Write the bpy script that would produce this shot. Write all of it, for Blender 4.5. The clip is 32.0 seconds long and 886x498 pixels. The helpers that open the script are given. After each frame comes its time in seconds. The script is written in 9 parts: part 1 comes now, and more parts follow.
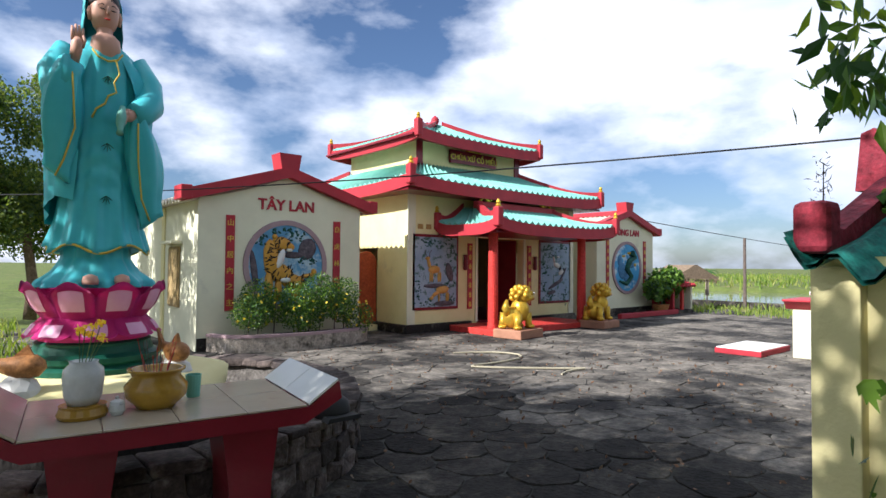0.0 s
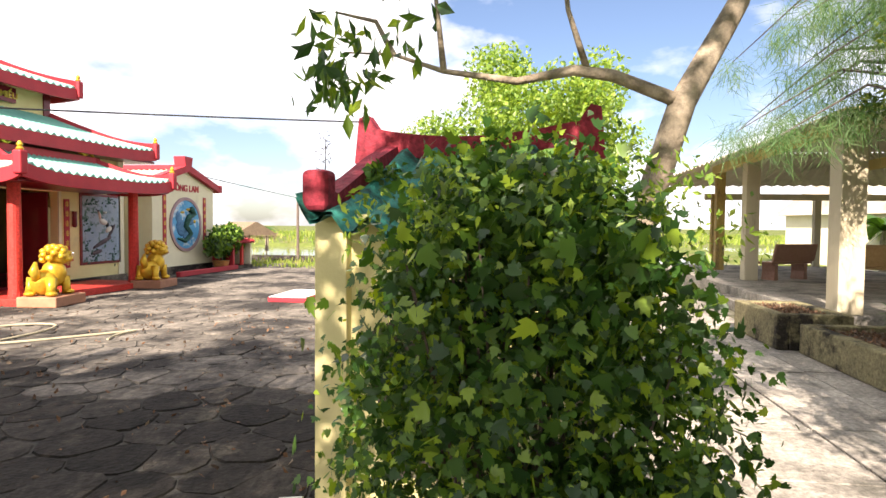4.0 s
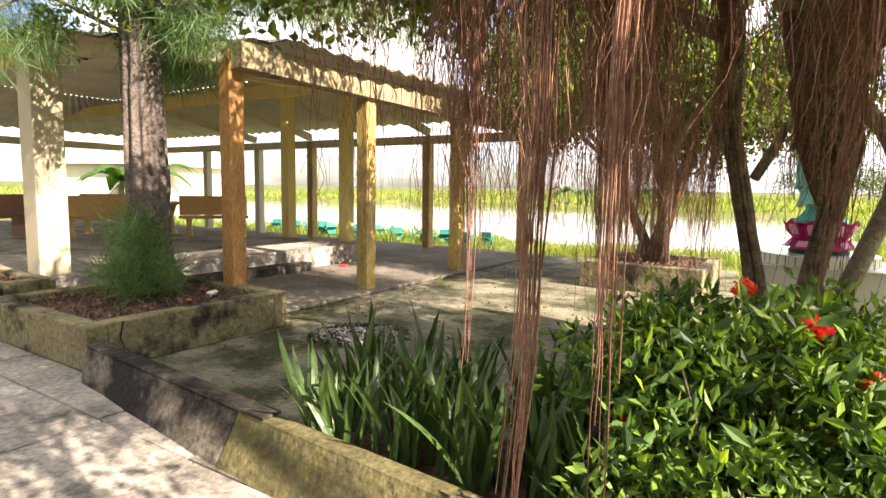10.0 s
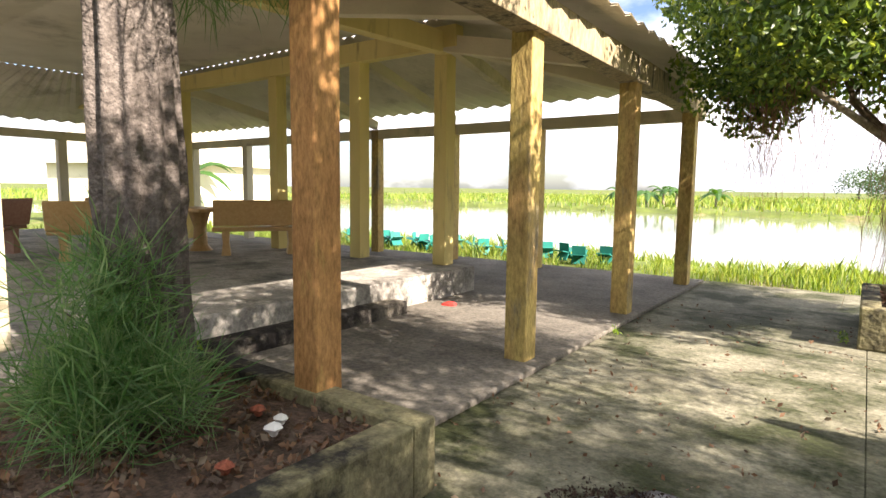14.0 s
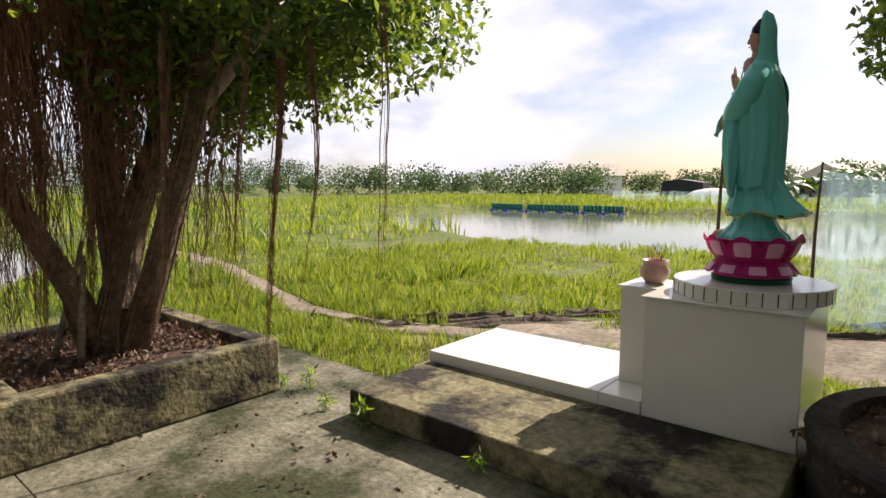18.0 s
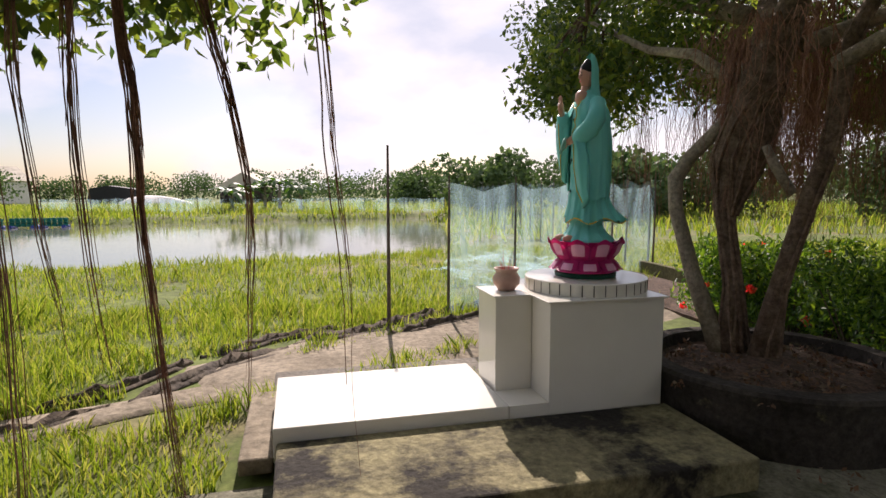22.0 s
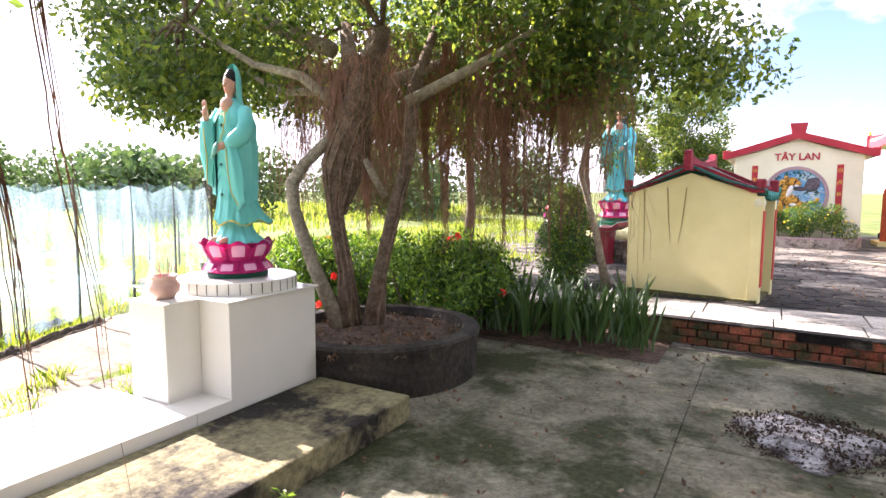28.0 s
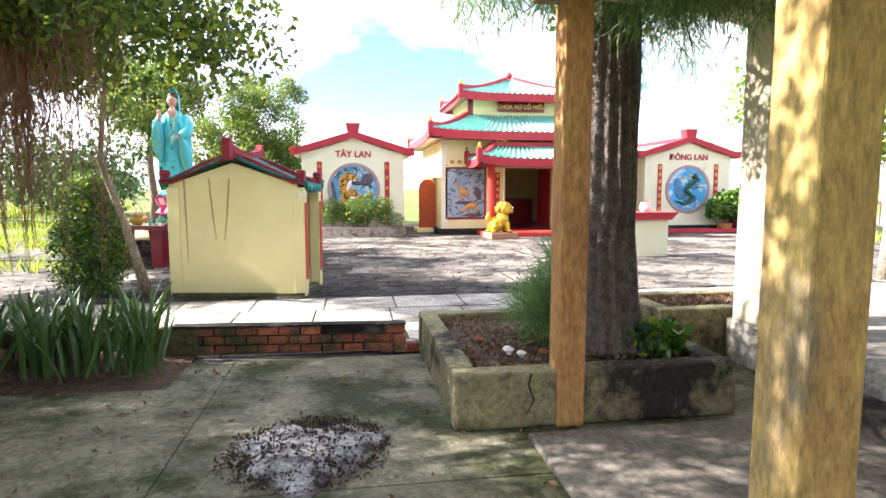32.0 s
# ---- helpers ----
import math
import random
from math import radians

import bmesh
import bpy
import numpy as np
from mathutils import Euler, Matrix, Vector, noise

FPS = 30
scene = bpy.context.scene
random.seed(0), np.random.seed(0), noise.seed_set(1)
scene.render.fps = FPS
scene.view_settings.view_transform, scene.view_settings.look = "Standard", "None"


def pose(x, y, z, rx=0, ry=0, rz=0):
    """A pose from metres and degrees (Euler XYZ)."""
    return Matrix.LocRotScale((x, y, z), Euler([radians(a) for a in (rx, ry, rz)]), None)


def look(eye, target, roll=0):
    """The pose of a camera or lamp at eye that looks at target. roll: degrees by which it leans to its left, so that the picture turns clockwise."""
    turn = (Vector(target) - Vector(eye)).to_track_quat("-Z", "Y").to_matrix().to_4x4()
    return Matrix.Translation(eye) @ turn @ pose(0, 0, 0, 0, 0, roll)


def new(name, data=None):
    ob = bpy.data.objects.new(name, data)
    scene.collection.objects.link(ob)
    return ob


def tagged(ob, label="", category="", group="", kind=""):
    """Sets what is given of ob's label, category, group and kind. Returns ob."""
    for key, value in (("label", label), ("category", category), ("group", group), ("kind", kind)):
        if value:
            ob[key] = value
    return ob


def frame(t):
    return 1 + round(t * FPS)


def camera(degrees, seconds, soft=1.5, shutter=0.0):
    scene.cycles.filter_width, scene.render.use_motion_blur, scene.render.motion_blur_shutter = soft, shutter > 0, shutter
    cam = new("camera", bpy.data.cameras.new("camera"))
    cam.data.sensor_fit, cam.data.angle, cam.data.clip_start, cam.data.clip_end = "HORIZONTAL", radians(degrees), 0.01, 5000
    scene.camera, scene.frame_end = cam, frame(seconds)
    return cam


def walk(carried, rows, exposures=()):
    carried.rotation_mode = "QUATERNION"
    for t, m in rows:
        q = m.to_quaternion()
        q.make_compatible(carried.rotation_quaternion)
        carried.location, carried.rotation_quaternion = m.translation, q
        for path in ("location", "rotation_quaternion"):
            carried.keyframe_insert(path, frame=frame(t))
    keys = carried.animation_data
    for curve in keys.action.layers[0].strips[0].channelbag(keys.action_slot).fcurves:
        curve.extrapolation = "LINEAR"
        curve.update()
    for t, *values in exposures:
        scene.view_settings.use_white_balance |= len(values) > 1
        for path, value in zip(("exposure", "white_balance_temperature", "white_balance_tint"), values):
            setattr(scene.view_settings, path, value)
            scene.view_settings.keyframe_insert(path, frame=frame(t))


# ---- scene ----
cam = camera(74.8, 32.0)
PATH = [
    (0, (0.599, -0.455, 1.610), (1.906, 1.058, 1.668), 0.5),
    (0.5, (0.581, -0.454, 1.615), (1.898, 1.050, 1.668), 0.5),
    (1, (0.563, -0.445, 1.611), (1.894, 1.051, 1.654), 0.5),
    (1.5, (0.516, -0.440, 1.602), (1.874, 1.032, 1.628), 0.5),
    (2, (0.415, -0.520, 1.602), (1.803, 0.921, 1.618), 0.5),
    (2.5, (0.276, -0.639, 1.596), (1.744, 0.719, 1.591), 0.5),
    (3, (0.201, -0.695, 1.595), (1.889, 0.374, 1.570), 0.5),
    (3.5, (0.270, -0.710, 1.605), (2.178, -0.110, 1.561), 0.5),
    (4, (0.420, -0.710, 1.600), (2.399, -0.433, 1.523), 0.5),
    (4.5, (0.500, -0.640, 1.570), (2.498, -0.655, 1.473), 0.5),
    (6.5, (-0.09, -0.455, 1.474), (1.37, -1.812, 1.31), 0.4),
    (7, (0.026, -0.64, 1.449), (1.299, -2.172, 1.267), 0.3),
    (7.5, (0.094, -0.969, 1.471), (1.24, -2.597, 1.278), 0.1),
    (8, (0.214, -1.142, 1.444), (1.273, -2.828, 1.252), 0.3),
    (8.5, (0.502, -1.346, 1.454), (1.515, -3.059, 1.251), 0.5),
    (9, (0.843, -1.581, 1.444), (1.846, -3.299, 1.239), 0.6),
    (9.5, (1.216, -1.837, 1.507), (2.231, -3.547, 1.291), 0.6),
    (10, (1.629, -2.027, 1.532), (2.711, -3.695, 1.32), 0.9),
    (10.5, (2.009, -2.241, 1.551), (3.192, -3.839, 1.337), 0.7),
    (11, (2.475, -2.489, 1.502), (3.772, -3.999, 1.297), 0.7),
    (11.5, (2.917, -2.679, 1.506), (4.271, -4.136, 1.298), 0.8),
    (12, (3.366, -2.907, 1.517), (4.731, -4.354, 1.305), 0.8),
    (12.5, (3.851, -3.153, 1.479), (5.219, -4.597, 1.272), 0.8),
    (13, (4.206, -3.417, 1.491), (5.566, -4.869, 1.289), 0.9),
    (13.5, (4.536, -3.805, 1.514), (5.831, -5.314, 1.302), 0.7),
    (14, (4.794, -4.111, 1.502), (5.966, -5.718, 1.292), 0.7),
    (14.5, (4.964, -4.322, 1.574), (5.775, -6.137, 1.353), 1.0),
    (15, (5.076, -4.738, 1.529), (5.437, -6.693, 1.31), 0.8),
    (15.5, (5.239, -5.122, 1.625), (5.148, -7.108, 1.407), 0.6),
    (17.5, (5.645, -6.664, 1.611), (4.285, -8.114, 1.392), 0.2),
    (18, (5.52, -7.071, 1.613), (3.997, -8.347, 1.389), -0.1),
    (18.5, (5.501, -7.514, 1.588), (3.825, -8.581, 1.361), -0.3),
    (19, (5.548, -7.947, 1.594), (3.731, -8.753, 1.38), -0.4),
    (19.5, (5.456, -8.326, 1.617), (3.55, -8.887, 1.39), -0.3),
    (20, (5.523, -8.731, 1.591), (3.556, -9.013, 1.366), -0.4),
    (20.5, (5.51, -9.058, 1.606), (3.522, -9.077, 1.384), -0.4),
    (21, (5.502, -9.211, 1.602), (3.515, -9.103, 1.399), -0.2),
    (21.5, (5.436, -9.562, 1.621), (3.475, -9.233, 1.409), -0.2),
    (22, (5.468, -9.929, 1.656), (3.539, -9.443, 1.451), -0.1),
    (22.5, (5.313, -10.202, 1.639), (3.428, -9.564, 1.436), -0.1),
    (23, (5.141, -10.414, 1.657), (3.313, -9.625, 1.468), -0.1),
    (23.5, (5.119, -10.567, 1.681), (3.319, -9.715, 1.495), -0.3),
    (24, (5.078, -10.636, 1.67), (3.308, -9.724, 1.486), -0.3),
    (24.5, (5.090, -10.740, 1.675), (3.365, -9.728, 1.497), -0.3),
    (25, (5.110, -10.820, 1.675), (3.465, -9.682, 1.513), -0.3),
    (25.5, (5.140, -10.900, 1.678), (3.601, -9.623, 1.526), -0.3),
    (26, (5.180, -10.965, 1.680), (3.780, -9.544, 1.531), -0.3),
    (26.5, (5.185, -10.985, 1.685), (3.967, -9.409, 1.510), -0.1),
    (28.5, (5.135, -10.965, 1.655), (4.219, -9.198, 1.472), 0.4),
    (29, (5.091, -10.953, 1.624), (4.267, -9.138, 1.464), 0.6),
    (29.5, (5.116, -10.944, 1.631), (4.407, -9.081, 1.47), 0.4),
    (30, (5.161, -10.879, 1.636), (4.601, -8.967, 1.463), 0.1),
    (30.5, (5.338, -10.525, 1.61), (4.917, -8.579, 1.427), -0.1),
    (31, (5.434, -10.241, 1.578), (5.182, -8.266, 1.386), 0.1),
    (31.5, (5.478, -10.051, 1.59), (5.469, -8.062, 1.387), 0.2),
    (32, (5.789, -9.928, 1.595), (6.098, -7.962, 1.39), 0.0),
]
EXPOSURE = [(0, 0.20, 5650, 14), (2, 0.25, 5700, 14), (3, 0.66, 6050, 15), (4, 1.05, 6900, 20), (7, 1.13, 7100, 21), (9, 1.30, 7250, 22), (12.5, 1.50, 6800, 19), (14, 1.40, 6600, 18), (15, 1.02, 6450, 17), (17.5, 0.38, 6550, 20), (19, -0.17, 6550, 22), (21, -0.17, 6550, 23), (23, 0.28, 6350, 26), (25, 0.80, 6100, 28), (26, 1.20, 5950, 30), (28.5, 1.92, 6150, 29), (30.5, 2.03, 6150, 27), (32, 1.86, 6050, 20)]
walk(cam, [(t, look(eye, target, roll)) for t, eye, target, roll in PATH], EXPOSURE)

# ---- light ----
SUN_DIR = Vector((-0.81, 0.11, 0.575)).normalized()
sun = new("sun", bpy.data.lights.new("sun", "SUN"))
sun.data.energy, sun.data.angle, sun.data.color = 8.2, radians(0.6), (1.0, 0.92, 0.80)
sun.matrix_world = look(SUN_DIR * 60, (0, 0, 0))

world = bpy.data.worlds.new("world")
scene.world = world
world.use_nodes = True
wn, wl = world.node_tree.nodes, world.node_tree.links
wn.clear()
w_out = wn.new("ShaderNodeOutputWorld")
w_bg = wn.new("ShaderNodeBackground")
w_sky = wn.new("ShaderNodeTexSky")
w_sky.sky_type, w_sky.sun_disc = "NISHITA", False
w_sky.sun_elevation, w_sky.sun_rotation = radians(35), math.atan2(SUN_DIR.x, SUN_DIR.y)
w_sky.air_density, w_sky.dust_density, w_sky.ozone_density = 1.0, 1.1, 3.0
w_tc = wn.new("ShaderNodeTexCoord")
w_map = wn.new("ShaderNodeMapping")
w_map.inputs["Scale"].default_value = (1.0, 1.0, 2.1)
w_noise = wn.new("ShaderNodeTexNoise")
w_noise.inputs["Scale"].default_value, w_noise.inputs["Detail"].default_value = 2.3, 9.0
w_noise.inputs["Roughness"].default_value = 0.53
w_ramp = wn.new("ShaderNodeValToRGB")
w_ramp.color_ramp.elements[0].position, w_ramp.color_ramp.elements[1].position = 0.42, 0.55
w_noise2 = wn.new("ShaderNodeTexNoise")
w_noise2.inputs["Scale"].default_value, w_noise2.inputs["Detail"].default_value = 5.0, 6.0
w_ramp2 = wn.new("ShaderNodeValToRGB")
w_ramp2.color_ramp.elements[0].color, w_ramp2.color_ramp.elements[1].color = (7.9, 8.5, 9.4, 1), (11.3, 11.2, 11.0, 1)
w_ramp2.color_ramp.elements[0].position, w_ramp2.color_ramp.elements[1].position = 0.35, 0.6
w_mix = wn.new("ShaderNodeMix")
w_mix.data_type = "RGBA"
w_map.inputs["Rotation"].default_value = (0.0, 0.0, radians(58))
wl.new(w_tc.outputs["Generated"], w_map.inputs[0])
wl.new(w_map.outputs[0], w_noise.inputs["Vector"])
wl.new(w_map.outputs[0], w_noise2.inputs["Vector"])
wl.new(w_noise.outputs["Fac"], w_ramp.inputs[0])
wl.new(w_noise2.outputs["Fac"], w_ramp2.inputs[0])
wl.new(w_ramp.outputs[0], w_mix.inputs["Factor"])
wl.new(w_sky.outputs[0], w_mix.inputs["A"])
wl.new(w_ramp2.outputs[0], w_mix.inputs["B"])
wl.new(w_mix.outputs["Result"], w_bg.inputs[0])
w_bg.inputs[1].default_value = 0.096
wl.new(w_bg.outputs[0], w_out.inputs[0])


# ---- materials ----
def surface(name, col, col2=None, scale=2.0, rough=0.8, bump=0.25, bscale=30.0, metal=0.0, stain=None, stain_scale=0.8,
            stain_at=(0.52, 0.68), spec=0.22, vary=0.0, coat=0.0, streak=1.0):
    """Two-scale painted or mineral surface: broad mottling, optional stains with a shape of their own, fine relief."""
    m = bpy.data.materials.new(name)
    m.use_nodes = True
    n, l = m.node_tree.nodes, m.node_tree.links
    b = n["Principled BSDF"]
    pos = n.new("ShaderNodeNewGeometry").outputs["Position"]
    if streak != 1.0:
        mp = n.new("ShaderNodeMapping")
        mp.inputs["Scale"].default_value = (1.0, 1.0, streak)
        l.new(pos, mp.inputs[0])
        pos = mp.outputs[0]
    col2 = col2 or tuple(c * 0.75 for c in col)
    n1 = n.new("ShaderNodeTexNoise")
    n1.inputs["Scale"].default_value, n1.inputs["Detail"].default_value, n1.inputs["Roughness"].default_value = scale, 7, 0.62
    l.new(pos, n1.inputs["Vector"])
    r1 = n.new("ShaderNodeValToRGB")
    r1.color_ramp.elements[0].position, r1.color_ramp.elements[1].position = 0.36, 0.66
    r1.color_ramp.elements[0].color, r1.color_ramp.elements[1].color = (*col2, 1), (*col, 1)
    l.new(n1.outputs["Fac"], r1.inputs[0])
    out = r1.outputs[0]
    if stain:
        n2 = n.new("ShaderNodeTexNoise")
        n2.inputs["Scale"].default_value, n2.inputs["Detail"].default_value, n2.inputs["Roughness"].default_value = stain_scale, 9, 0.68
        l.new(pos, n2.inputs["Vector"])
        r2 = n.new("ShaderNodeValToRGB")
        r2.color_ramp.elements[0].position, r2.color_ramp.elements[1].position = stain_at
        l.new(n2.outputs["Fac"], r2.inputs[0])
        mx = n.new("ShaderNodeMix")
        mx.data_type = "RGBA"
        l.new(r2.outputs[0], mx.inputs["Factor"])
        l.new(out, mx.inputs["A"])
        mx.inputs["B"].default_value = (*stain, 1)
        out = mx.outputs["Result"]
    if bump >= 0.3:
        # fine grit
        ng = n.new("ShaderNodeTexNoise")
        ng.inputs["Scale"].default_value, ng.inputs["Detail"].default_value, ng.inputs["Roughness"].default_value = bscale * 0.9, 8, 0.75
        l.new(pos, ng.inputs["Vector"])
        mg = n.new("ShaderNodeMapRange")
        mg.inputs["From Min"].default_value, mg.inputs["From Max"].default_value = 0.3, 0.7
        mg.inputs["To Min"].default_value, mg.inputs["To Max"].default_value = 0.45, 1.5
        l.new(ng.outputs["Fac"], mg.inputs["Value"])
        hg = n.new("ShaderNodeHueSaturation")
        l.new(mg.outputs[0], hg.inputs["Value"])
        l.new(out, hg.inputs["Color"])
        out = hg.outputs[0]
    if vary:
        info = n.new("ShaderNodeObjectInfo")
        hsv = n.new("ShaderNodeHueSaturation")
        mr = n.new("ShaderNodeMapRange")
        mr.inputs["To Min"].default_value, mr.inputs["To Max"].default_value = 1 - vary, 1 + vary
        l.new(info.outputs["Random"], mr.inputs["Value"])
        l.new(mr.outputs[0], hsv.inputs["Value"])
        l.new(out, hsv.inputs["Color"])
        out = hsv.outputs[0]
    l.new(out, b.inputs["Base Color"])
    b.inputs["Roughness"].default_value, b.inputs["Metallic"].default_value = rough, metal
    b.inputs["Specular IOR Level"].default_value = spec
    b.inputs["Coat Weight"].default_value = coat
    if bump:
        n3 = n.new("ShaderNodeTexNoise")
        n3.inputs["Scale"].default_value, n3.inputs["Detail"].default_value = bscale, 6
        l.new(pos, n3.inputs["Vector"])
        bp = n.new("ShaderNodeBump")
        bp.inputs["Strength"].default_value, bp.inputs["Distance"].default_value = bump, 0.02
        l.new(n3.outputs["Fac"], bp.inputs["Height"])
        l.new(bp.outputs[0], b.inputs["Normal"])
    return m


def leafy(name, cols, rough=0.45, glow=0.35):
    """Leaves: hue by island, light shining through."""
    m = bpy.data.materials.new(name)
    m.use_nodes = True
    n, l = m.node_tree.nodes, m.node_tree.links
    b, out = n["Principled BSDF"], n["Material Output"]
    geo = n.new("ShaderNodeNewGeometry")
    r = n.new("ShaderNodeValToRGB")
    while len(r.color_ramp.elements) < len(cols):
        r.color_ramp.elements.new(0.5)
    for i, c in enumerate(cols):
        r.color_ramp.elements[i].position = i / max(1, len(cols) - 1)
        r.color_ramp.elements[i].color = (*c, 1)
    l.new(geo.outputs["Random Per Island"], r.inputs[0])
    l.new(r.outputs[0], b.inputs["Base Color"])
    b.inputs["Roughness"].default_value = rough
    t = n.new("ShaderNodeBsdfTranslucent")
    g = n.new("ShaderNodeHueSaturation")
    g.inputs["Hue"].default_value, g.inputs["Saturation"].default_value, g.inputs["Value"].default_value = 0.48, 1.1, 2.2
    l.new(r.outputs[0], g.inputs["Color"])
    l.new(g.outputs[0], t.inputs[0])
    mx = n.new("ShaderNodeMixShader")
    mx.inputs[0].default_value = glow
    l.new(b.outputs[0], mx.inputs[1])
    l.new(t.outputs[0], mx.inputs[2])
    l.new(mx.outputs[0], out.inputs[0])
    return m


YELLOW = surface("yellow_limewash", (0.78, 0.70, 0.36), (0.70, 0.62, 0.30), 1.4, 0.85, 0.15, 60, stain=(0.42, 0.38, 0.25), stain_scale=1.1, stain_at=(0.62, 0.85))
CREAM = surface("cream_limewash", (0.76, 0.73, 0.52), (0.68, 0.65, 0.46), 1.2, 0.88, 0.15, 60, stain=(0.36, 0.35, 0.29), stain_scale=0.9, stain_at=(0.62, 0.85))
RED = surface("red_paint", (0.42, 0.035, 0.045), (0.34, 0.03, 0.04), 2.5, 0.5, 0.15, 40, stain=(0.52, 0.20, 0.18), stain_scale=2.5, stain_at=(0.66, 0.85))
BRIGHT_RED = surface("bright_red_paint", (0.55, 0.05, 0.04), (0.46, 0.04, 0.03), 6, 0.5, 0.3, 30)
MAROON = surface("maroon_gloss", (0.19, 0.012, 0.022), (0.15, 0.01, 0.018), 3, 0.3, 0.1, 40, coat=0.2)
TILE_GREEN = surface("green_glazed_tile", (0.22, 0.50, 0.40), (0.15, 0.40, 0.32), 2.2, 0.5, 0.2, 25, stain=(0.45, 0.62, 0.52), stain_scale=2.0, stain_at=(0.6, 0.8))
TILE_AGED = surface("aged_green_tile", (0.03, 0.22, 0.17), (0.02, 0.15, 0.12), 3, 0.6, 0.4, 25, stain=(0.02, 0.035, 0.03), stain_scale=7, stain_at=(0.52, 0.66))
GOLD = surface("gold_paint", (0.72, 0.47, 0.05), (0.50, 0.30, 0.03), 5, 0.32, 0.2, 30, metal=0.55)
GOLD_TEXT = surface("gold_lettering", (0.75, 0.56, 0.08), None, 5, 0.4, 0.0)
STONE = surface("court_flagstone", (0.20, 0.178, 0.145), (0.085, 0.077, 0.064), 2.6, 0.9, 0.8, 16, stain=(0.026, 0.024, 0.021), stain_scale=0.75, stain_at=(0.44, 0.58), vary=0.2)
# tree shade over the near court, put into the stone colour; pale stains are real
STONE_SHADED = surface("shaded_flagstone", (0.043, 0.038, 0.031), (0.016, 0.0145, 0.012), 5.0, 0.92, 1.0, 22, stain=(0.13, 0.115, 0.085), stain_scale=1.7, stain_at=(0.56, 0.74), vary=0.5)
STONE_JOINT = surface("court_bedding", (0.085, 0.08, 0.068), (0.03, 0.029, 0.025), 1.5, 0.95, 0.6, 25, stain=(0.02, 0.02, 0.018), stain_scale=0.5)
SLAB = surface("pale_concrete_slab", (0.42, 0.39, 0.33), (0.25, 0.232, 0.20), 2.2, 0.88, 0.6, 25, stain=(0.10, 0.095, 0.08), stain_scale=1.3, stain_at=(0.48, 0.66), vary=0.14)
YARD = surface("mossy_concrete", (0.245, 0.232, 0.165), (0.125, 0.118, 0.078), 1.6, 0.85, 0.6, 24, stain=(0.04, 0.046, 0.018), stain_scale=1.1, stain_at=(0.45, 0.58))
CURB = surface("weathered_cement", (0.24, 0.215, 0.165), (0.13, 0.115, 0.09), 3.0, 0.92, 0.7, 25, stain=(0.024, 0.021, 0.018), stain_scale=1.6, stain_at=(0.36, 0.52))
MOSSY = surface("moss_stained_cement", (0.135, 0.122, 0.056), (0.08, 0.073, 0.034), 3.0, 0.95, 0.7, 25, stain=(0.20, 0.19, 0.03), stain_scale=2.6, stain_at=(0.60, 0.72))
BED_WALL = surface("worn_pale_cement", (0.42, 0.36, 0.29), (0.27, 0.23, 0.185), 3.0, 0.92, 0.7, 25, stain=(0.05, 0.045, 0.035), stain_scale=2.4, stain_at=(0.5, 0.64))
BLACK_CEMENT = surface("soot_black_cement", (0.060, 0.052, 0.042), (0.028, 0.024, 0.020), 3.0, 0.95, 0.7, 25, stain=(0.17, 0.15, 0.075), stain_scale=2.2, stain_at=(0.62, 0.72))
PLANTER_WALL = surface("blackened_mossy_cement", (0.25, 0.225, 0.12), (0.17, 0.15, 0.085), 3.0, 0.95, 0.7, 25, stain=(0.028, 0.025, 0.02), stain_scale=1.3, stain_at=(0.46, 0.56))
BRICK = surface("red_brick", (0.36, 0.11, 0.06), (0.25, 0.075, 0.045), 6, 0.9, 0.5, 45, stain=(0.07, 0.07, 0.035), stain_scale=3.2, stain_at=(0.46, 0.6), vary=0.25)
PILLAR_ORANGE = surface("ochre_painted_concrete", (0.43, 0.235, 0.085), (0.34, 0.17, 0.06), 3.5, 0.75, 0.3, 40, stain=(0.42, 0.31, 0.09), stain_scale=3.2, stain_at=(0.56, 0.70), streak=0.35)
PILLAR_WORN = surface("worn_ochre_concrete", (0.47, 0.36, 0.12), (0.36, 0.23, 0.085), 3.8, 0.8, 0.35, 40, stain=(0.20, 0.17, 0.11), stain_scale=3.4, stain_at=(0.54, 0.68), streak=0.35)
PILLAR_PALE = surface("pale_concrete_column", (0.52, 0.47, 0.34), (0.44, 0.39, 0.27), 1.3, 0.85, 0.2, 40, stain=(0.27, 0.24, 0.17), stain_scale=6, stain_at=(0.56, 0.72), streak=0.15)
PILLAR_YELLOW = surface("faded_yellow_column", (0.66, 0.54, 0.22), (0.55, 0.44, 0.17), 1.3, 0.85, 0.2, 40, stain=(0.30, 0.24, 0.12), stain_scale=6, stain_at=(0.58, 0.74), streak=0.15)
SHEET = surface("cement_roof_sheet", (0.62, 0.57, 0.46), (0.52, 0.47, 0.37), 1.0, 0.9, 0.2, 30, stain=(0.36, 0.32, 0.25), stain_scale=0.9)
BEAM = surface("concrete_beam", (0.62, 0.55, 0.38), (0.50, 0.44, 0.30), 1.2, 0.88, 0.25, 30, stain=(0.14, 0.12, 0.085), stain_scale=0.9, stain_at=(0.55, 0.75))
BEAM_WORN = surface("stained_beam", (0.40, 0.33, 0.20), (0.24, 0.19, 0.11), 5, 0.9, 0.4, 30, stain=(0.07, 0.06, 0.045), stain_scale=5, stain_at=(0.5, 0.64), streak=0.3)
BARK = surface("banyan_bark", (0.20, 0.145, 0.10), (0.10, 0.068, 0.045), 9, 0.92, 0.9, 35)
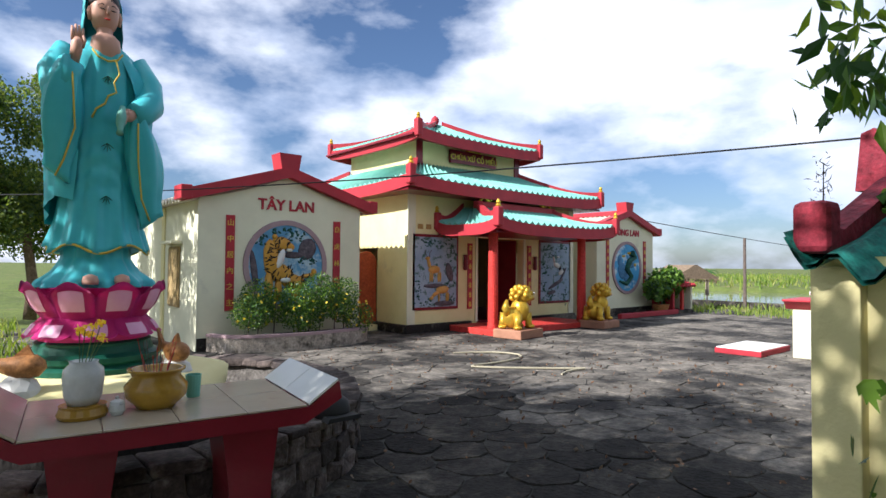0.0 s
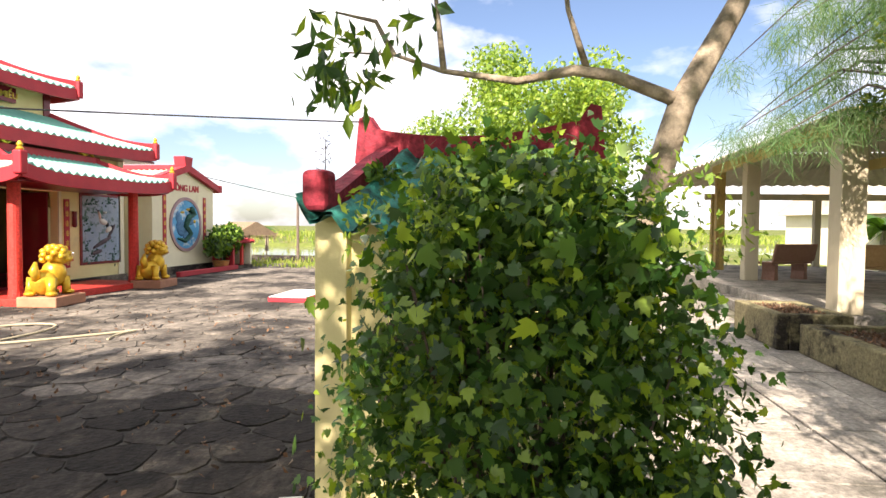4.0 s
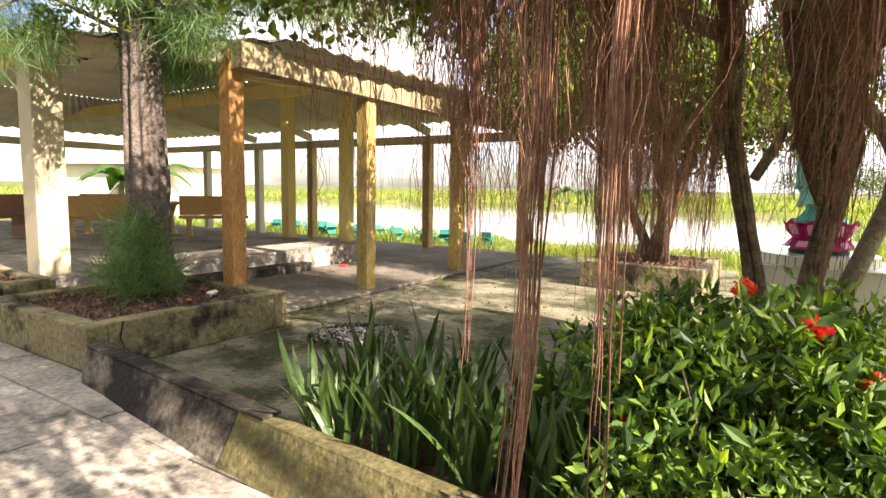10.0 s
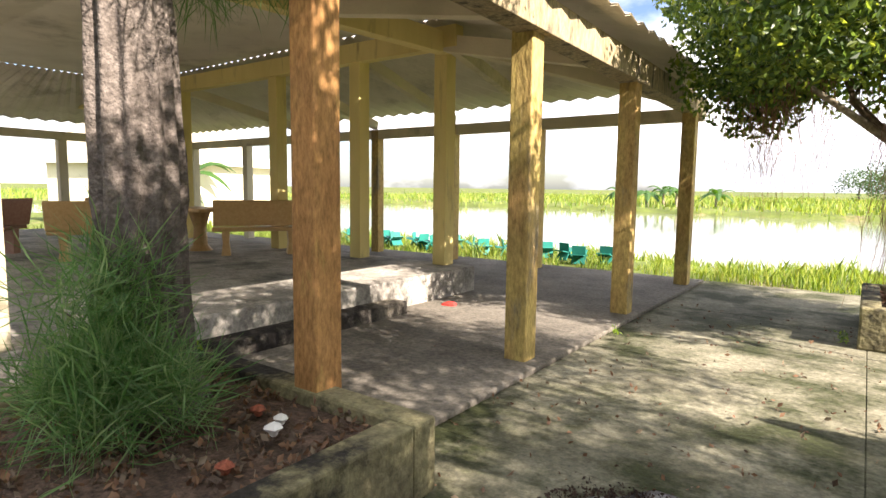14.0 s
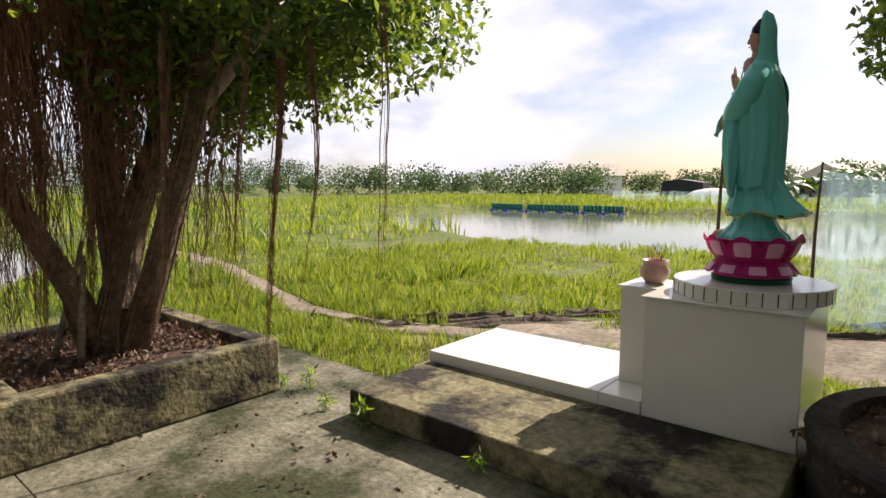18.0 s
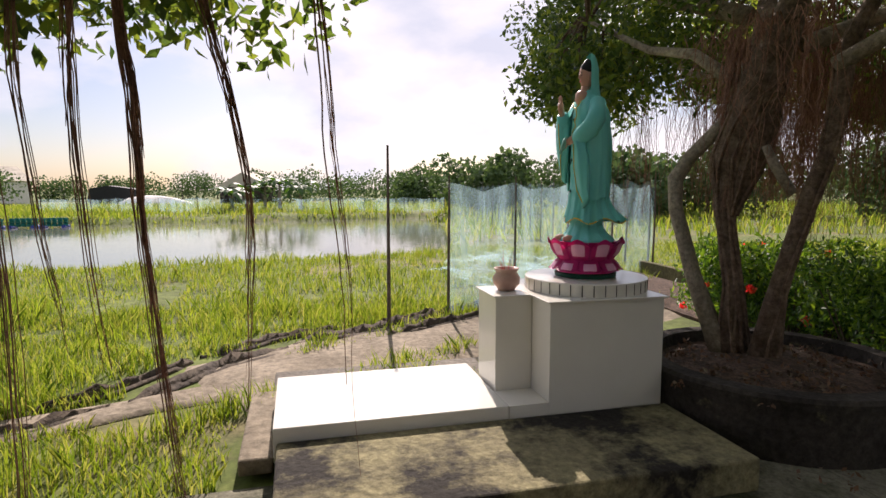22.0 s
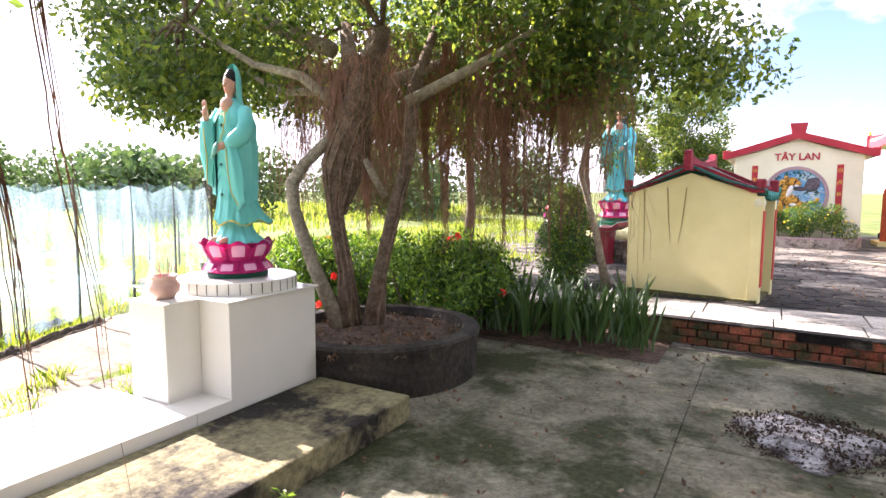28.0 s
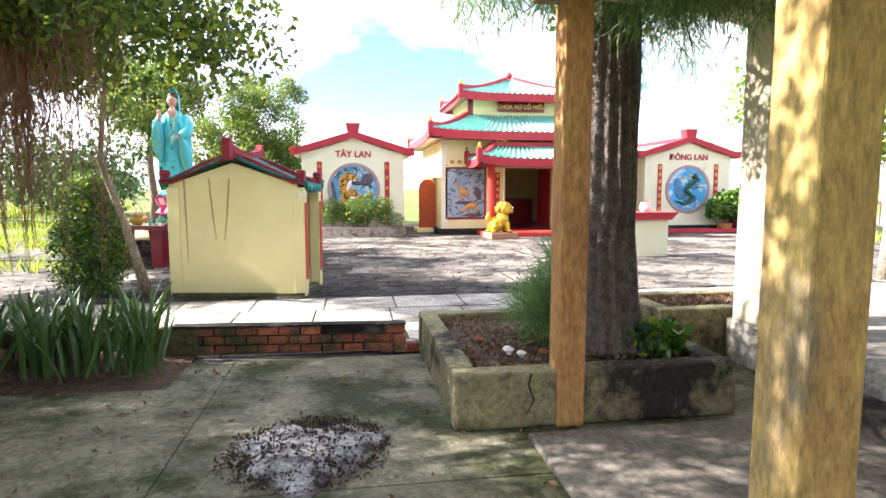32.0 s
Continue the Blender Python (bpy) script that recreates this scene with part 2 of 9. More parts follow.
ROOT_BARK = surface("woody_roots", (0.25, 0.175, 0.12), (0.12, 0.08, 0.055), 9, 0.92, 0.8, 35)
PALE_BARK = surface("pale_bark", (0.36, 0.31, 0.23), (0.22, 0.18, 0.13), 7, 0.9, 0.7, 30)
PINE_BARK = surface("fissured_bark", (0.17, 0.145, 0.125), (0.08, 0.066, 0.055), 14, 0.95, 1.0, 45)
ROOT = surface("aerial_roots", (0.36, 0.20, 0.135), (0.17, 0.085, 0.06), 8, 0.9, 0.4, 60)
ROBE = surface("turquoise_gloss_paint", (0.10, 0.54, 0.57), (0.075, 0.46, 0.51), 2, 0.38, 0.08, 20, coat=0.12)
ROBE_PALE = surface("sea_green_gloss_paint", (0.17, 0.62, 0.56), (0.12, 0.53, 0.49), 2, 0.38, 0.08, 20, coat=0.12)
FLESH = surface("painted_plaster_skin", (0.62, 0.36, 0.26), (0.56, 0.31, 0.22), 3, 0.45, 0.05, 30)
PINK = surface("lotus_pink_paint", (0.70, 0.05, 0.27), (0.60, 0.035, 0.21), 3, 0.4, 0.1, 30)
PINK_PALE = surface("pale_pink_paint", (0.78, 0.42, 0.56), (0.72, 0.30, 0.47), 3, 0.4, 0.1, 30)
GREEN_PAINT = surface("dark_green_paint", (0.015, 0.10, 0.06), (0.01, 0.07, 0.045), 3, 0.4, 0.1, 30)
WHITE_TILE = surface("white_glazed_tile", (0.72, 0.70, 0.62), (0.66, 0.64, 0.56), 1.0, 0.16, 0.03, 10, spec=0.5)
BEIGE_TILE = surface("beige_glazed_tile", (0.43, 0.36, 0.265), (0.36, 0.295, 0.21), 1.4, 0.14, 0.03, 10, stain=(0.25, 0.19, 0.12), stain_scale=2.2, stain_at=(0.6, 0.8), spec=0.5)
WHITEWASH = surface("white_paint", (0.75, 0.73, 0.68), (0.66, 0.64, 0.58), 2, 0.7, 0.1, 30)
DARK_INSIDE = surface("dim_interior", (0.10, 0.07, 0.06), None, 2, 0.9, 0.1)
SOIL = surface("leaf_litter_soil", (0.13, 0.085, 0.06), (0.06, 0.042, 0.03), 9, 0.95, 1.0, 40)
MUD = surface("bare_earth", (0.30, 0.255, 0.185), (0.18, 0.15, 0.105), 1.5, 0.95, 0.6, 14)
WET_MUD = surface("wet_churned_mud", (0.12, 0.095, 0.066), (0.05, 0.04, 0.03), 5, 0.88, 1.0, 18)
APRON = surface("dusty_apron", (0.20, 0.18, 0.145), (0.125, 0.112, 0.09), 1.2, 0.9, 0.4, 25, stain=(0.09, 0.08, 0.065), stain_scale=0.8, stain_at=(0.5, 0.7))
THATCH = surface("palm_thatch", (0.26, 0.19, 0.12), (0.15, 0.11, 0.075), 12, 0.95, 1.0, 40)
ASH = surface("grey_ash", (0.46, 0.45, 0.45), (0.05, 0.045, 0.045), 7, 0.95, 1.0, 40)
BLACK_BIT = surface("charred_bits", (0.03, 0.025, 0.022), (0.08, 0.05, 0.035), 20, 0.95, 0.6, 40)
WOOD_RED = surface("red_varnished_door", (0.42, 0.08, 0.025), (0.34, 0.06, 0.02), 8, 0.5, 0.3, 30)
WOOD_SHUTTER = surface("weathered_shutter_wood", (0.40, 0.29, 0.13), (0.30, 0.21, 0.09), 8, 0.75, 0.4, 35)
BENCH_TAN = surface("tan_terrazzo", (0.50, 0.33, 0.15), (0.42, 0.26, 0.11), 20, 0.4, 0.05, 50)
BENCH_BROWN = surface("brown_terrazzo", (0.36, 0.21, 0.15), (0.30, 0.16, 0.11), 20, 0.4, 0.05, 50)
POT_GLAZE = surface("ochre_glazed_pot", (0.46, 0.27, 0.03), (0.30, 0.16, 0.02), 5, 0.25, 0.1, 30, coat=0.3)
PORCELAIN = surface("crackled_porcelain", (0.60, 0.60, 0.56), (0.46, 0.46, 0.44), 8, 0.22, 0.05, 30, stain=(0.30, 0.05, 0.05), stain_scale=16, stain_at=(0.68, 0.74), coat=0.3)
MARBLED = surface("pink_marbled_stone", (0.55, 0.38, 0.30), (0.44, 0.27, 0.22), 9, 0.3, 0.05, 30)
RUBBLE = surface("rubble_stone", (0.125, 0.098, 0.082), (0.058, 0.046, 0.040), 6, 0.9, 0.8, 25, stain=(0.23, 0.20, 0.17), stain_scale=3.0, stain_at=(0.58, 0.70), vary=0.5)
BASIN_MORTAR = surface("grey_mortar", (0.17, 0.155, 0.135), (0.09, 0.08, 0.07), 7, 0.95, 0.8, 30)
CABLE = surface("black_cable", (0.03, 0.03, 0.03), None, 2, 0.6, 0)
TIMBER = surface("grey_timber", (0.14, 0.11, 0.09), None, 8, 0.9, 0.5, 30)
TEAL = surface("teal_plastic", (0.02, 0.20, 0.16), None, 3, 0.5, 0)
BLUE_PLASTIC = surface("blue_plastic", (0.05, 0.08, 0.32), None, 3, 0.5, 0)
HOSE = surface("pale_hose", (0.42, 0.38, 0.26), None, 3, 0.5, 0)
MURAL_BLUE = surface("mural_sky_and_lake", (0.16, 0.36, 0.52), (0.09, 0.24, 0.42), 2.2, 0.6, 0.1, 20, stain=(0.45, 0.55, 0.58), stain_scale=2.6, stain_at=(0.5, 0.6))
MURAL_SEA = surface("mural_water", (0.10, 0.36, 0.60), (0.06, 0.27, 0.50), 2.6, 0.6, 0.1, 20, stain=(0.50, 0.62, 0.66), stain_scale=3.0, stain_at=(0.55, 0.62))
MURAL_PALE = surface("mural_pale_ground", (0.36, 0.42, 0.48), (0.24, 0.32, 0.42), 3.0, 0.6, 0.1, 20, stain=(0.05, 0.12, 0.09), stain_scale=6, stain_at=(0.53, 0.6))
MURAL_LEAF = surface("mural_foliage", (0.03, 0.12, 0.08), (0.02, 0.07, 0.06), 8, 0.6, 0.5, 30)
MURAL_ROCK = surface("mural_rock", (0.15, 0.12, 0.13), (0.07, 0.06, 0.07), 7, 0.7, 0.5, 20)
TIGER = surface("tiger_orange", (0.60, 0.32, 0.05), (0.52, 0.25, 0.03), 5, 0.5, 0.2, 30)
BLACK = surface("black_paint", (0.02, 0.018, 0.018), None, 3, 0.5, 0)
MURAL_RIM = surface("mauve_rim", (0.38, 0.27, 0.27), (0.32, 0.22, 0.23), 3, 0.7, 0.2, 30)
DEER = surface("deer_ochre", (0.62, 0.34, 0.09), (0.55, 0.27, 0.06), 5, 0.5, 0.1, 30)
TERRACOTTA = surface("painted_terracotta", (0.42, 0.20, 0.07), (0.34, 0.15, 0.05), 6, 0.5, 0.3, 30)

BANYAN_LEAF = leafy("banyan_leaves", [(0.024, 0.050, 0.014), (0.05, 0.092, 0.02), (0.085, 0.135, 0.025), (0.16, 0.205, 0.034)], 0.4, 0.5)
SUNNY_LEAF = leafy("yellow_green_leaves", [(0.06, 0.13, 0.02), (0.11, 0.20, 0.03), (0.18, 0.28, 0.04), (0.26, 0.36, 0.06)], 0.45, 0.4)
BUSH_LEAF = leafy("lobed_leaves", [(0.016, 0.050, 0.011), (0.026, 0.078, 0.014), (0.042, 0.110, 0.018), (0.085, 0.175, 0.024), (0.26, 0.37, 0.035)], 0.4, 0.30)
IXORA_LEAF = leafy("glossy_hedge_leaves", [(0.016, 0.045, 0.010), (0.035, 0.094, 0.014), (0.09, 0.185, 0.022), (0.19, 0.31, 0.04)], 0.55, 0.30)
SWORD_LEAF = leafy("sword_leaves", [(0.028, 0.062, 0.018), (0.050, 0.10, 0.025), (0.095, 0.155, 0.038), (0.19, 0.25, 0.06)], 0.4, 0.12)
NEEDLE = leafy("casuarina_needles", [(0.04, 0.11, 0.03), (0.08, 0.17, 0.05), (0.15, 0.22, 0.09)], 0.6, 0.4)
GRASS = leafy("long_grass", [(0.06, 0.115, 0.016), (0.13, 0.205, 0.026), (0.20, 0.265, 0.04), (0.27, 0.28, 0.075)], 0.6, 0.36)
FAR_LEAF = leafy("distant_foliage", [(0.035, 0.075, 0.025), (0.06, 0.11, 0.035), (0.09, 0.15, 0.045)], 0.7, 0.2)
RED_PETAL = leafy("red_petals", [(0.68, 0.08, 0.04), (0.80, 0.20, 0.10)], 0.5, 0.3)
YELLOW_PETAL = leafy("yellow_petals", [(0.75, 0.58, 0.04), (0.80, 0.66, 0.08)], 0.5, 0.3)
DRY_LEAF = leafy("dry_leaves", [(0.12, 0.065, 0.035), (0.18, 0.10, 0.05), (0.07, 0.045, 0.03), (0.22, 0.17, 0.11)], 0.8, 0.1)

GROUND = surface("meadow_ground", (0.13, 0.165, 0.035), (0.075, 0.10, 0.022), 0.5, 0.95, 0.6, 8, stain=(0.20, 0.165, 0.085), stain_scale=0.35, stain_at=(0.54, 0.66))

WATER = bpy.data.materials.new("pond_water")
WATER.use_nodes = True
_b = WATER.node_tree.nodes["Principled BSDF"]
_b.inputs["Base Color"].default_value, _b.inputs["Roughness"].default_value = (0.16, 0.17, 0.12, 1), 0.06
_n = WATER.node_tree.nodes.new("ShaderNodeTexNoise")
_n.inputs["Scale"].default_value, _n.inputs["Detail"].default_value = 2.5, 4
_p = WATER.node_tree.nodes.new("ShaderNodeBump")
_p.inputs["Strength"].default_value, _p.inputs["Distance"].default_value = 0.12, 0.05
_g = WATER.node_tree.nodes.new("ShaderNodeNewGeometry")
WATER.node_tree.links.new(_g.outputs["Position"], _n.inputs["Vector"])
WATER.node_tree.links.new(_n.outputs["Fac"], _p.inputs["Height"])
WATER.node_tree.links.new(_p.outputs[0], _b.inputs["Normal"])

NET = bpy.data.materials.new("blue_white_netting")
NET.use_nodes = True
_nn, _nl = NET.node_tree.nodes, NET.node_tree.links
_tr = _nn.new("ShaderNodeBsdfTransparent")
_mx = _nn.new("ShaderNodeMixShader")
_wv = _nn.new("ShaderNodeTexNoise")
_wv.inputs["Scale"].default_value, _wv.inputs["Detail"].default_value = 1.0, 8
_wm = _nn.new("ShaderNodeMapping")
_wm.inputs["Scale"].default_value = (2.6, 2.6, 0.45)
_wg = _nn.new("ShaderNodeNewGeometry")
_nl.new(_wg.outputs["Position"], _wm.inputs[0])
_nl.new(_wm.outputs[0], _wv.inputs["Vector"])
_rp = _nn.new("ShaderNodeValToRGB")
_rp.color_ramp.elements[0].position, _rp.color_ramp.elements[1].position = 0.38, 0.72
_rp.color_ramp.elements[0].color, _rp.color_ramp.elements[1].color = (0.05, 0.05, 0.05, 1), (0.40, 0.40, 0.40, 1)
_nb = _nn["Principled BSDF"]
_nb.inputs["Base Color"].default_value, _nb.inputs["Roughness"].default_value = (0.50, 0.78, 0.88, 1), 0.7
_nl.new(_wv.outputs["Fac"], _rp.inputs[0])
_nl.new(_rp.outputs[0], _mx.inputs[0])
_nl.new(_tr.outputs[0], _mx.inputs[1])
_nt = _nn.new("ShaderNodeBsdfTranslucent")
_nt.inputs[0].default_value = (0.55, 0.80, 0.88, 1)
_n2 = _nn.new("ShaderNodeMixShader")
_n2.inputs[0].default_value = 0.6
_nl.new(_nb.outputs[0], _n2.inputs[1])
_nl.new(_nt.outputs[0], _n2.inputs[2])
_nl.new(_n2.outputs[0], _mx.inputs[2])
_nl.new(_mx.outputs[0], _nn["Material Output"].inputs[0])


# ---- building helpers ----
def link(name, me, mat, parent=None, smooth=False):
    me.materials.append(mat)
    if smooth:
        me.shade_smooth()
    ob = new(name, me)
    ob.parent = parent
    return ob


def part(name, bm, mat, parent=None, label="", smooth=False):
    me = bpy.data.meshes.new(name)
    bmesh.ops.recalc_face_normals(bm, faces=bm.faces)
    bm.to_mesh(me)
    bm.free()
    ob = link(name, me, mat, parent, smooth)
    return tagged(ob, label) if label else ob


def raw(name, verts, faces, mat, parent=None, label="", smooth=False):
    me = bpy.data.meshes.new(name)
    me.from_pydata(verts.tolist() if isinstance(verts, np.ndarray) else verts, [], faces.tolist() if isinstance(faces, np.ndarray) else faces)
    ob = link(name, me, mat, parent, smooth)
    return tagged(ob, label) if label else ob


def thing(name, m, label, category, group="", kind=""):
    ob = new(name)
    ob.empty_display_size = 0.2
    ob.matrix_world = m
    return tagged(ob, label, category, group, kind)


def add_box(bm, x0, x1, y0, y1, z0, z1, bevel=0.0, m=None):
    r = bmesh.ops.create_cube(bm, size=1.0)
    vs = r["verts"]
    for v in vs:
        v.co = Vector((x0 + (v.co.x + 0.5) * (x1 - x0), y0 + (v.co.y + 0.5) * (y1 - y0), z0 + (v.co.z + 0.5) * (z1 - z0)))
    if bevel:
        es = list({e for v in vs for e in v.link_edges})
        r = bmesh.ops.bevel(bm, geom=es, offset=bevel, segments=2, affect="EDGES", profile=0.5)
        vs = list({v for f in r["faces"] for v in f.verts} | {v for v in vs if v.is_valid})
    if m is not None:
        for v in vs:
            v.co = m @ v.co
    return vs


def box(x0, x1, y0, y1, z0, z1, bevel=0.0, m=None):
    bm = bmesh.new()
    add_box(bm, x0, x1, y0, y1, z0, z1, bevel, m)
    return bm


def add_lathe(bm, prof, seg=24, cx=0.0, cy=0.0, wave=None, sx=1.0, sy=1.0):
    """Surface of revolution about z from (radius, height) pairs; wave(angle, k) scales the radius."""
    rings = []
    for k, (r, z) in enumerate(prof):
        ring = []
        for i in range(seg):
            a = 2 * math.pi * i / seg
            q = r * (wave(a, k) if wave else 1.0)
            ring.append(bm.verts.new((cx + q * math.cos(a) * sx, cy + q * math.sin(a) * sy, z)))
        rings.append(ring)
    for a, b in zip(rings, rings[1:]):
        for i in range(seg):
            j = (i + 1) % seg
            bm.faces.new((a[i], a[j], b[j], b[i]))
    bm.faces.new(rings[0][::-1])
    bm.faces.new(rings[-1])


def lathe(prof, seg=24, cx=0.0, cy=0.0, wave=None, sx=1.0, sy=1.0):
    bm = bmesh.new()
    add_lathe(bm, prof, seg, cx, cy, wave, sx, sy)
    return bm


def add_tube(bm, pts, radii, seg=8):
    """A tapered limb through pts."""
    pts = [Vector(p) for p in pts]
    rings = []
    for i, p in enumerate(pts):
        d = (pts[min(i + 1, len(pts) - 1)] - pts[max(i - 1, 0)]).normalized()
        u = d.orthogonal().normalized() if i == 0 else (rings_u - d * rings_u.dot(d)).normalized()
        rings_u = u
        w = d.cross(u)
        r = radii[i] if isinstance(radii, (list, tuple)) else radii
        rings.append([bm.verts.new(p + (u * math.cos(2 * math.pi * k / seg) + w * math.sin(2 * math.pi * k / seg)) * r) for k in range(seg)])
    for a, b in zip(rings, rings[1:]):
        for i in range(seg):
            bm.faces.new((a[i], a[(i + 1) % seg], b[(i + 1) % seg], b[i]))
    bm.faces.new(rings[0][::-1])
    bm.faces.new(rings[-1])


def tube(pts, radii, seg=8):
    bm = bmesh.new()
    add_tube(bm, pts, radii, seg)
    return bm


def add_prism(bm, poly, y0, y1, m=None):
    """A flat outline in x, z drawn out along y."""
    a = [bm.verts.new((x, y0, z)) for x, z in poly]
    b = [bm.verts.new((x, y1, z)) for x, z in poly]
    bm.faces.new(a)
    bm.faces.new(b[::-1])
    for i in range(len(poly)):
        j = (i + 1) % len(poly)
        bm.faces.new((a[i], b[i], b[j], a[j]))
    if m is not None:
        for v in a + b:
            v.co = m @ v.co


def prism(poly, y0, y1, m=None):
    bm = bmesh.new()
    add_prism(bm, poly, y0, y1, m)
    return bm


RNG = np.random.default_rng(7)


def leaf_mesh(name, centers, radii, count, size, mat, parent=None, flat=1.0, droop=0.0, aspect=0.45, shell=0.35, label=""):
    """Thousands of small pointed leaves spread through clumps."""
    centers, radii = np.asarray(centers, float), np.asarray(radii, float)
    which = RNG.choice(len(centers), count, p=radii ** 2 / (radii ** 2).sum())
    d = RNG.normal(size=(count, 3))
    d /= np.linalg.norm(d, axis=1)[:, None]
    r = shell + (1 - shell) * RNG.random(count) ** 0.5
    p = centers[which] + d * (radii[which] * r)[:, None] * np.array([1, 1, flat])
    u = RNG.normal(size=(count, 3))
    u[:, 2] -= droop
    u /= np.linalg.norm(u, axis=1)[:, None]
    v = np.cross(u, RNG.normal(size=(count, 3)))
    v /= np.linalg.norm(v, axis=1)[:, None]
    s = size * (0.6 + 0.8 * RNG.random(count))[:, None]
    n = np.cross(u, v)
    verts = np.stack([p, p + u * s * 0.5 + v * s * aspect + n * s * 0.08, p + u * s, p + u * s * 0.5 - v * s * aspect + n * s * 0.08], 1).reshape(-1, 3)
    k = np.arange(count)[:, None] * 4
    return raw(name, verts, k + np.array([0, 1, 2, 3]), mat, parent, label)


def strand_mesh(name, tops, lengths, radius, mat, parent=None, sway=0.08, segs=6, label=""):
    """Hanging roots: thin tapered three-sided strands."""
    tops, lengths = np.asarray(tops, float), np.asarray(lengths, float)
    n = len(tops)
    t = np.linspace(0, 1, segs + 1)
    p = np.repeat(tops[:, None, :], segs + 1, 1)
    p[:, :, 2] -= lengths[:, None] * t
    wob = np.cumsum(RNG.normal(size=(n, segs + 1, 2)), 1) * sway / math.sqrt(segs)
    wob[:, 0] = 0
    p[:, :, :2] += wob
    rad = np.asarray(radius, float) * np.ones(n)
    rr = rad[:, None] * (1 - 0.75 * t)
    ang = np.arange(3) * 2 * math.pi / 3
    off = np.stack([np.cos(ang), np.sin(ang), np.zeros(3)], 1)
    verts = (p[:, :, None, :] + rr[:, :, None, None] * off).reshape(-1, 3)
    base = (np.arange(n)[:, None, None] * (segs + 1) + np.arange(segs)[None, :, None]) * 3
    i, j = np.arange(3), (np.arange(3) + 1) % 3
    faces = np.stack([base + i, base + j, base + 3 + j, base + 3 + i], -1).reshape(-1, 4)
    return raw(name, verts, faces, mat, parent, label)


def blade_mesh(name, xy, height, width, mat, parent=None, z=0.0, lean=0.35, label=""):
    """Bent blades: grass and sword leaves."""
    xy = np.asarray(xy, float)
    n = len(xy)
    h = np.asarray(height, float) * np.ones(n) * (0.6 + 0.6 * RNG.random(n))
    a = RNG.random(n) * 2 * math.pi
    b = RNG.random(n) * 2 * math.pi
    w = np.asarray(width, float) * np.ones(n)
    side = np.stack([np.cos(a), np.sin(a), np.zeros(n)], 1) * w[:, None] * 0.5
    tilt = np.stack([np.cos(b), np.sin(b), np.zeros(n)], 1) * (lean * h * RNG.random(n))[:, None]
    zz = np.asarray(z, float) * np.ones(n)
    root = np.stack([xy[:, 0], xy[:, 1], zz], 1)
    up = np.array([0, 0, 1.0])
    mid = root + tilt * 0.35 + up * (h * 0.6)[:, None]
    tip = root + tilt + up * h[:, None]
    verts = np.stack([root - side, root + side, mid + side * 0.8, tip, mid - side * 0.8], 1).reshape(-1, 3)
    k = np.arange(n)[:, None] * 5
    faces = (k + np.array([0, 1, 2, 3, 4]))
    return raw(name, verts, faces, mat, parent, label)


def lettering(name, words, size, m, mat, parent, depth=0.012, label="", heavy=0.0):
    cu = bpy.data.curves.new(name, "FONT")
    cu.body, cu.size, cu.align_x, cu.align_y, cu.extrude = words, size, "CENTER", "CENTER", depth
    cu.offset = heavy * size
    tmp = bpy.data.objects.new(name, cu)
    scene.collection.objects.link(tmp)
    me = bpy.data.meshes.new_from_object(tmp.evaluated_get(bpy.context.evaluated_depsgraph_get()))
    bpy.data.objects.remove(tmp)
    me.transform(m)
    me.materials.clear()
    return tagged(link(name, me, mat, parent), label) if label else link(name, me, mat, parent)


UPRIGHT = pose(0, 0, 0, 90)


# ---- ground, ponds, paving ----
POND_SOUTH = [(3.5, -18.7), (30, -17.5), (62, -16), (64, -52), (30, -56), (2, -52), (0.6, -38), (0.2, -25)]
POND_WEST = [(-9.6, -13.0), (-11.2, -5.6), (-22, -2.6), (-36.0, -1.0), (-34.0, -12), (-32.0, -22), (-32.6, -36), (-22, -35), (-13.5, -26), (-10.2, -18)]
POND_EAST = [(26, -13), (50, -12), (54, 12), (50, 36), (30, 34), (27.5, 10)]


def inside_depth(px, py, poly):
    """Signed distance to the outline, positive inside."""
    d = np.full(px.shape, 1e9)
    ins = np.zeros(px.shape, bool)
    for (x0, y0), (x1, y1) in zip(poly, poly[1:] + poly[:1]):
        ex, ey = x1 - x0, y1 - y0
        t = np.clip(((px - x0) * ex + (py - y0) * ey) / (ex * ex + ey * ey), 0, 1)
        d = np.minimum(d, np.hypot(px - x0 - t * ex, py - y0 - t * ey))
        cross = (y0 > py) != (y1 > py)
        ins ^= cross & (px < (x1 - x0) * (py - y0) / (y1 - y0 + 1e-12) + x0)
    return np.where(ins, d, -d)


def ground_height(px, py):
    z = np.full(px.shape, -0.04)
    for poly in (POND_SOUTH, POND_WEST, POND_EAST):
        s = np.clip((inside_depth(px, py, poly) + 1.6) / 3.2, 0, 1)
        z = z - 0.9 * s * s * (3 - 2 * s)
    far = np.clip((np.hypot(px - 5, py + 3) - 13) / 10, 0, 1)
    z = z + far * 0.10 * np.sin(px * 0.9 + 1.3 * np.sin(py * 0.5)) * np.cos(py * 0.8)
    return z


line = np.concatenate([-np.geomspace(75, 2600, 14)[::-1], np.arange(-60, 60.1, 0.8), np.geomspace(75, 2600, 14)])
gx, gy = np.meshgrid(line, line, indexing="ij")
gz = ground_height(gx, gy)
nl_ = len(line)
idx = np.arange(nl_ * nl_).reshape(nl_, nl_)
ground = raw("ground", np.stack([gx, gy, gz], -1).reshape(-1, 3), np.stack([idx[:-1, :-1], idx[1:, :-1], idx[1:, 1:], idx[:-1, 1:]], -1).reshape(-1, 4), GROUND, smooth=True)
tagged(ground, "flat green meadow with mown tracks between fish ponds", "ground", kind="structure")

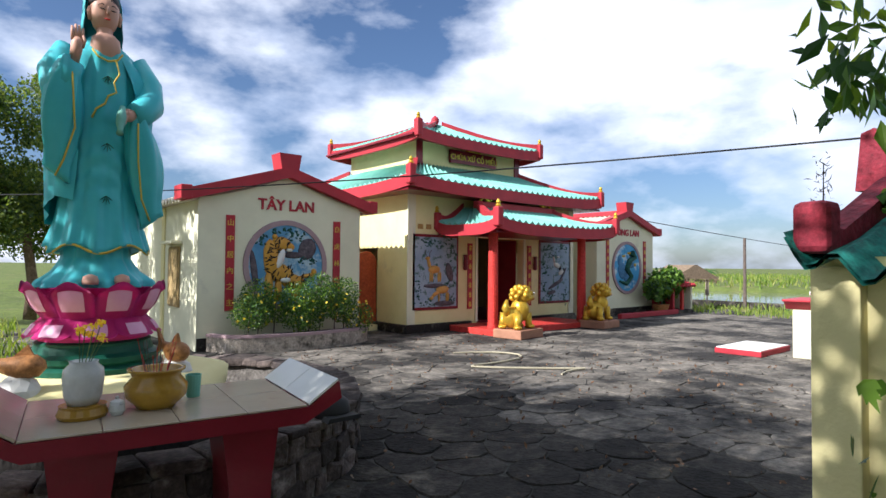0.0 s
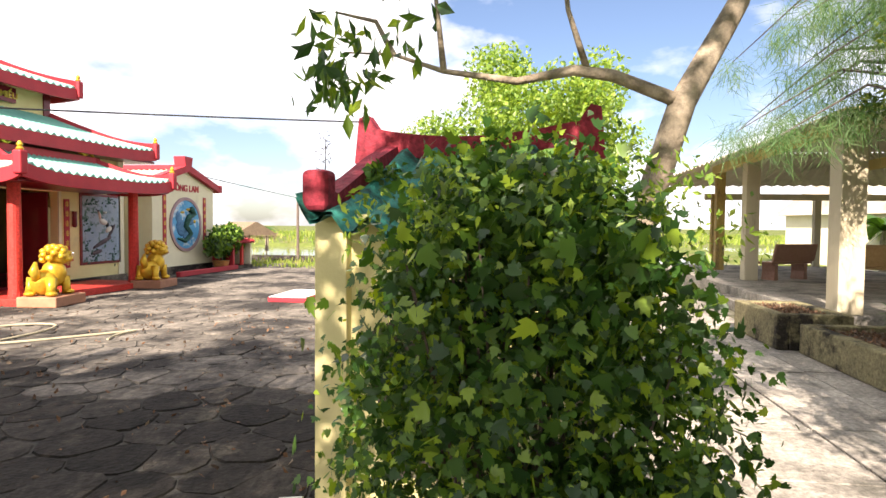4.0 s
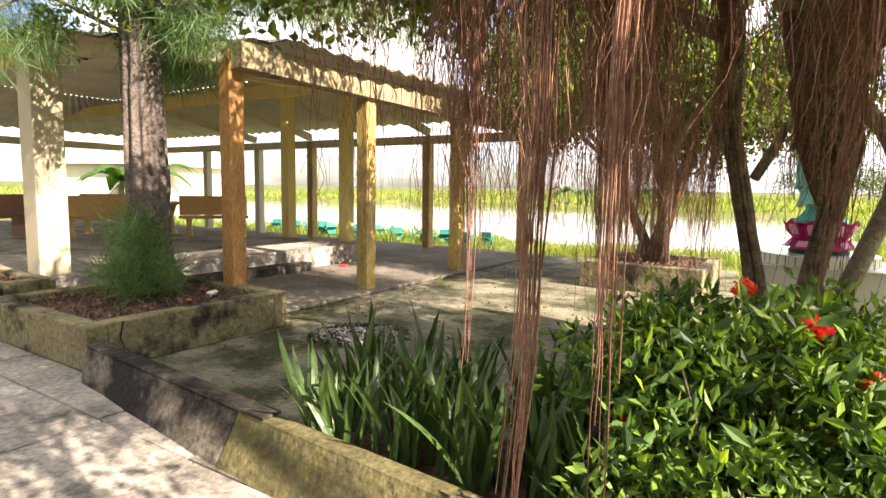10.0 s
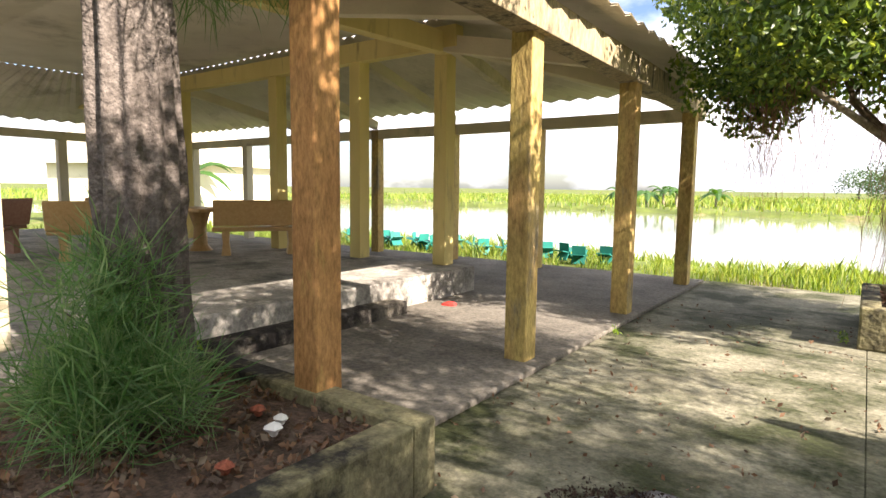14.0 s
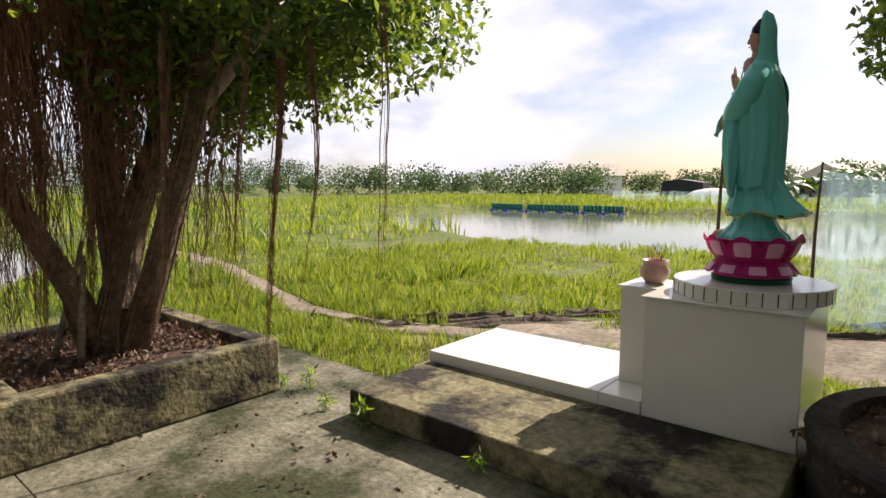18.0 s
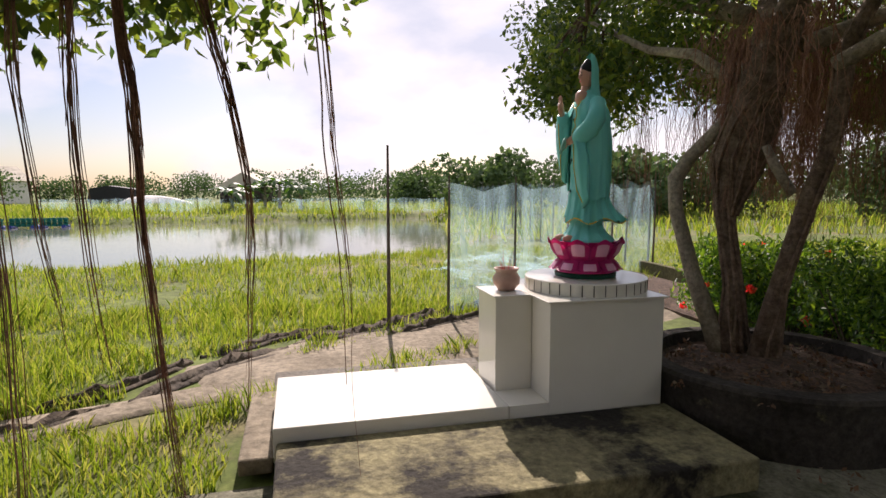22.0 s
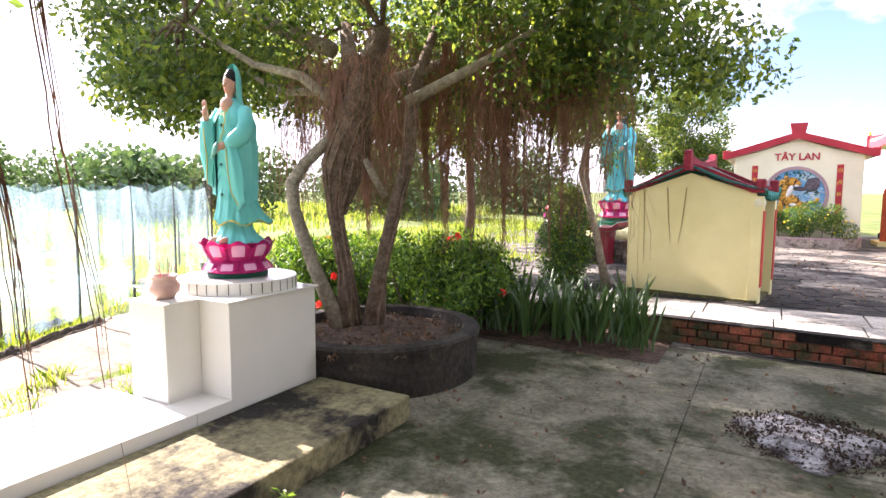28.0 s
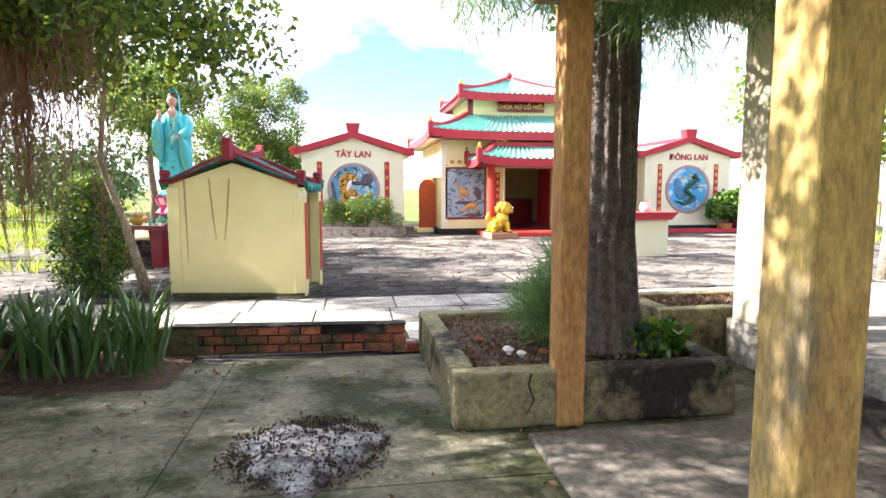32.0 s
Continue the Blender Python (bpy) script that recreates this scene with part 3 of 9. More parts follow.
for poly, nm in ((POND_SOUTH, "water"), (POND_WEST, "water"), (POND_EAST, "water")):
    cxp, cyp = sum(p[0] for p in poly) / len(poly), sum(p[1] for p in poly) / len(poly)
    bm = bmesh.new()
    bm.faces.new([bm.verts.new((cxp + (x - cxp) * 1.12, cyp + (y - cyp) * 1.12, -0.42)) for x, y in poly])
    tagged(part(nm, bm, WATER), "still murky fish pond reflecting the sky", "pond", kind="structure")

# bare earth path west of the yard and a wet rut beside it
PATH_LINE = [(-1.0, -24.0), (-0.9, -20.0), (-0.4, -17.6), (0.45, -14.9), (0.95, -13.3), (1.0, -12.2), (0.7, -11.2), (0.3, -10.3)]
EARTH_LINE = [(0.35, -10.9), (-0.45, -9.3), (-0.85, -8.2), (-1.35, -6.9), (-2.1, -5.3), (-3.2, -3.2), (-4.4, -1.0), (-5.2, 1.2), (-5.0, 3.4)]
RUT_LINE = [(1.25, -13.0), (0.9, -11.8), (0.5, -11.3), (-0.38, -10.74), (-0.95, -10.0), (-1.38, -9.08), (-2.02, -7.92), (-2.7, -6.6)]


def off_line(px, py, poly):
    d = np.full(px.shape, 1e9)
    for (x0, y0), (x1, y1) in zip(poly, poly[1:]):
        ex, ey = x1 - x0, y1 - y0
        t = np.clip(((px - x0) * ex + (py - y0) * ey) / (ex * ex + ey * ey), 0, 1)
        d = np.minimum(d, np.hypot(px - x0 - t * ex, py - y0 - t * ey))
    return d


def earth_strip(poly, width, z, mat, label, rough):
    pts = []
    for (x0, y0), (x1, y1) in zip(poly, poly[1:]):
        n = max(3, int(math.hypot(x1 - x0, y1 - y0) / 0.12))
        pts += [(x0 + (x1 - x0) * i / n, y0 + (y1 - y0) * i / n) for i in range(n)]
    bm = bmesh.new()
    prev = None
    for i, (x, y) in enumerate(pts):
        a, b = pts[max(0, i - 4)], pts[min(len(pts) - 1, i + 4)]
        d = Vector((-(b[1] - a[1]), b[0] - a[0], 0)).normalized()
        row = []
        for k in range(9):
            f = k / 4 - 1
            w = width * (1 + 0.45 * noise.noise(Vector((x * 1.3, y * 1.3, 3.0 + (f > 0)))))
            h = rough * (noise.noise(Vector((x * 6, y * 6, f * 2))) + 0.6 * math.cos(f * 7)) * (1 - abs(f))
            row.append(bm.verts.new((x + d.x * w * f, y + d.y * w * f, z + h - 0.03 * (abs(f) == 1) - (0.05 if i < 2 or i > len(pts) - 3 else 0.0))))
        if prev:
            for k in range(8):
                bm.faces.new((prev[k], prev[k + 1], row[k + 1], row[k]))
        prev = row
    tagged(part("road", bm, mat, smooth=True), label, "path", kind="structure")


earth_strip(PATH_LINE, 0.22, -0.004, MUD, "bare trodden pale earth path through grass", 0.012)
earth_strip(EARTH_LINE, 0.85, -0.012, MUD, "broad bare earth track with dry grass stems", 0.02)
for k, (a, b, side, wide) in enumerate(((0, 2, 0.05, 0.10), (1, 3, -0.30, 0.07), (2, 4, 0.10, 0.13), (3, 5, -0.34, 0.09), (4, 6, 0.0, 0.15), (5, 7, 0.36, 0.10), (5, 7, -0.12, 0.08))):
    earth_strip([(x + side * 0.8, y + side * 0.5) for x, y in RUT_LINE[a:b + 1]], wide, 0.0, WET_MUD, "dark wet churned wheel rut in the grass", 0.085)

# flagstone court
court = thing("pavement", pose(0, 0, 0), "dark crazy-paved flagstone court with worn joints", "pavement", kind="structure")
part("bedding", box(-4.5, 24.0, -1.35, 17.0, -0.10, -0.012), STONE_JOINT, court)
rnd = random.Random(4)
STEP = 0.5
seeds = {}
for i in range(-1, 58):
    for j in range(-1, 44):
        seeds[i, j] = (-4.6 + (i + 0.5 * (j % 2)) * STEP + rnd.uniform(-0.17, 0.17), -1.45 + j * STEP * 0.87 + rnd.uniform(-0.15, 0.15))


def clip_cell(poly, px, py, qx, qy):
    """Keeps the part of an outline that lies nearer to p than to q."""
    mx, my, nx, ny = (px + qx) / 2, (py + qy) / 2, qx - px, qy - py
    out = []
    for (x0, y0), (x1, y1) in zip(poly, poly[1:] + poly[:1]):
        d0, d1 = (x0 - mx) * nx + (y0 - my) * ny, (x1 - mx) * nx + (y1 - my) * ny
        if d0 <= 0:
            out.append((x0, y0))
        if (d0 < 0) != (d1 < 0):
            f = d0 / (d0 - d1)
            out.append((x0 + (x1 - x0) * f, y0 + (y1 - y0) * f))
    return out


rest_verts, rest_faces = [], []
for (i, j), (px, py) in seeds.items():
    if not (-4.3 < px < 23.6 and -1.15 < py < 16.8):
        continue
    cell = [(px - 0.5, py - 0.5), (px + 0.5, py - 0.5), (px + 0.5, py + 0.5), (px - 0.5, py + 0.5)]
    for di in (-2, -1, 0, 1, 2):
        for dj in (-2, -1, 0, 1, 2):
            q = seeds.get((i + di, j + dj))
            if q and (di or dj):
                cell = clip_cell(cell, px, py, *q)
    top = rnd.uniform(-0.004, 0.006)
    # corners worn round
    ring = []
    for a, b, c in zip(cell[-1:] + cell[:-1], cell, cell[1:] + cell[:1]):
        ring += [tuple(b[k] + (a[k] - b[k]) * 0.2 for k in (0, 1)), tuple(b[k] + (c[k] - b[k]) * 0.2 for k in (0, 1))]
    sc = rnd.uniform(0.93, 0.975)
    lo = [(px + (x - px) * 0.995, py + (y - py) * 0.995, -0.02) for x, y in ring]
    hi = [(px + (x - px) * sc + rnd.uniform(-0.006, 0.006), py + (y - py) * sc + rnd.uniform(-0.006, 0.006), top) for x, y in ring]
    n = len(ring)
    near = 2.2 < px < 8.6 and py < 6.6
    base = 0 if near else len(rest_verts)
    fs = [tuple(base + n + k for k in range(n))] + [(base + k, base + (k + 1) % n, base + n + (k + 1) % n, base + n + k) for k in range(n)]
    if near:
        # painted shade deepens to the southwest; a sunlit pool stays pale round (7.2, 2.5)
        raw("flagstone", lo + hi, fs, STONE_SHADED if 0.7 * noise.noise(Vector((px * 0.5, py * 0.5, 1.7))) + 0.25 * (6.0 - px) + 0.08 * (4.2 - py) - 1.5 * max(0.0, 1 - math.hypot(px - 7.2, (py - 2.5) * 0.9) / 2.4) > 0 else STONE, court)
    else:
        rest_verts += lo + hi
        rest_faces += fs
tagged(raw("flagstones", rest_verts, rest_faces, STONE, court), kind="stuff")

# slab walk along the bed
walkway = thing("pavement", pose(0, 0, 0), "walk of pale square concrete slabs with mossy joints", "pavement", kind="structure")
part("bedding", box(-4.5, 26.0, -4.6, -1.36, -0.12, -0.02), STONE_JOINT, walkway)
for i in range(30):
    for j in range(3):
        x0, y0 = -4.4 + i * 0.97 + (0.0 if j % 2 else 0.1), -3.86 + j * 0.84
        part("slab", box(x0 + 0.010, x0 + 0.960, y0 + 0.010, y0 + 0.830, -0.05, rnd.uniform(-0.004, 0.006), 0.006), SLAB, walkway)

for i in range(3):
    part("slab", box(3.55 + i * 0.97, 4.505 + i * 0.97, -4.20, -3.868, -0.05, rnd.uniform(-0.008, 0.002), 0.006), SLAB, walkway)
for i in range(20):
    x0 = 6.46 + i * 0.97
    part("slab", box(x0, x0 + 0.955, -4.62, -3.868, -0.05, rnd.uniform(-0.008, 0.002), 0.006), SLAB, walkway)

# concrete yard
yard = thing("pavement", pose(0, 0, 0), "mossy damp concrete yard beside the pavilion", "pavement", kind="structure")
part("bedding", box(2.2, 24, -14.6, -4.42, -0.14, -0.010), YARD, yard)
for i in range(9):
    for j in range(4):
        x0, y0 = 2.3 + i * 2.4, -14.4 + j * 2.49
        part("panel", box(x0 + 0.003, x0 + 2.397, y0 + 0.003, y0 + 2.487, -0.06, rnd.uniform(-0.002, 0.002), 0.004), YARD, yard)
part("panel", box(0.22, 1.115, -10.15, -7.6, -0.06, 0.035, 0.012), APRON, yard)

# low wall between walk and bed, brick on its south side
low_wall = thing("wall_bed", pose(0, 0, 0), "low cement-rendered garden wall, moss on top, bricks laid bare", "wall", kind="structure")


def wall_line(x):
    return -3.68 - 0.078 * x


for x0, x1, mt in ((-4.5, -1.6, MOSSY), (-1.598, 1.5, MOSSY), (1.502, 4.3, MOSSY), (4.302, 6.3, CURB)):
    bm = bmesh.new()
    for v in add_box(bm, x0, x1, -0.07 if mt is MOSSY else 0.0, 0.05, -0.02, 0.27 if mt is MOSSY else 0.262, 0.015):
        if v.co.y > 0 and v.co.z < 0.1:
            v.co.y += 0.15 if v.co.x < 4.4 else 0.05
        v.co.y += wall_line(v.co.x) - 0.07
    bmesh.ops.subdivide_edges(bm, edges=bm.edges[:], cuts=4, use_grid_fill=True)
    for v in bm.verts:
        v.co += Vector((0, 0.5, 0.35)) * noise.noise(v.co * 3.3) * 0.03
    part("render", bm, mt, low_wall)
for course in range(3):
    for k in range(11):
        x0 = 4.05 + k * 0.205 + (0.1 if course % 2 else 0)
        if (course == 2 and 7 <= k <= 9) or x0 > 6.1:
            continue
        yb = wall_line(x0) - 0.085
        part("brick", box(x0, x0 + 0.19, yb - 0.055 + rnd.uniform(-0.006, 0.006), yb + 0.02, 0.005 + course * 0.088, 0.082 + course * 0.088, 0.006), BRICK, low_wall)
for k in range(3):
    part("brick", box(6.05 + k * 0.13, 6.17 + k * 0.13, -4.36, -4.26, 0.0, 0.085 + 0.08 * (k == 1), 0.006), BRICK, low_wall)

bm = bmesh.new()
for v in add_box(bm, 4.06, 6.3, -0.155, -0.02, 0.268, 0.284, 0.004):
    v.co.y += wall_line(v.co.x) + 0.0
part("cap", bm, CURB, low_wall)

# soil of the bed
bm = box(-4.5, 4.3, -5.0, -3.8, -0.05, 0.10)
bmesh.ops.subdivide_edges(bm, edges=bm.edges[:], cuts=5, use_grid_fill=True)
for v in bm.verts:
    v.co.z += noise.noise(v.co * 2.3) * 0.04
    v.co.y -= 0.06 * (v.co.x + 0.5) * 0.5
    if v.co.z > 0 and (v.co.y < -4.9 or v.co.x > 4.0):
        v.co.z = 0.004
tagged(part("bed_soil", bm, SOIL), "dark leaf-littered soil of the planting bed", "soil", kind="structure")


# ---- square planters ----
def planter(x0, x1, y0, y1, h, w, mat, label, fill=0.08):
    t = thing("planter", pose(0, 0, 0), label, "planter")
    part("wall", box(x0, x1, y0, y0 + w, 0, h, 0.02), mat, t)
    part("wall", box(x0, x1, y1 - w, y1, 0, h - 0.004, 0.02), mat, t)
    part("wall", box(x0 + 0.002, x0 + w, y0 + w + 0.002, y1 - w - 0.002, 0, h - 0.002, 0.015), mat, t)
    part("wall", box(x1 - w, x1 - 0.002, y0 + w + 0.002, y1 - w - 0.002, 0, h - 0.003, 0.015), mat, t)
    bm = box(x0 + w, x1 - w, y0 + w, y1 - w, 0, h - fill)
    bmesh.ops.subdivide_edges(bm, edges=bm.edges[:], cuts=7, use_grid_fill=True)
    for v in bm.verts:
        if v.co.z > h - fill - 0.01:
            v.co.z += noise.noise(v.co * 3.1) * 0.05
    part("soil", bm, SOIL, t)
    n = 420
    p = np.stack([RNG.uniform(x0 + w, x1 - w, n), RNG.uniform(y0 + w, y1 - w, n), np.full(n, h - fill + 0.03)], 1)
    tagged(leaf_mesh("litter", p, np.full(n, 0.03), n * 5, 0.042, DRY_LEAF, t, flat=0.4, aspect=0.3), kind="stuff")
    return t


pine_box = planter(6.43, 8.46, -6.32, -4.26, 0.39, 0.17, PLANTER_WALL, "cracked moss-stained cement planter round a tall tree")
for pts in ([(6.95, -6.325, 0.38), (6.93, -6.325, 0.3), (6.97, -6.325, 0.2), (6.92, -6.325, 0.1)], [(6.425, -4.55, 0.38), (6.425, -4.52, 0.25), (6.425, -4.57, 0.1)]):
    part("crack", tube(pts, [0.006, 0.008, 0.006, 0.002][-len(pts):], 4), BLACK, pine_box)
planter(8.62, 10.2, -5.0, -4.05, 0.48, 0.16, PLANTER_WALL, "low blackened cement planter beside the pavilion steps")
planter(2.96, 4.78, -12.75, -10.88, 0.42, 0.17, PLANTER_WALL, "square cement planter holding a banyan")

round_box = thing("planter", pose(2.0, -6.55, 0), "round black-stained cement planter holding a banyan", "planter")
part("wall", lathe([(0.92, 0.0), (0.93, 0.30), (0.95, 0.40), (0.93, 0.425), (0.80, 0.425), (0.78, 0.30)], 48), BLACK_CEMENT, round_box, smooth=False)
part("soil", lathe([(0.80, 0.2), (0.80, 0.33), (0.4, 0.38), (0.02, 0.42)], 32), SOIL, round_box)
p = np.stack([RNG.normal(0, 0.35, 240), RNG.normal(0, 0.35, 240), np.full(240, 0.37)], 1)
tagged(leaf_mesh("litter", p, np.full(240, 0.05), 2000, 0.04, DRY_LEAF, round_box, flat=0.5, aspect=0.3), kind="stuff")

for x, y, z, s in ((6.95, -5.75, 0.36, 0.055), (7.02, -5.85, 0.36, 0.045), (7.2, -5.85, 0.36, 0.05), (6.8, -5.4, 0.36, 0.05)):
    bm = bmesh.new()
    bmesh.ops.create_icosphere(bm, subdivisions=2, radius=s)
    for v in bm.verts:
        v.co = Vector((x, y, z)) + v.co * (1 + 0.5 * noise.noise(v.co * 14)) * (1 if v.co.z > 0 else 0.4)
    tagged(part("rubble", bm, WHITEWASH if y < -5.6 and x < 7.1 else BRICK), "broken white crockery lying on planter soil" if y < -5.6 and x < 7.1 else "broken brick lying on planter soil", "rubble")

# heap of ash on the yard
heap = thing("ash_heap", pose(5.5, -6.45, 0), "flat heap of grey ash and charred leaves", "ash heap")
bm = bmesh.new()
add_lathe(bm, [(0.44, 0.0), (0.36, 0.025), (0.24, 0.05), (0.12, 0.065), (0.01, 0.07)], 30, wave=lambda a, k: 1 + 0.18 * math.sin(3 * a + k) + 0.1 * math.sin(7 * a))
part("ash", bm, ASH, heap, smooth=True)
n = 1100
rr, aa = 0.06 + 0.46 * RNG.random(n) ** 0.75, RNG.random(n) * 6.283
p = np.stack([rr * np.cos(aa), rr * np.sin(aa), np.full(n, 0.012) + 0.15 * np.clip(0.45 - rr, 0, 1)], 1)
tagged(leaf_mesh("charred_bits", p, np.full(n, 0.03), 3200, 0.024, BLACK_BIT, heap, flat=0.5, aspect=0.3), kind="stuff")


# ---- pavilion ----
pav = thing("pavilion", pose(0, 0, 0), "large open-sided concrete pavilion with weathered columns", "pavilion")
part("platform", box(9.25, 21.0, -11.0, -5.05, 0.0, 0.40, 0.02), SLAB, pav, "raised grey concrete floor")
part("platform_step", box(9.0, 9.34, -9.2, -6.6, 0.0, 0.2, 0.02), CURB, pav)
part("platform_step", box(10.2, 13.8, -5.14, -4.75, 0.0, 0.22, 0.02), SLAB, pav)
part("apron", box(6.88, 21.6, -14.25, -6.5, 0.008, 0.055, 0.012), APRON, pav, "low dusty concrete apron")
EAVE_Z = 3.02
col_specs = [
    (7.22, -6.26, 0.095, 3.0, PILLAR_ORANGE), (7.12, -8.44, 0.10, 3.0, PILLAR_WORN), (7.08, -10.86, 0.10, 3.0, PILLAR_WORN), (7.06, -13.56, 0.10, 2.75, PILLAR_WORN),
    (9.7, -13.75, 0.10, 2.75, PILLAR_WORN), (11.6, -13.75, 0.10, 2.75, PILLAR_WORN), (13.7, -13.8, 0.10, 2.75, PILLAR_WORN), (16.0, -13.85, 0.10, 2.75, PILLAR_PALE), (18.6, -13.9, 0.10, 2.75, PILLAR_PALE),
    (21.2, -13.9, 0.10, 2.75, PILLAR_PALE), (21.4, -10.4, 0.10, 2.75, PILLAR_PALE), (20.6, -6.9, 0.10, 2.75, PILLAR_WORN),
    (9.44, -5.28, 0.17, 3.28, PILLAR_PALE), (15.02, -6.0, 0.15, 3.42, PILLAR_PALE), (18.48, -6.4, 0.12, 3.5, PILLAR_WORN),
    (9.71, -10.85, 0.11, 3.55, PILLAR_YELLOW), (11.2, -10.67, 0.11, 3.58, PILLAR_YELLOW), (13.2, -10.7, 0.11, 3.58, PILLAR_YELLOW), (16.2, -10.7, 0.11, 3.58, PILLAR_YELLOW)]
for x, y, h, top, mt in col_specs:
    z0 = 0.40 if (9.4 < x < 20.7 and -10.9 < y < -5.2) else 0.0
    bm = box(x - h, x + h, y - h, y + h, z0, top, 0.012)
    part("column", bm, mt, pav)


def beam(p, q, w, h, mat=BEAM):
    p, q = Vector(p), Vector(q)
    d = q - p
    rot = d.to_track_quat("X", "Z").to_matrix().to_4x4()
    bm = box(0, d.length, -w / 2, w / 2, -h / 2, h / 2, 0.008, Matrix.Translation(p) @ rot)
    part("beam", bm, mat, pav)


beam((7.06, -6.2, 2.92), (7.06, -14.1, 2.80), 0.23, 0.28, BEAM_WORN)
beam((6.9, -13.7, 2.66), (21.6, -13.9, 2.66), 0.16, 0.2)
beam((21.3, -14.0, 2.66), (20.6, -6.6, 2.66), 0.16, 0.2)
beam((9.3, -10.6, 3.5), (21.3, -10.7, 3.5), 0.18, 0.28, PILLAR_YELLOW)
beam((9.6, -10.7, 3.45), (9.44, -5.3, 3.2), 0.18, 0.28, PILLAR_YELLOW)
beam((9.44, -5.3, 3.2), (18.6, -6.3, 3.38), 0.2, 0.3, PILLAR_YELLOW)
for x0, y0, x1, y1 in ((7.06, -8.37, 9.9, -8.3), (7.06, -10.86, 9.5, -10.6), (7.22, -6.26, 9.44, -5.3)):
    beam((x0, y0, 2.96), (x1, y1, 3.42 if y1 < -6 else 3.12), 0.16, 0.22)
for x0, x1 in ((9.7, 9.5), (11.6, 11.15), (13.7, 13.2), (16.0, 16.2)):
    beam((x0, -13.75, 2.85), (x1, -10.65, 3.45), 0.12, 0.18)
beam((7.06, -13.56, 2.85), (9.5, -10.6, 3.45), 0.14, 0.2)
# roof: sheets falling to all sides from a raised middle
bm = bmesh.new()
eave = [(6.72, -6.75), (9.2, -4.82), (22.2, -5.0), (22.2, -14.45), (6.72, -14.15)]
inn = [(9.8, -8.3), (10.6, -7.3), (18.5, -7.4), (18.5, -10.9), (9.7, -10.7)]
for k in range(5):
    m2 = (k + 1) % 5
    a, b = Vector((*eave[k], EAVE_Z + 0.10)), Vector((*eave[m2], EAVE_Z + 0.10))
    c, d = Vector((*inn[m2], 3.80)), Vector((*inn[k], 3.80))
    n = int((b - a).length / 0.09)
    for top in (0.0, 0.02):
        prev = None
        for q in range(n + 1):
            f = q / n
            lift = Vector((0, 0, top + 0.025 * math.sin(q * math.pi / 2)))
            row = [bm.verts.new(a.lerp(b, f) + lift), bm.verts.new(d.lerp(c, f) + lift)]
            if prev:
                bm.faces.new((prev[0], row[0], row[1], prev[1]))
            prev = row
bm.faces.new([bm.verts.new((*p, 3.82)) for p in inn])
part("roof", bm, SHEET, pav, "grey cement sheets")
def bench(x, y, rz, mat, label):
    t = thing("bench", pose(x, y, 0.40, 0, 0, rz), label, "bench", "benches in the pavilion")
    part("seat", box(-0.7, 0.7, -0.2, 0.2, 0.38, 0.44, 0.02), mat, t)
    bm = bmesh.new()
    for v in add_box(bm, -0.7, 0.7, 0.18, 0.24, 0.44, 0.86, 0.02):
        v.co.y += (v.co.z - 0.44) * 0.22
        v.co.z += 0.03 * math.cos(v.co.x * 2.2)
    part("backrest", bm, mat, t)
    for sx in (-0.5, 0.5):
        part("leg", prism([(sx - 0.07, 0.0), (sx + 0.07, 0.0), (sx + 0.045, 0.2), (sx + 0.06, 0.378), (sx - 0.06, 0.378), (sx - 0.045, 0.2)], -0.17, 0.17), mat, t)
    return t


bench(12.7, -9.9, 235, BENCH_TAN, "tan terrazzo bench with curved backrest")
bench(15.4, -6.95, 120, BENCH_BROWN, "brown terrazzo bench with painted donor words")
bench(14.9, -8.9, 235, BENCH_TAN, "tan terrazzo bench with curved backrest")
bench(13.7, -8.0, 60, BENCH_TAN, "tan terrazzo bench with curved backrest")
tb = thing("table", pose(13.9, -9.6, 0.40), "tan terrazzo pedestal table between benches", "table")
part("tabletop", box(-0.55, 0.55, -0.35, 0.35, 0.66, 0.72, 0.02), BENCH_TAN, tb)
part("leg", lathe([(0.20, 0), (0.12, 0.1), (0.10, 0.4), (0.18, 0.658)], 16), BENCH_TAN, tb)
bm = bmesh.new()
bmesh.ops.create_icosphere(bm, subdivisions=2, radius=0.09)
for v in bm.verts:
    v.co = Vector((8.9, -9.9, 0.05)) + Vector((v.co.x * 1.3, v.co.y, v.co.z * 0.6)) * (1 + 0.5 * noise.noise(v.co * 9))
tagged(part("cloth", bm, BRIGHT_RED), "crumpled red cloth dropped on concrete", "cloth")


# ---- tiled statue pedestal ----
stand = thing("statue_stand", pose(0, 0, 0), "white-tiled statue pedestal with offering block", "pedestal")
part("tiled_floor", box(1.12, 2.08, -10.1, -8.64, 0.06, 0.27, 0.006), WHITE_TILE, stand)
part("block", box(1.12, 2.07, -8.36, -7.52, 0.0, 0.92, 0.006), WHITE_TILE, stand)
part("offering_block", box(1.40, 1.78, -8.63, -8.362, 0.0, 0.92, 0.006), WHITE_TILE, stand)
part("side_floor", box(1.785, 2.08, -8.637, -8.363, 0.06, 0.268, 0.004), WHITE_TILE, stand)
part("top", box(1.10, 2.09, -8.38, -7.50, 0.921, 0.935, 0.004), WHITE_TILE, stand)
part("top", box(1.38, 1.80, -8.65, -8.383, 0.921, 0.934, 0.004), WHITE_TILE, stand)
bm = lathe([(0.44, 0.936), (0.44, 1.02), (0.435, 1.025), (0.02, 1.026)], 40, 1.62, -7.88)
part("round_base", bm, WHITE_TILE, stand)
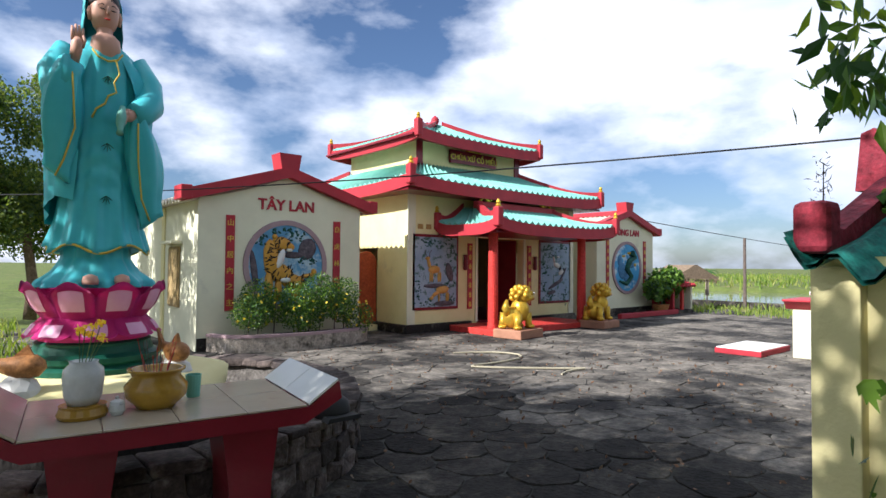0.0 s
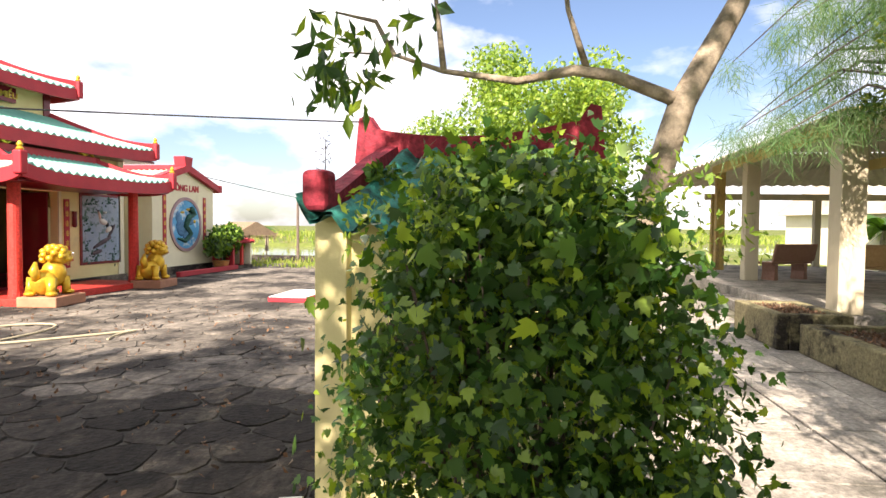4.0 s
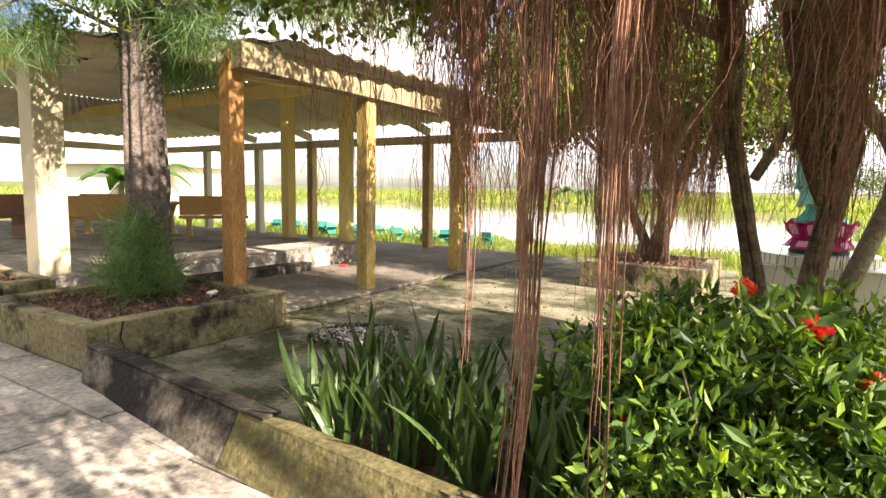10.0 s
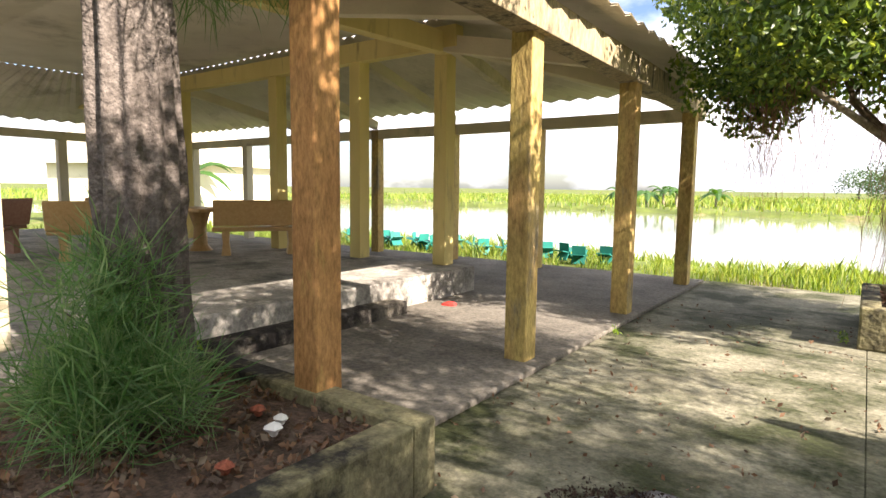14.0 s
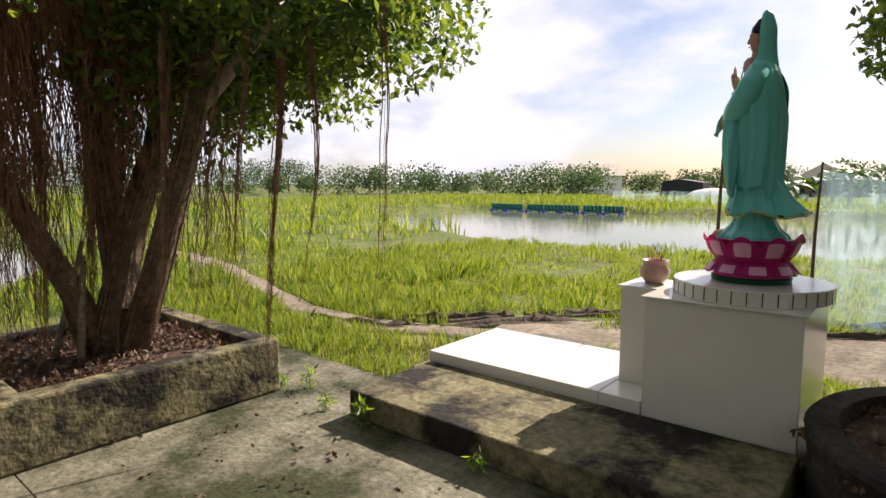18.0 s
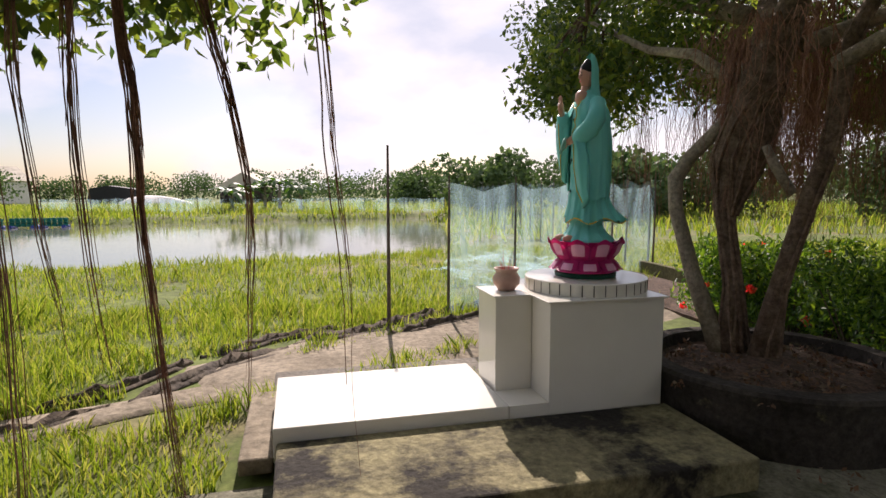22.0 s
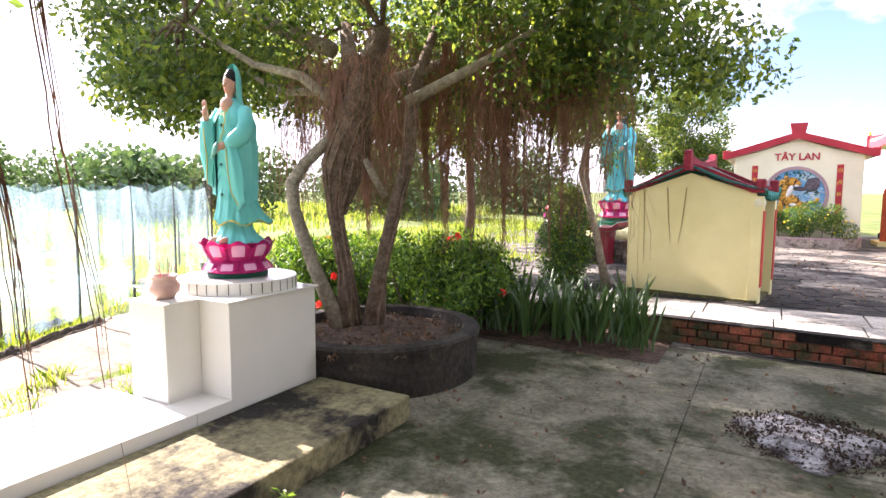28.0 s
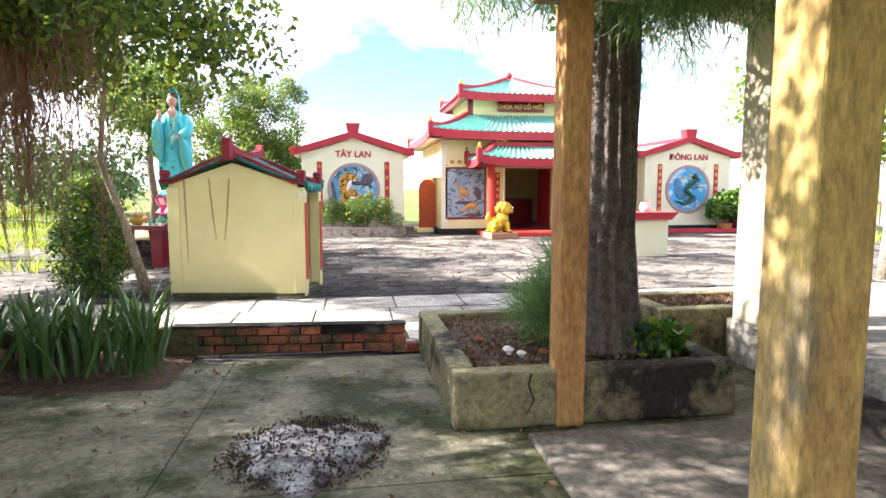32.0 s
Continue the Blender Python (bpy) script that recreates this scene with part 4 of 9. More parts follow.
for k in range(36):
    a = 2 * math.pi * k / 36
    part("tile_joint", box(-0.003, 0.003, -0.001, 0.003, 0.94, 1.016, 0, Matrix.Translation((1.62, -7.88, 0)) @ Matrix.Rotation(a, 4, "Z") @ Matrix.Translation((0, 0.438, 0))), CURB, stand)
step = thing("step", pose(0, 0, 0), "broad moss-dark concrete step before the pedestal", "step")
part("tread", box(2.085, 2.95, -10.08, -7.5, 0.0, 0.19, 0.015), PLANTER_WALL, step)
part("tread", box(1.12, 2.085, -7.515, -7.3, 0.0, 0.12, 0.015), CURB, step)
part("riser", box(0.9, 2.083, -10.3, -10.104, 0.0, 0.10, 0.015), MUD, step)


def lotus_petal(a, n, r0, z0, r1, z1, bulge, tip, u1=1.0, f0=0.0, f1=1.0, out=0.0):
    """One broad rounded petal filling its sector of a ring; u1, f0 and f1 bound a smaller painted face."""
    bm = bmesh.new()
    rows = []
    for i in range(8):
        f = f0 + (f1 - f0) * i / 7
        row = []
        for j in range(9):
            u = (j / 4 - 1) * u1
            span = math.pi / n * (1.04 - 0.22 * max(0.0, f - 0.55) ** 2 / 0.2)
            b = a + u * span
            r = r0 + (r1 - r0) * f ** 1.25 + bulge * (1 - u * u) * math.sin(math.pi * min(1.0, f * 1.1 + 0.05)) + out
            z = z0 + (z1 - z0) * (f - 0.16 * f ** 4 * u * u) + tip * f ** 6 * (1 - u * u) ** 3
            row.append(bm.verts.new((r * math.cos(b), r * math.sin(b), z)))
        rows.append(row)
    for p, q in zip(rows, rows[1:]):
        for j in range(8):
            bm.faces.new((p[j], p[j + 1], q[j + 1], q[j]))
    return bm


def lotus(m, s, label):
    t = thing("lotus_throne", m, label, "lotus base")
    part("core", lathe([(0.40 * s, 0.0), (0.41 * s, 0.06 * s), (0.30 * s, 0.2 * s), (0.36 * s, 0.36 * s), (0.42 * s, 0.44 * s), (0.02, 0.445 * s)], 32), PINK, t)
    n = 9
    for k in range(n):
        a = 2 * math.pi * k / n
        for nm, mt, args in (("petal", PINK, (0.36, 0.17, 0.53, 0.46, 0.045, 0.035)), ("lower_petal", PINK, (0.37, 0.21, 0.51, 0.03, 0.03, 0.03))):
            b = a if nm == "petal" else a + math.pi / n
            r0, z0, r1, z1, bu, tp = (v * s for v in args)
            bm = lotus_petal(b, n, r0, z0, r1, z1, bu, tp)
            bmesh.ops.solidify(bm, geom=bm.faces[:], thickness=0.014 * s)
            p = part(nm, bm, mt, t, smooth=True)
            part("petal_face", lotus_petal(b, n, r0, z0, r1, z1, bu, tp, 0.52, 0.30, 0.84, 0.006 * s), PINK_PALE, p, smooth=True)
    part("foot", lathe([(0.42 * s, -0.05 * s), (0.43 * s, 0.0), (0.38 * s, 0.03 * s)], 32), GREEN_PAINT, t)
    return t


def statue(m, s, robe, label, wide=0.78, deep=0.92, head=1.0, flow=0.42):
    """Robed standing figure as one mesh: under-robe, draped robe with pleats and swags, mantle, sleeves, veil, head, raised palm and vase."""
    bm = bmesh.new()
    mats = []

    def close(i):
        while len(mats) < len(bm.faces):
            mats.append(i)

    def drape(prof, seg=96, pleat=0.0, swag=0.0, wind=0.0, hem=0.0, back=0.0):
        """Rings through (z, half width, half depth, forward shift); pleats run down, swags hang across the front."""
        zs = [p[0] for p in prof]
        n = 46
        rings = []
        for k in range(n):
            z = zs[0] + (zs[-1] - zs[0]) * k / (n - 1)
            w, d, c = (float(np.interp(z, zs, [p[q] for p in prof])) for q in (1, 2, 3))
            low = max(0.0, 1 - (z - zs[0]) / (0.35 * (zs[-1] - zs[0])))
            ring = []
            for i in range(seg):
                a = 2 * math.pi * i / seg
                front = max(0.0, -math.sin(a)) ** 1.5
                rear = max(0.0, math.sin(a)) ** 2
                q = 1 + pleat * (0.5 + low) * (math.sin(11 * a + 5 * z + 1.5 * math.sin(7 * z)) + 0.5 * math.sin(23 * a - 9 * z)) * (1 - 0.3 * front * (swag > 0))
                q += swag * front * math.sin(95 * (z + 0.10 * math.cos(a) ** 2 + 0.02 * math.cos(a))) * math.exp(-((z - 0.40) / 0.13) ** 2)
                zz = z + hem * low ** 3 * math.sin(5 * a + 0.6)
                q += back * low ** 2 * rear + wind * low ** 2 * max(0.0, math.cos(a))
                ring.append(bm.verts.new((q * w * math.cos(a), c + q * d * math.sin(a), zz)))
            rings.append(ring)
        for p, q in zip(rings, rings[1:]):
            for i in range(seg):
                j = (i + 1) % seg
                bm.faces.new((p[i], p[j], q[j], q[i]))
        bm.faces.new(rings[0][::-1])
        bm.faces.new(rings[-1])

    # under-robe spreading on the lotus, then the outer robe with its flaring hem
    drape([(0.0, 0.205, 0.165, 0.0), (0.02, 0.20, 0.16, 0.0), (0.05, 0.155, 0.125, 0.0), (0.09, 0.125, 0.10, 0.0), (0.2, 0.115, 0.09, 0.0)], pleat=0.06)
    drape([(0.118, 0.170, 0.130, 0.0), (0.135, 0.165, 0.126, 0.0), (0.20, 0.148, 0.112, 0.0), (0.32, 0.135, 0.102, 0.0), (0.45, 0.132, 0.100, 0.0), (0.58, 0.140, 0.100, 0.0), (0.68, 0.140, 0.092, 0.0), (0.745, 0.118, 0.078, 0.0), (0.79, 0.06, 0.05, 0.0), (0.81, 0.035, 0.035, 0.0)],
          pleat=0.055, swag=0.06, hem=0.014, back=flow, wind=0.12)
    close(0)
    # mantle over the shoulders, open at the front
    for sx in (-1, 1):
        rows = []
        for k in range(24):
            f = k / 23
            z = 0.775 - 0.50 * f
            row = []
            for i in range(15):
                g = i / 14
                a = math.pi / 2 - sx * (0.15 + g * (2.55 - 0.25 * f))
                w = float(np.interp(z, [0.275, 0.40, 0.55, 0.66, 0.72, 0.775], [0.182, 0.180, 0.186, 0.178, 0.150, 0.075]))
                d = float(np.interp(z, [0.275, 0.40, 0.55, 0.66, 0.72, 0.775], [0.118, 0.124, 0.126, 0.114, 0.096, 0.056]))
                q = 1 + 0.08 * math.sin(13 * a + 8 * z + 2 * math.sin(9 * z)) + 0.02 * math.sin(29 * a)
                row.append(bm.verts.new((w * q * math.cos(a), d * q * math.sin(a), z + 0.022 * math.sin(4 * a) * f - 0.10 * f * f * (1 - g))))
            rows.append(row)
        for p, q in zip(rows, rows[1:]):
            for i in range(14):
                bm.faces.new((p[i], p[i + 1], q[i + 1], q[i]))
    # sleeves: forearm, then cloth falling from the wrist
    for sx, wrist, zw, low in ((-1, -0.125, 0.685, 0.33), (1, 0.085, 0.545, 0.20)):
        add_tube(bm, [(sx * 0.125, 0.0, 0.735), (sx * 0.172, -0.03, 0.655), (sx * 0.168, -0.065, 0.60), ((wrist + sx * 0.165) / 2, -0.105, (zw + 0.585) / 2), (wrist, -0.128, zw)], [0.05, 0.058, 0.056, 0.048, 0.036], 18)
        rows = []
        for k in range(16):
            f = k / 15
            z = zw + 0.01 - (zw - low) * f
            row = []
            for i in range(20):
                a = 2 * math.pi * i / 20
                w, d = (0.030 + 0.030 * math.sin(math.pi * min(1, f * 1.15)) + 0.012 * f), (0.034 + 0.020 * math.sin(math.pi * f)) * (1 - 0.55 * f)
                q = 1 + 0.14 * math.sin(5 * a + 3 * f)
                cx = wrist + sx * (0.012 + 0.05 * f ** 0.7) + (0.02 * f if sx < 0 else 0.03 * f)
                row.append(bm.verts.new((cx + w * q * math.cos(a), -0.112 + 0.02 * f + d * q * math.sin(a), z + 0.025 * math.cos(a) * sx * f)))
            rows.append(row)
        for p, q in zip(rows, rows[1:]):
            for i in range(20):
                bm.faces.new((p[i], p[(i + 1) % 20], q[(i + 1) % 20], q[i]))
        bm.faces.new(rows[0][::-1])
        bm.faces.new(rows[-1])
    # veil falling from the topknot over the back of the head
    rows = []
    for k in range(22):
        f = k / 21
        z = 1.0 - 0.27 * f
        w = float(np.interp(z, [0.73, 0.80, 0.86, 0.92, 0.955, 0.985, 1.0], [0.085, 0.070, 0.064, 0.062, 0.050, 0.036, 0.012]))
        row = []
        for i in range(25):
            a = math.pi / 2 + (i / 12 - 1) * (2.05 if z > 0.955 else 1.95)
            q = 1 + 0.03 * math.sin(9 * a + 8 * z)
            row.append(bm.verts.new((w * q * math.cos(a), 0.004 + 0.86 * w * q * math.sin(a), z)))
        rows.append(row)
    for p, q in zip(rows, rows[1:]):
        for i in range(24):
            bm.faces.new((p[i], p[i + 1], q[i + 1], q[i]))
    close(0)
    # skin: chest, neck, face, ears, hands, feet
    add_lathe(bm, [(0.008, 0.70), (0.034, 0.722), (0.056, 0.760), (0.050, 0.79), (0.028, 0.806), (0.005, 0.81)], 28, 0, -0.052, sy=0.72)
    add_tube(bm, [(0, -0.035, 0.77), (0, -0.030, 0.80), (0, -0.026, 0.84)], [0.034, 0.027, 0.026], 16)
    add_lathe(bm, [(0.010, 0.818), (0.026, 0.824), (0.037, 0.836), (0.045, 0.855), (0.049, 0.878), (0.049, 0.90), (0.042, 0.922), (0.02, 0.938), (0.004, 0.94)], 32, 0, -0.022, sx=0.94, sy=0.95)
    add_tube(bm, [(0, -0.0665, 0.894), (0, -0.072, 0.880), (0, -0.0745, 0.871), (0, -0.068, 0.867)], [0.003, 0.0045, 0.0065, 0.004], 10)
    for sx in (-1, 1):
        add_tube(bm, [(sx * 0.046, -0.022, 0.895), (sx * 0.049, -0.024, 0.878), (sx * 0.046, -0.026, 0.852)], [0.006, 0.009, 0.006], 8)
    add_tube(bm, [(-0.125, -0.128, 0.68), (-0.120, -0.140, 0.715), (-0.118, -0.143, 0.735), (-0.118, -0.143, 0.75)], [0.018, 0.020, 0.021, 0.014], 12)
    for k in range(4):
        add_tube(bm, [(-0.134 + 0.0105 * k, -0.143, 0.742), (-0.136 + 0.0115 * k, -0.146, 0.765), (-0.137 + 0.012 * k, -0.145, 0.792 - 0.007 * abs(k - 1.4))], [0.0068, 0.006, 0.0042], 8)
    add_tube(bm, [(-0.103, -0.148, 0.722), (-0.096, -0.156, 0.742), (-0.102, -0.155, 0.757)], [0.007, 0.006, 0.004], 8)
    add_tube(bm, [(0.085, -0.128, 0.545), (0.06, -0.150, 0.540), (0.04, -0.158, 0.525)], [0.020, 0.021, 0.013], 12)
    for k in range(4):
        add_tube(bm, [(0.058 - 0.003 * k, -0.166, 0.545 - 0.010 * k), (0.036, -0.176, 0.536 - 0.010 * k), (0.022, -0.166, 0.530 - 0.010 * k)], [0.0062, 0.006, 0.004], 8)
    for sx in (-0.055, 0.055):
        add_lathe(bm, [(0.030, 0.012), (0.032, 0.022), (0.026, 0.036), (0.006, 0.042)], 16, sx, -0.148, sx=0.9, sy=1.3)
    close(1)
    # hair under the veil, eyes, brows
    add_lathe(bm, [(0.050, 0.900), (0.052, 0.914), (0.046, 0.934), (0.030, 0.952), (0.02, 0.965), (0.004, 0.972)], 28, 0, -0.012, sx=0.98, sy=1.0)
    for sx in (-0.0175, 0.0175):
        add_tube(bm, [(sx - 0.010, -0.0655, 0.8835), (sx - 0.003, -0.0692, 0.8815), (sx + 0.004, -0.0692, 0.8815), (sx + 0.010, -0.0655, 0.8835)], [0.0008, 0.0018, 0.0018, 0.0008], 6)
        add_tube(bm, [(sx - 0.012, -0.0640, 0.8935), (sx, -0.0680, 0.8990), (sx + 0.012, -0.0640, 0.8935)], [0.0008, 0.0016, 0.0008], 6)
    close(2)
    # small vase tipped forward, lips, gilt hems
    add_tube(bm, [(0.038, -0.164, 0.560), (0.032, -0.176, 0.530), (0.026, -0.186, 0.505), (0.022, -0.196, 0.484), (0.020, -0.203, 0.470)], [0.010, 0.018, 0.017, 0.009, 0.013], 14)
    close(3)
    add_tube(bm, [(-0.010, -0.0660, 0.8535), (-0.004, -0.0695, 0.8515), (0.004, -0.0695, 0.8515), (0.010, -0.0660, 0.8535)], [0.0010, 0.0030, 0.0030, 0.0010], 8)
    close(4)
    for pts in ([(0.028, -0.101, 0.715), (0.040, -0.104, 0.675), (0.020, -0.106, 0.645), (0.030, -0.106, 0.615), (0.0, -0.107, 0.600), (-0.010, -0.108, 0.575), (-0.040, -0.106, 0.555), (-0.055, -0.104, 0.525)],
                [(-0.055, -0.083, 0.745), (-0.035, -0.092, 0.722), (0.0, -0.097, 0.712), (0.035, -0.092, 0.722), (0.055, -0.083, 0.745)],
                [(-0.135, -0.150, 0.66), (-0.128, -0.150, 0.58), (-0.118, -0.140, 0.48), (-0.150, -0.122, 0.38), (-0.172, -0.105, 0.335)],
                [(0.10, -0.150, 0.52), (0.105, -0.146, 0.40), (0.125, -0.132, 0.28), (0.165, -0.108, 0.215)]):
        add_tube(bm, pts, 0.0036, 6)
    hem = []
    for i in range(61):
        a = 2 * math.pi * i / 60
        rear = max(0.0, math.sin(a)) ** 2
        q = 1.012 + flow * rear + 0.12 * max(0.0, math.cos(a))
        hem.append((0.170 * q * math.cos(a), 0.130 * q * math.sin(a), 0.119 + 0.014 * math.sin(5 * a + 0.6)))
    add_tube(bm, hem, 0.0040, 6)
    close(5)
    # painted bamboo sprigs down the front
    for z, y in ((0.665, -0.098), (0.45, -0.112), (0.285, -0.114)):
        for a in (-1.0, -0.5, 0.0, 0.5, 1.0):
            add_tube(bm, [(0.0, y, z), (0.014 * math.sin(a), y - 0.004, z - 0.014 * math.cos(a)), (0.027 * math.sin(a), y - 0.003, z - 0.027 * math.cos(a))], [0.0008, 0.0021, 0.0006], 5)
    close(6)
    bm.faces.ensure_lookup_table()
    for f, i in zip(bm.faces, mats):
        f.material_index = i
        f.smooth = True
    bmesh.ops.recalc_face_normals(bm, faces=bm.faces)
    for v in bm.verts:
        if v.co.z > 0.775 and abs(v.co.x) < 0.1 and v.co.y > -0.11:
            k = min(1.0, (v.co.z - 0.775) / 0.05)
            k = 1 + (head - 1) * k * k * (3 - 2 * k)
            v.co.x, v.co.y = v.co.x * k, -0.01 + (v.co.y + 0.01) * (1 + (k - 1) * 0.5)
    bmesh.ops.scale(bm, vec=(s * wide, s * deep, s), verts=bm.verts)
    me = bpy.data.meshes.new("statue")
    bm.to_mesh(me)
    bm.free()
    for mt in (robe, FLESH, BLACK, TILE_GREEN, BRIGHT_RED, GOLD_TEXT, GREEN_PAINT):
        me.materials.append(mt)
    ob = new("statue", me)
    ob.matrix_world = m
    return tagged(ob, label, "statue")


lotus(pose(1.62, -7.88, 1.052), 0.52, "pink painted lotus throne on the tiled pedestal")
statue(pose(1.62, -7.88, 1.272, 0, 0, 3), 1.34, ROBE_PALE, "sea-green robed goddess statue on a pink lotus", 0.70, 0.86, 0.96, 0.95)


def incense_pot(m, s, mat, label, name="incense_burner"):
    t = thing(name, m, label, "incense burner")
    part("bowl", lathe([(0.10 * s, 0), (0.11 * s, 0.02 * s), (0.16 * s, 0.08 * s), (0.165 * s, 0.15 * s), (0.125 * s, 0.21 * s), (0.135 * s, 0.24 * s), (0.15 * s, 0.25 * s), (0.15 * s, 0.265 * s), (0.125 * s, 0.262 * s), (0.115 * s, 0.23 * s), (0.01, 0.225 * s)], 32), mat, t, smooth=True)
    r2 = random.Random(5)
    for k in range(16):
        x, y = r2.uniform(-0.06, 0.06) * s, r2.uniform(-0.06, 0.06) * s
        part("incense_stick", tube([(x, y, 0.22 * s), (x * 1.8, y * 1.8, (0.34 + 0.14 * r2.random()) * s)], 0.0022 * s, 4), BRIGHT_RED if k % 3 else TIMBER, t)
    return t


incense_pot(pose(1.58, -8.48, 0.936), 0.60, MARBLED, "small pink marbled incense burner with burnt sticks")


# ---- temple ----
TX, FY = 12.15, 10.5


def tiled_slope(name, e0, e1, r0, r1, mat, parent, lift=0.25, pitch=0.21, curl=4.0, label="", thick=0.05, sag=0.12):
    """Corrugated roof slope from eave e0-e1 to ridge r0-r1; the eave turns up towards its ends."""
    e0, e1, r0, r1 = Vector(e0), Vector(e1), Vector(r0), Vector(r1)
    n = max(6, int((e1 - e0).length / pitch)) * 4
    rows = 5
    verts, faces = [], []
    for v in range(rows + 1):
        g = v / rows
        for i in range(n + 1):
            f = i / n
            e, r = e0.lerp(e1, f), r0.lerp(r1, f)
            up = lift * abs(2 * f - 1) ** curl * (1 - g) ** 1.5
            p = e.lerp(r, g)
            verts.append((p.x, p.y, p.z + up - sag * math.sin(math.pi * g) * 0.6 + 0.042 * math.sin(i * math.pi / 2)))
    for v in range(rows):
        for i in range(n):
            a = v * (n + 1) + i
            faces.append((a, a + 1, a + n + 2, a + n + 1))
    top = len(verts)
    verts += [(x, y, z - thick) for x, y, z in verts]
    faces += [tuple(reversed([k + top for k in f])) for f in faces]
    for i in range(n):
        faces.append((i, i + 1, i + 1 + top, i + top))
    return raw(name, verts, faces, mat, parent, label)


def curved_edge(e0, e1, lift, curl=4.0, n=16):
    e0, e1 = Vector(e0), Vector(e1)
    return [e0.lerp(e1, i / n) + Vector((0, 0, lift * abs(2 * i / n - 1) ** curl)) for i in range(n + 1)]


def ribbon(name, pts, w, h, mat, parent):
    """A board of width w and height h that follows pts."""
    bm = bmesh.new()
    prev = None
    for i, p in enumerate(pts):
        d = (pts[min(i + 1, len(pts) - 1)] - pts[max(i - 1, 0)])
        s = Vector((-d.y, d.x, 0)).normalized() * w / 2
        ring = [bm.verts.new(p + s + Vector((0, 0, -h / 2))), bm.verts.new(p + s + Vector((0, 0, h / 2))), bm.verts.new(p - s + Vector((0, 0, h / 2))), bm.verts.new(p - s + Vector((0, 0, -h / 2)))]
        if prev:
            for k in range(4):
                bm.faces.new((prev[k], prev[(k + 1) % 4], ring[(k + 1) % 4], ring[k]))
        else:
            bm.faces.new(ring)
        prev = ring
    bm.faces.new(prev[::-1])
    return part(name, bm, mat, parent)


def hip_roof(parent, x0, x1, y0, y1, z, ix0, ix1, iy0, iy1, iz, lift, sides="nswe", fascia=0.22, knob=True):
    E = {"sw": (x0, y0, z), "se": (x1, y0, z), "ne": (x1, y1, z), "nw": (x0, y1, z)}
    I = {"sw": (ix0, iy0, iz), "se": (ix1, iy0, iz), "ne": (ix1, iy1, iz), "nw": (ix0, iy1, iz)}
    for s, a, b in (("s", "sw", "se"), ("e", "se", "ne"), ("n", "ne", "nw"), ("w", "nw", "sw")):
        if s in sides:
            tiled_slope("roof_slope", E[a], E[b], I[a], I[b], TILE_GREEN, parent, lift)
            low = [p - Vector((0, 0, fascia / 2 + 0.035)) for p in curved_edge(E[a], E[b], lift)]
            ribbon("fascia", low, 0.08, fascia, RED, parent)
    for k, (ex, ey, ez) in E.items():
        if (k[0] in sides) or (k[1] in sides):
            a, b = Vector(I[k]), Vector(E[k])
            d = (b - a)
            pts = [a + d * f + Vector((0, 0, 0.06 - 0.07 * math.sin(math.pi * f) + (lift + 0.02) * max(0, f - 0.55) ** 2 / 0.2)) for f in (0, 0.15, 0.3, 0.45, 0.6, 0.7, 0.8, 0.9, 1.0)]
            ribbon("hip_ridge", pts, 0.13, 0.16, RED, parent)
            part("corner_block", box(b.x - 0.09, b.x + 0.09, b.y - 0.09, b.y + 0.09, b.z + lift - fascia + 0.0, b.z + lift + 0.17, 0.03), RED, parent)
            if knob:
                tip = pts[-1]
                part("corner_ornament", lathe([(0.05, tip.z + 0.08), (0.07, tip.z + 0.11), (0.04, tip.z + 0.15), (0.055, tip.z + 0.19), (0.03, tip.z + 0.24), (0.008, tip.z + 0.26)], 10, tip.x, tip.y), GOLD, parent)


temple = thing("temple", pose(0, 0, 0), "yellow village temple with tiered green-tiled roofs", "temple")
# walls with a door opening through the front
for x0, x1, z0, z1 in ((8.95, 11.25, 0.0, 3.5), (13.05, 15.35, 0.0, 3.5), (11.25, 13.05, 2.36, 3.5)):
    part("wall", box(x0, x1, FY, FY + 0.2, z0, z1), YELLOW, temple)
for x in (8.95, 15.15):
    part("wall", box(x, x + 0.2, FY + 0.201, 11.75, 0, 3.5), YELLOW, temple)
    part("wall", box(x, x + 0.2, 12.75, 15.9, 0, 3.5), YELLOW, temple)
    part("wall", box(x, x + 0.2, 11.751, 12.749, 2.05, 3.5), YELLOW, temple)
part("wall", box(8.95, 15.35, 15.9, 16.1, 0, 3.5), YELLOW, temple)
part("floor", box(9.16, 15.14, FY + 0.21, 15.89, 0, 0.16), MAROON, temple)
part("ceiling", box(9.16, 15.14, FY + 0.21, 15.89, 3.3, 3.4), DARK_INSIDE, temple)
part("altar", box(11.0, 13.3, 13.6, 14.6, 0.16, 1.2, 0.03), MAROON, temple)
part("plinth", box(8.85, 11.0, FY - 0.10, FY - 0.002, 0.0, 0.20, 0.02), CURB, temple, "crumbling blackened plinth")
part("plinth", box(13.4, 15.4, FY - 0.10, FY - 0.002, 0.0, 0.20, 0.02), CURB, temple, "crumbling blackened plinth")
part("plinth", box(8.80, 8.948, FY - 0.05, 16.0, 0.0, 0.20, 0.02), CURB, temple)
for x in (8.95, 15.15):
    part("corner_pilaster", box(x - 0.02, x + 0.22, FY - 0.03, FY - 0.002, 0.2, 3.4, 0.008), CREAM, temple)
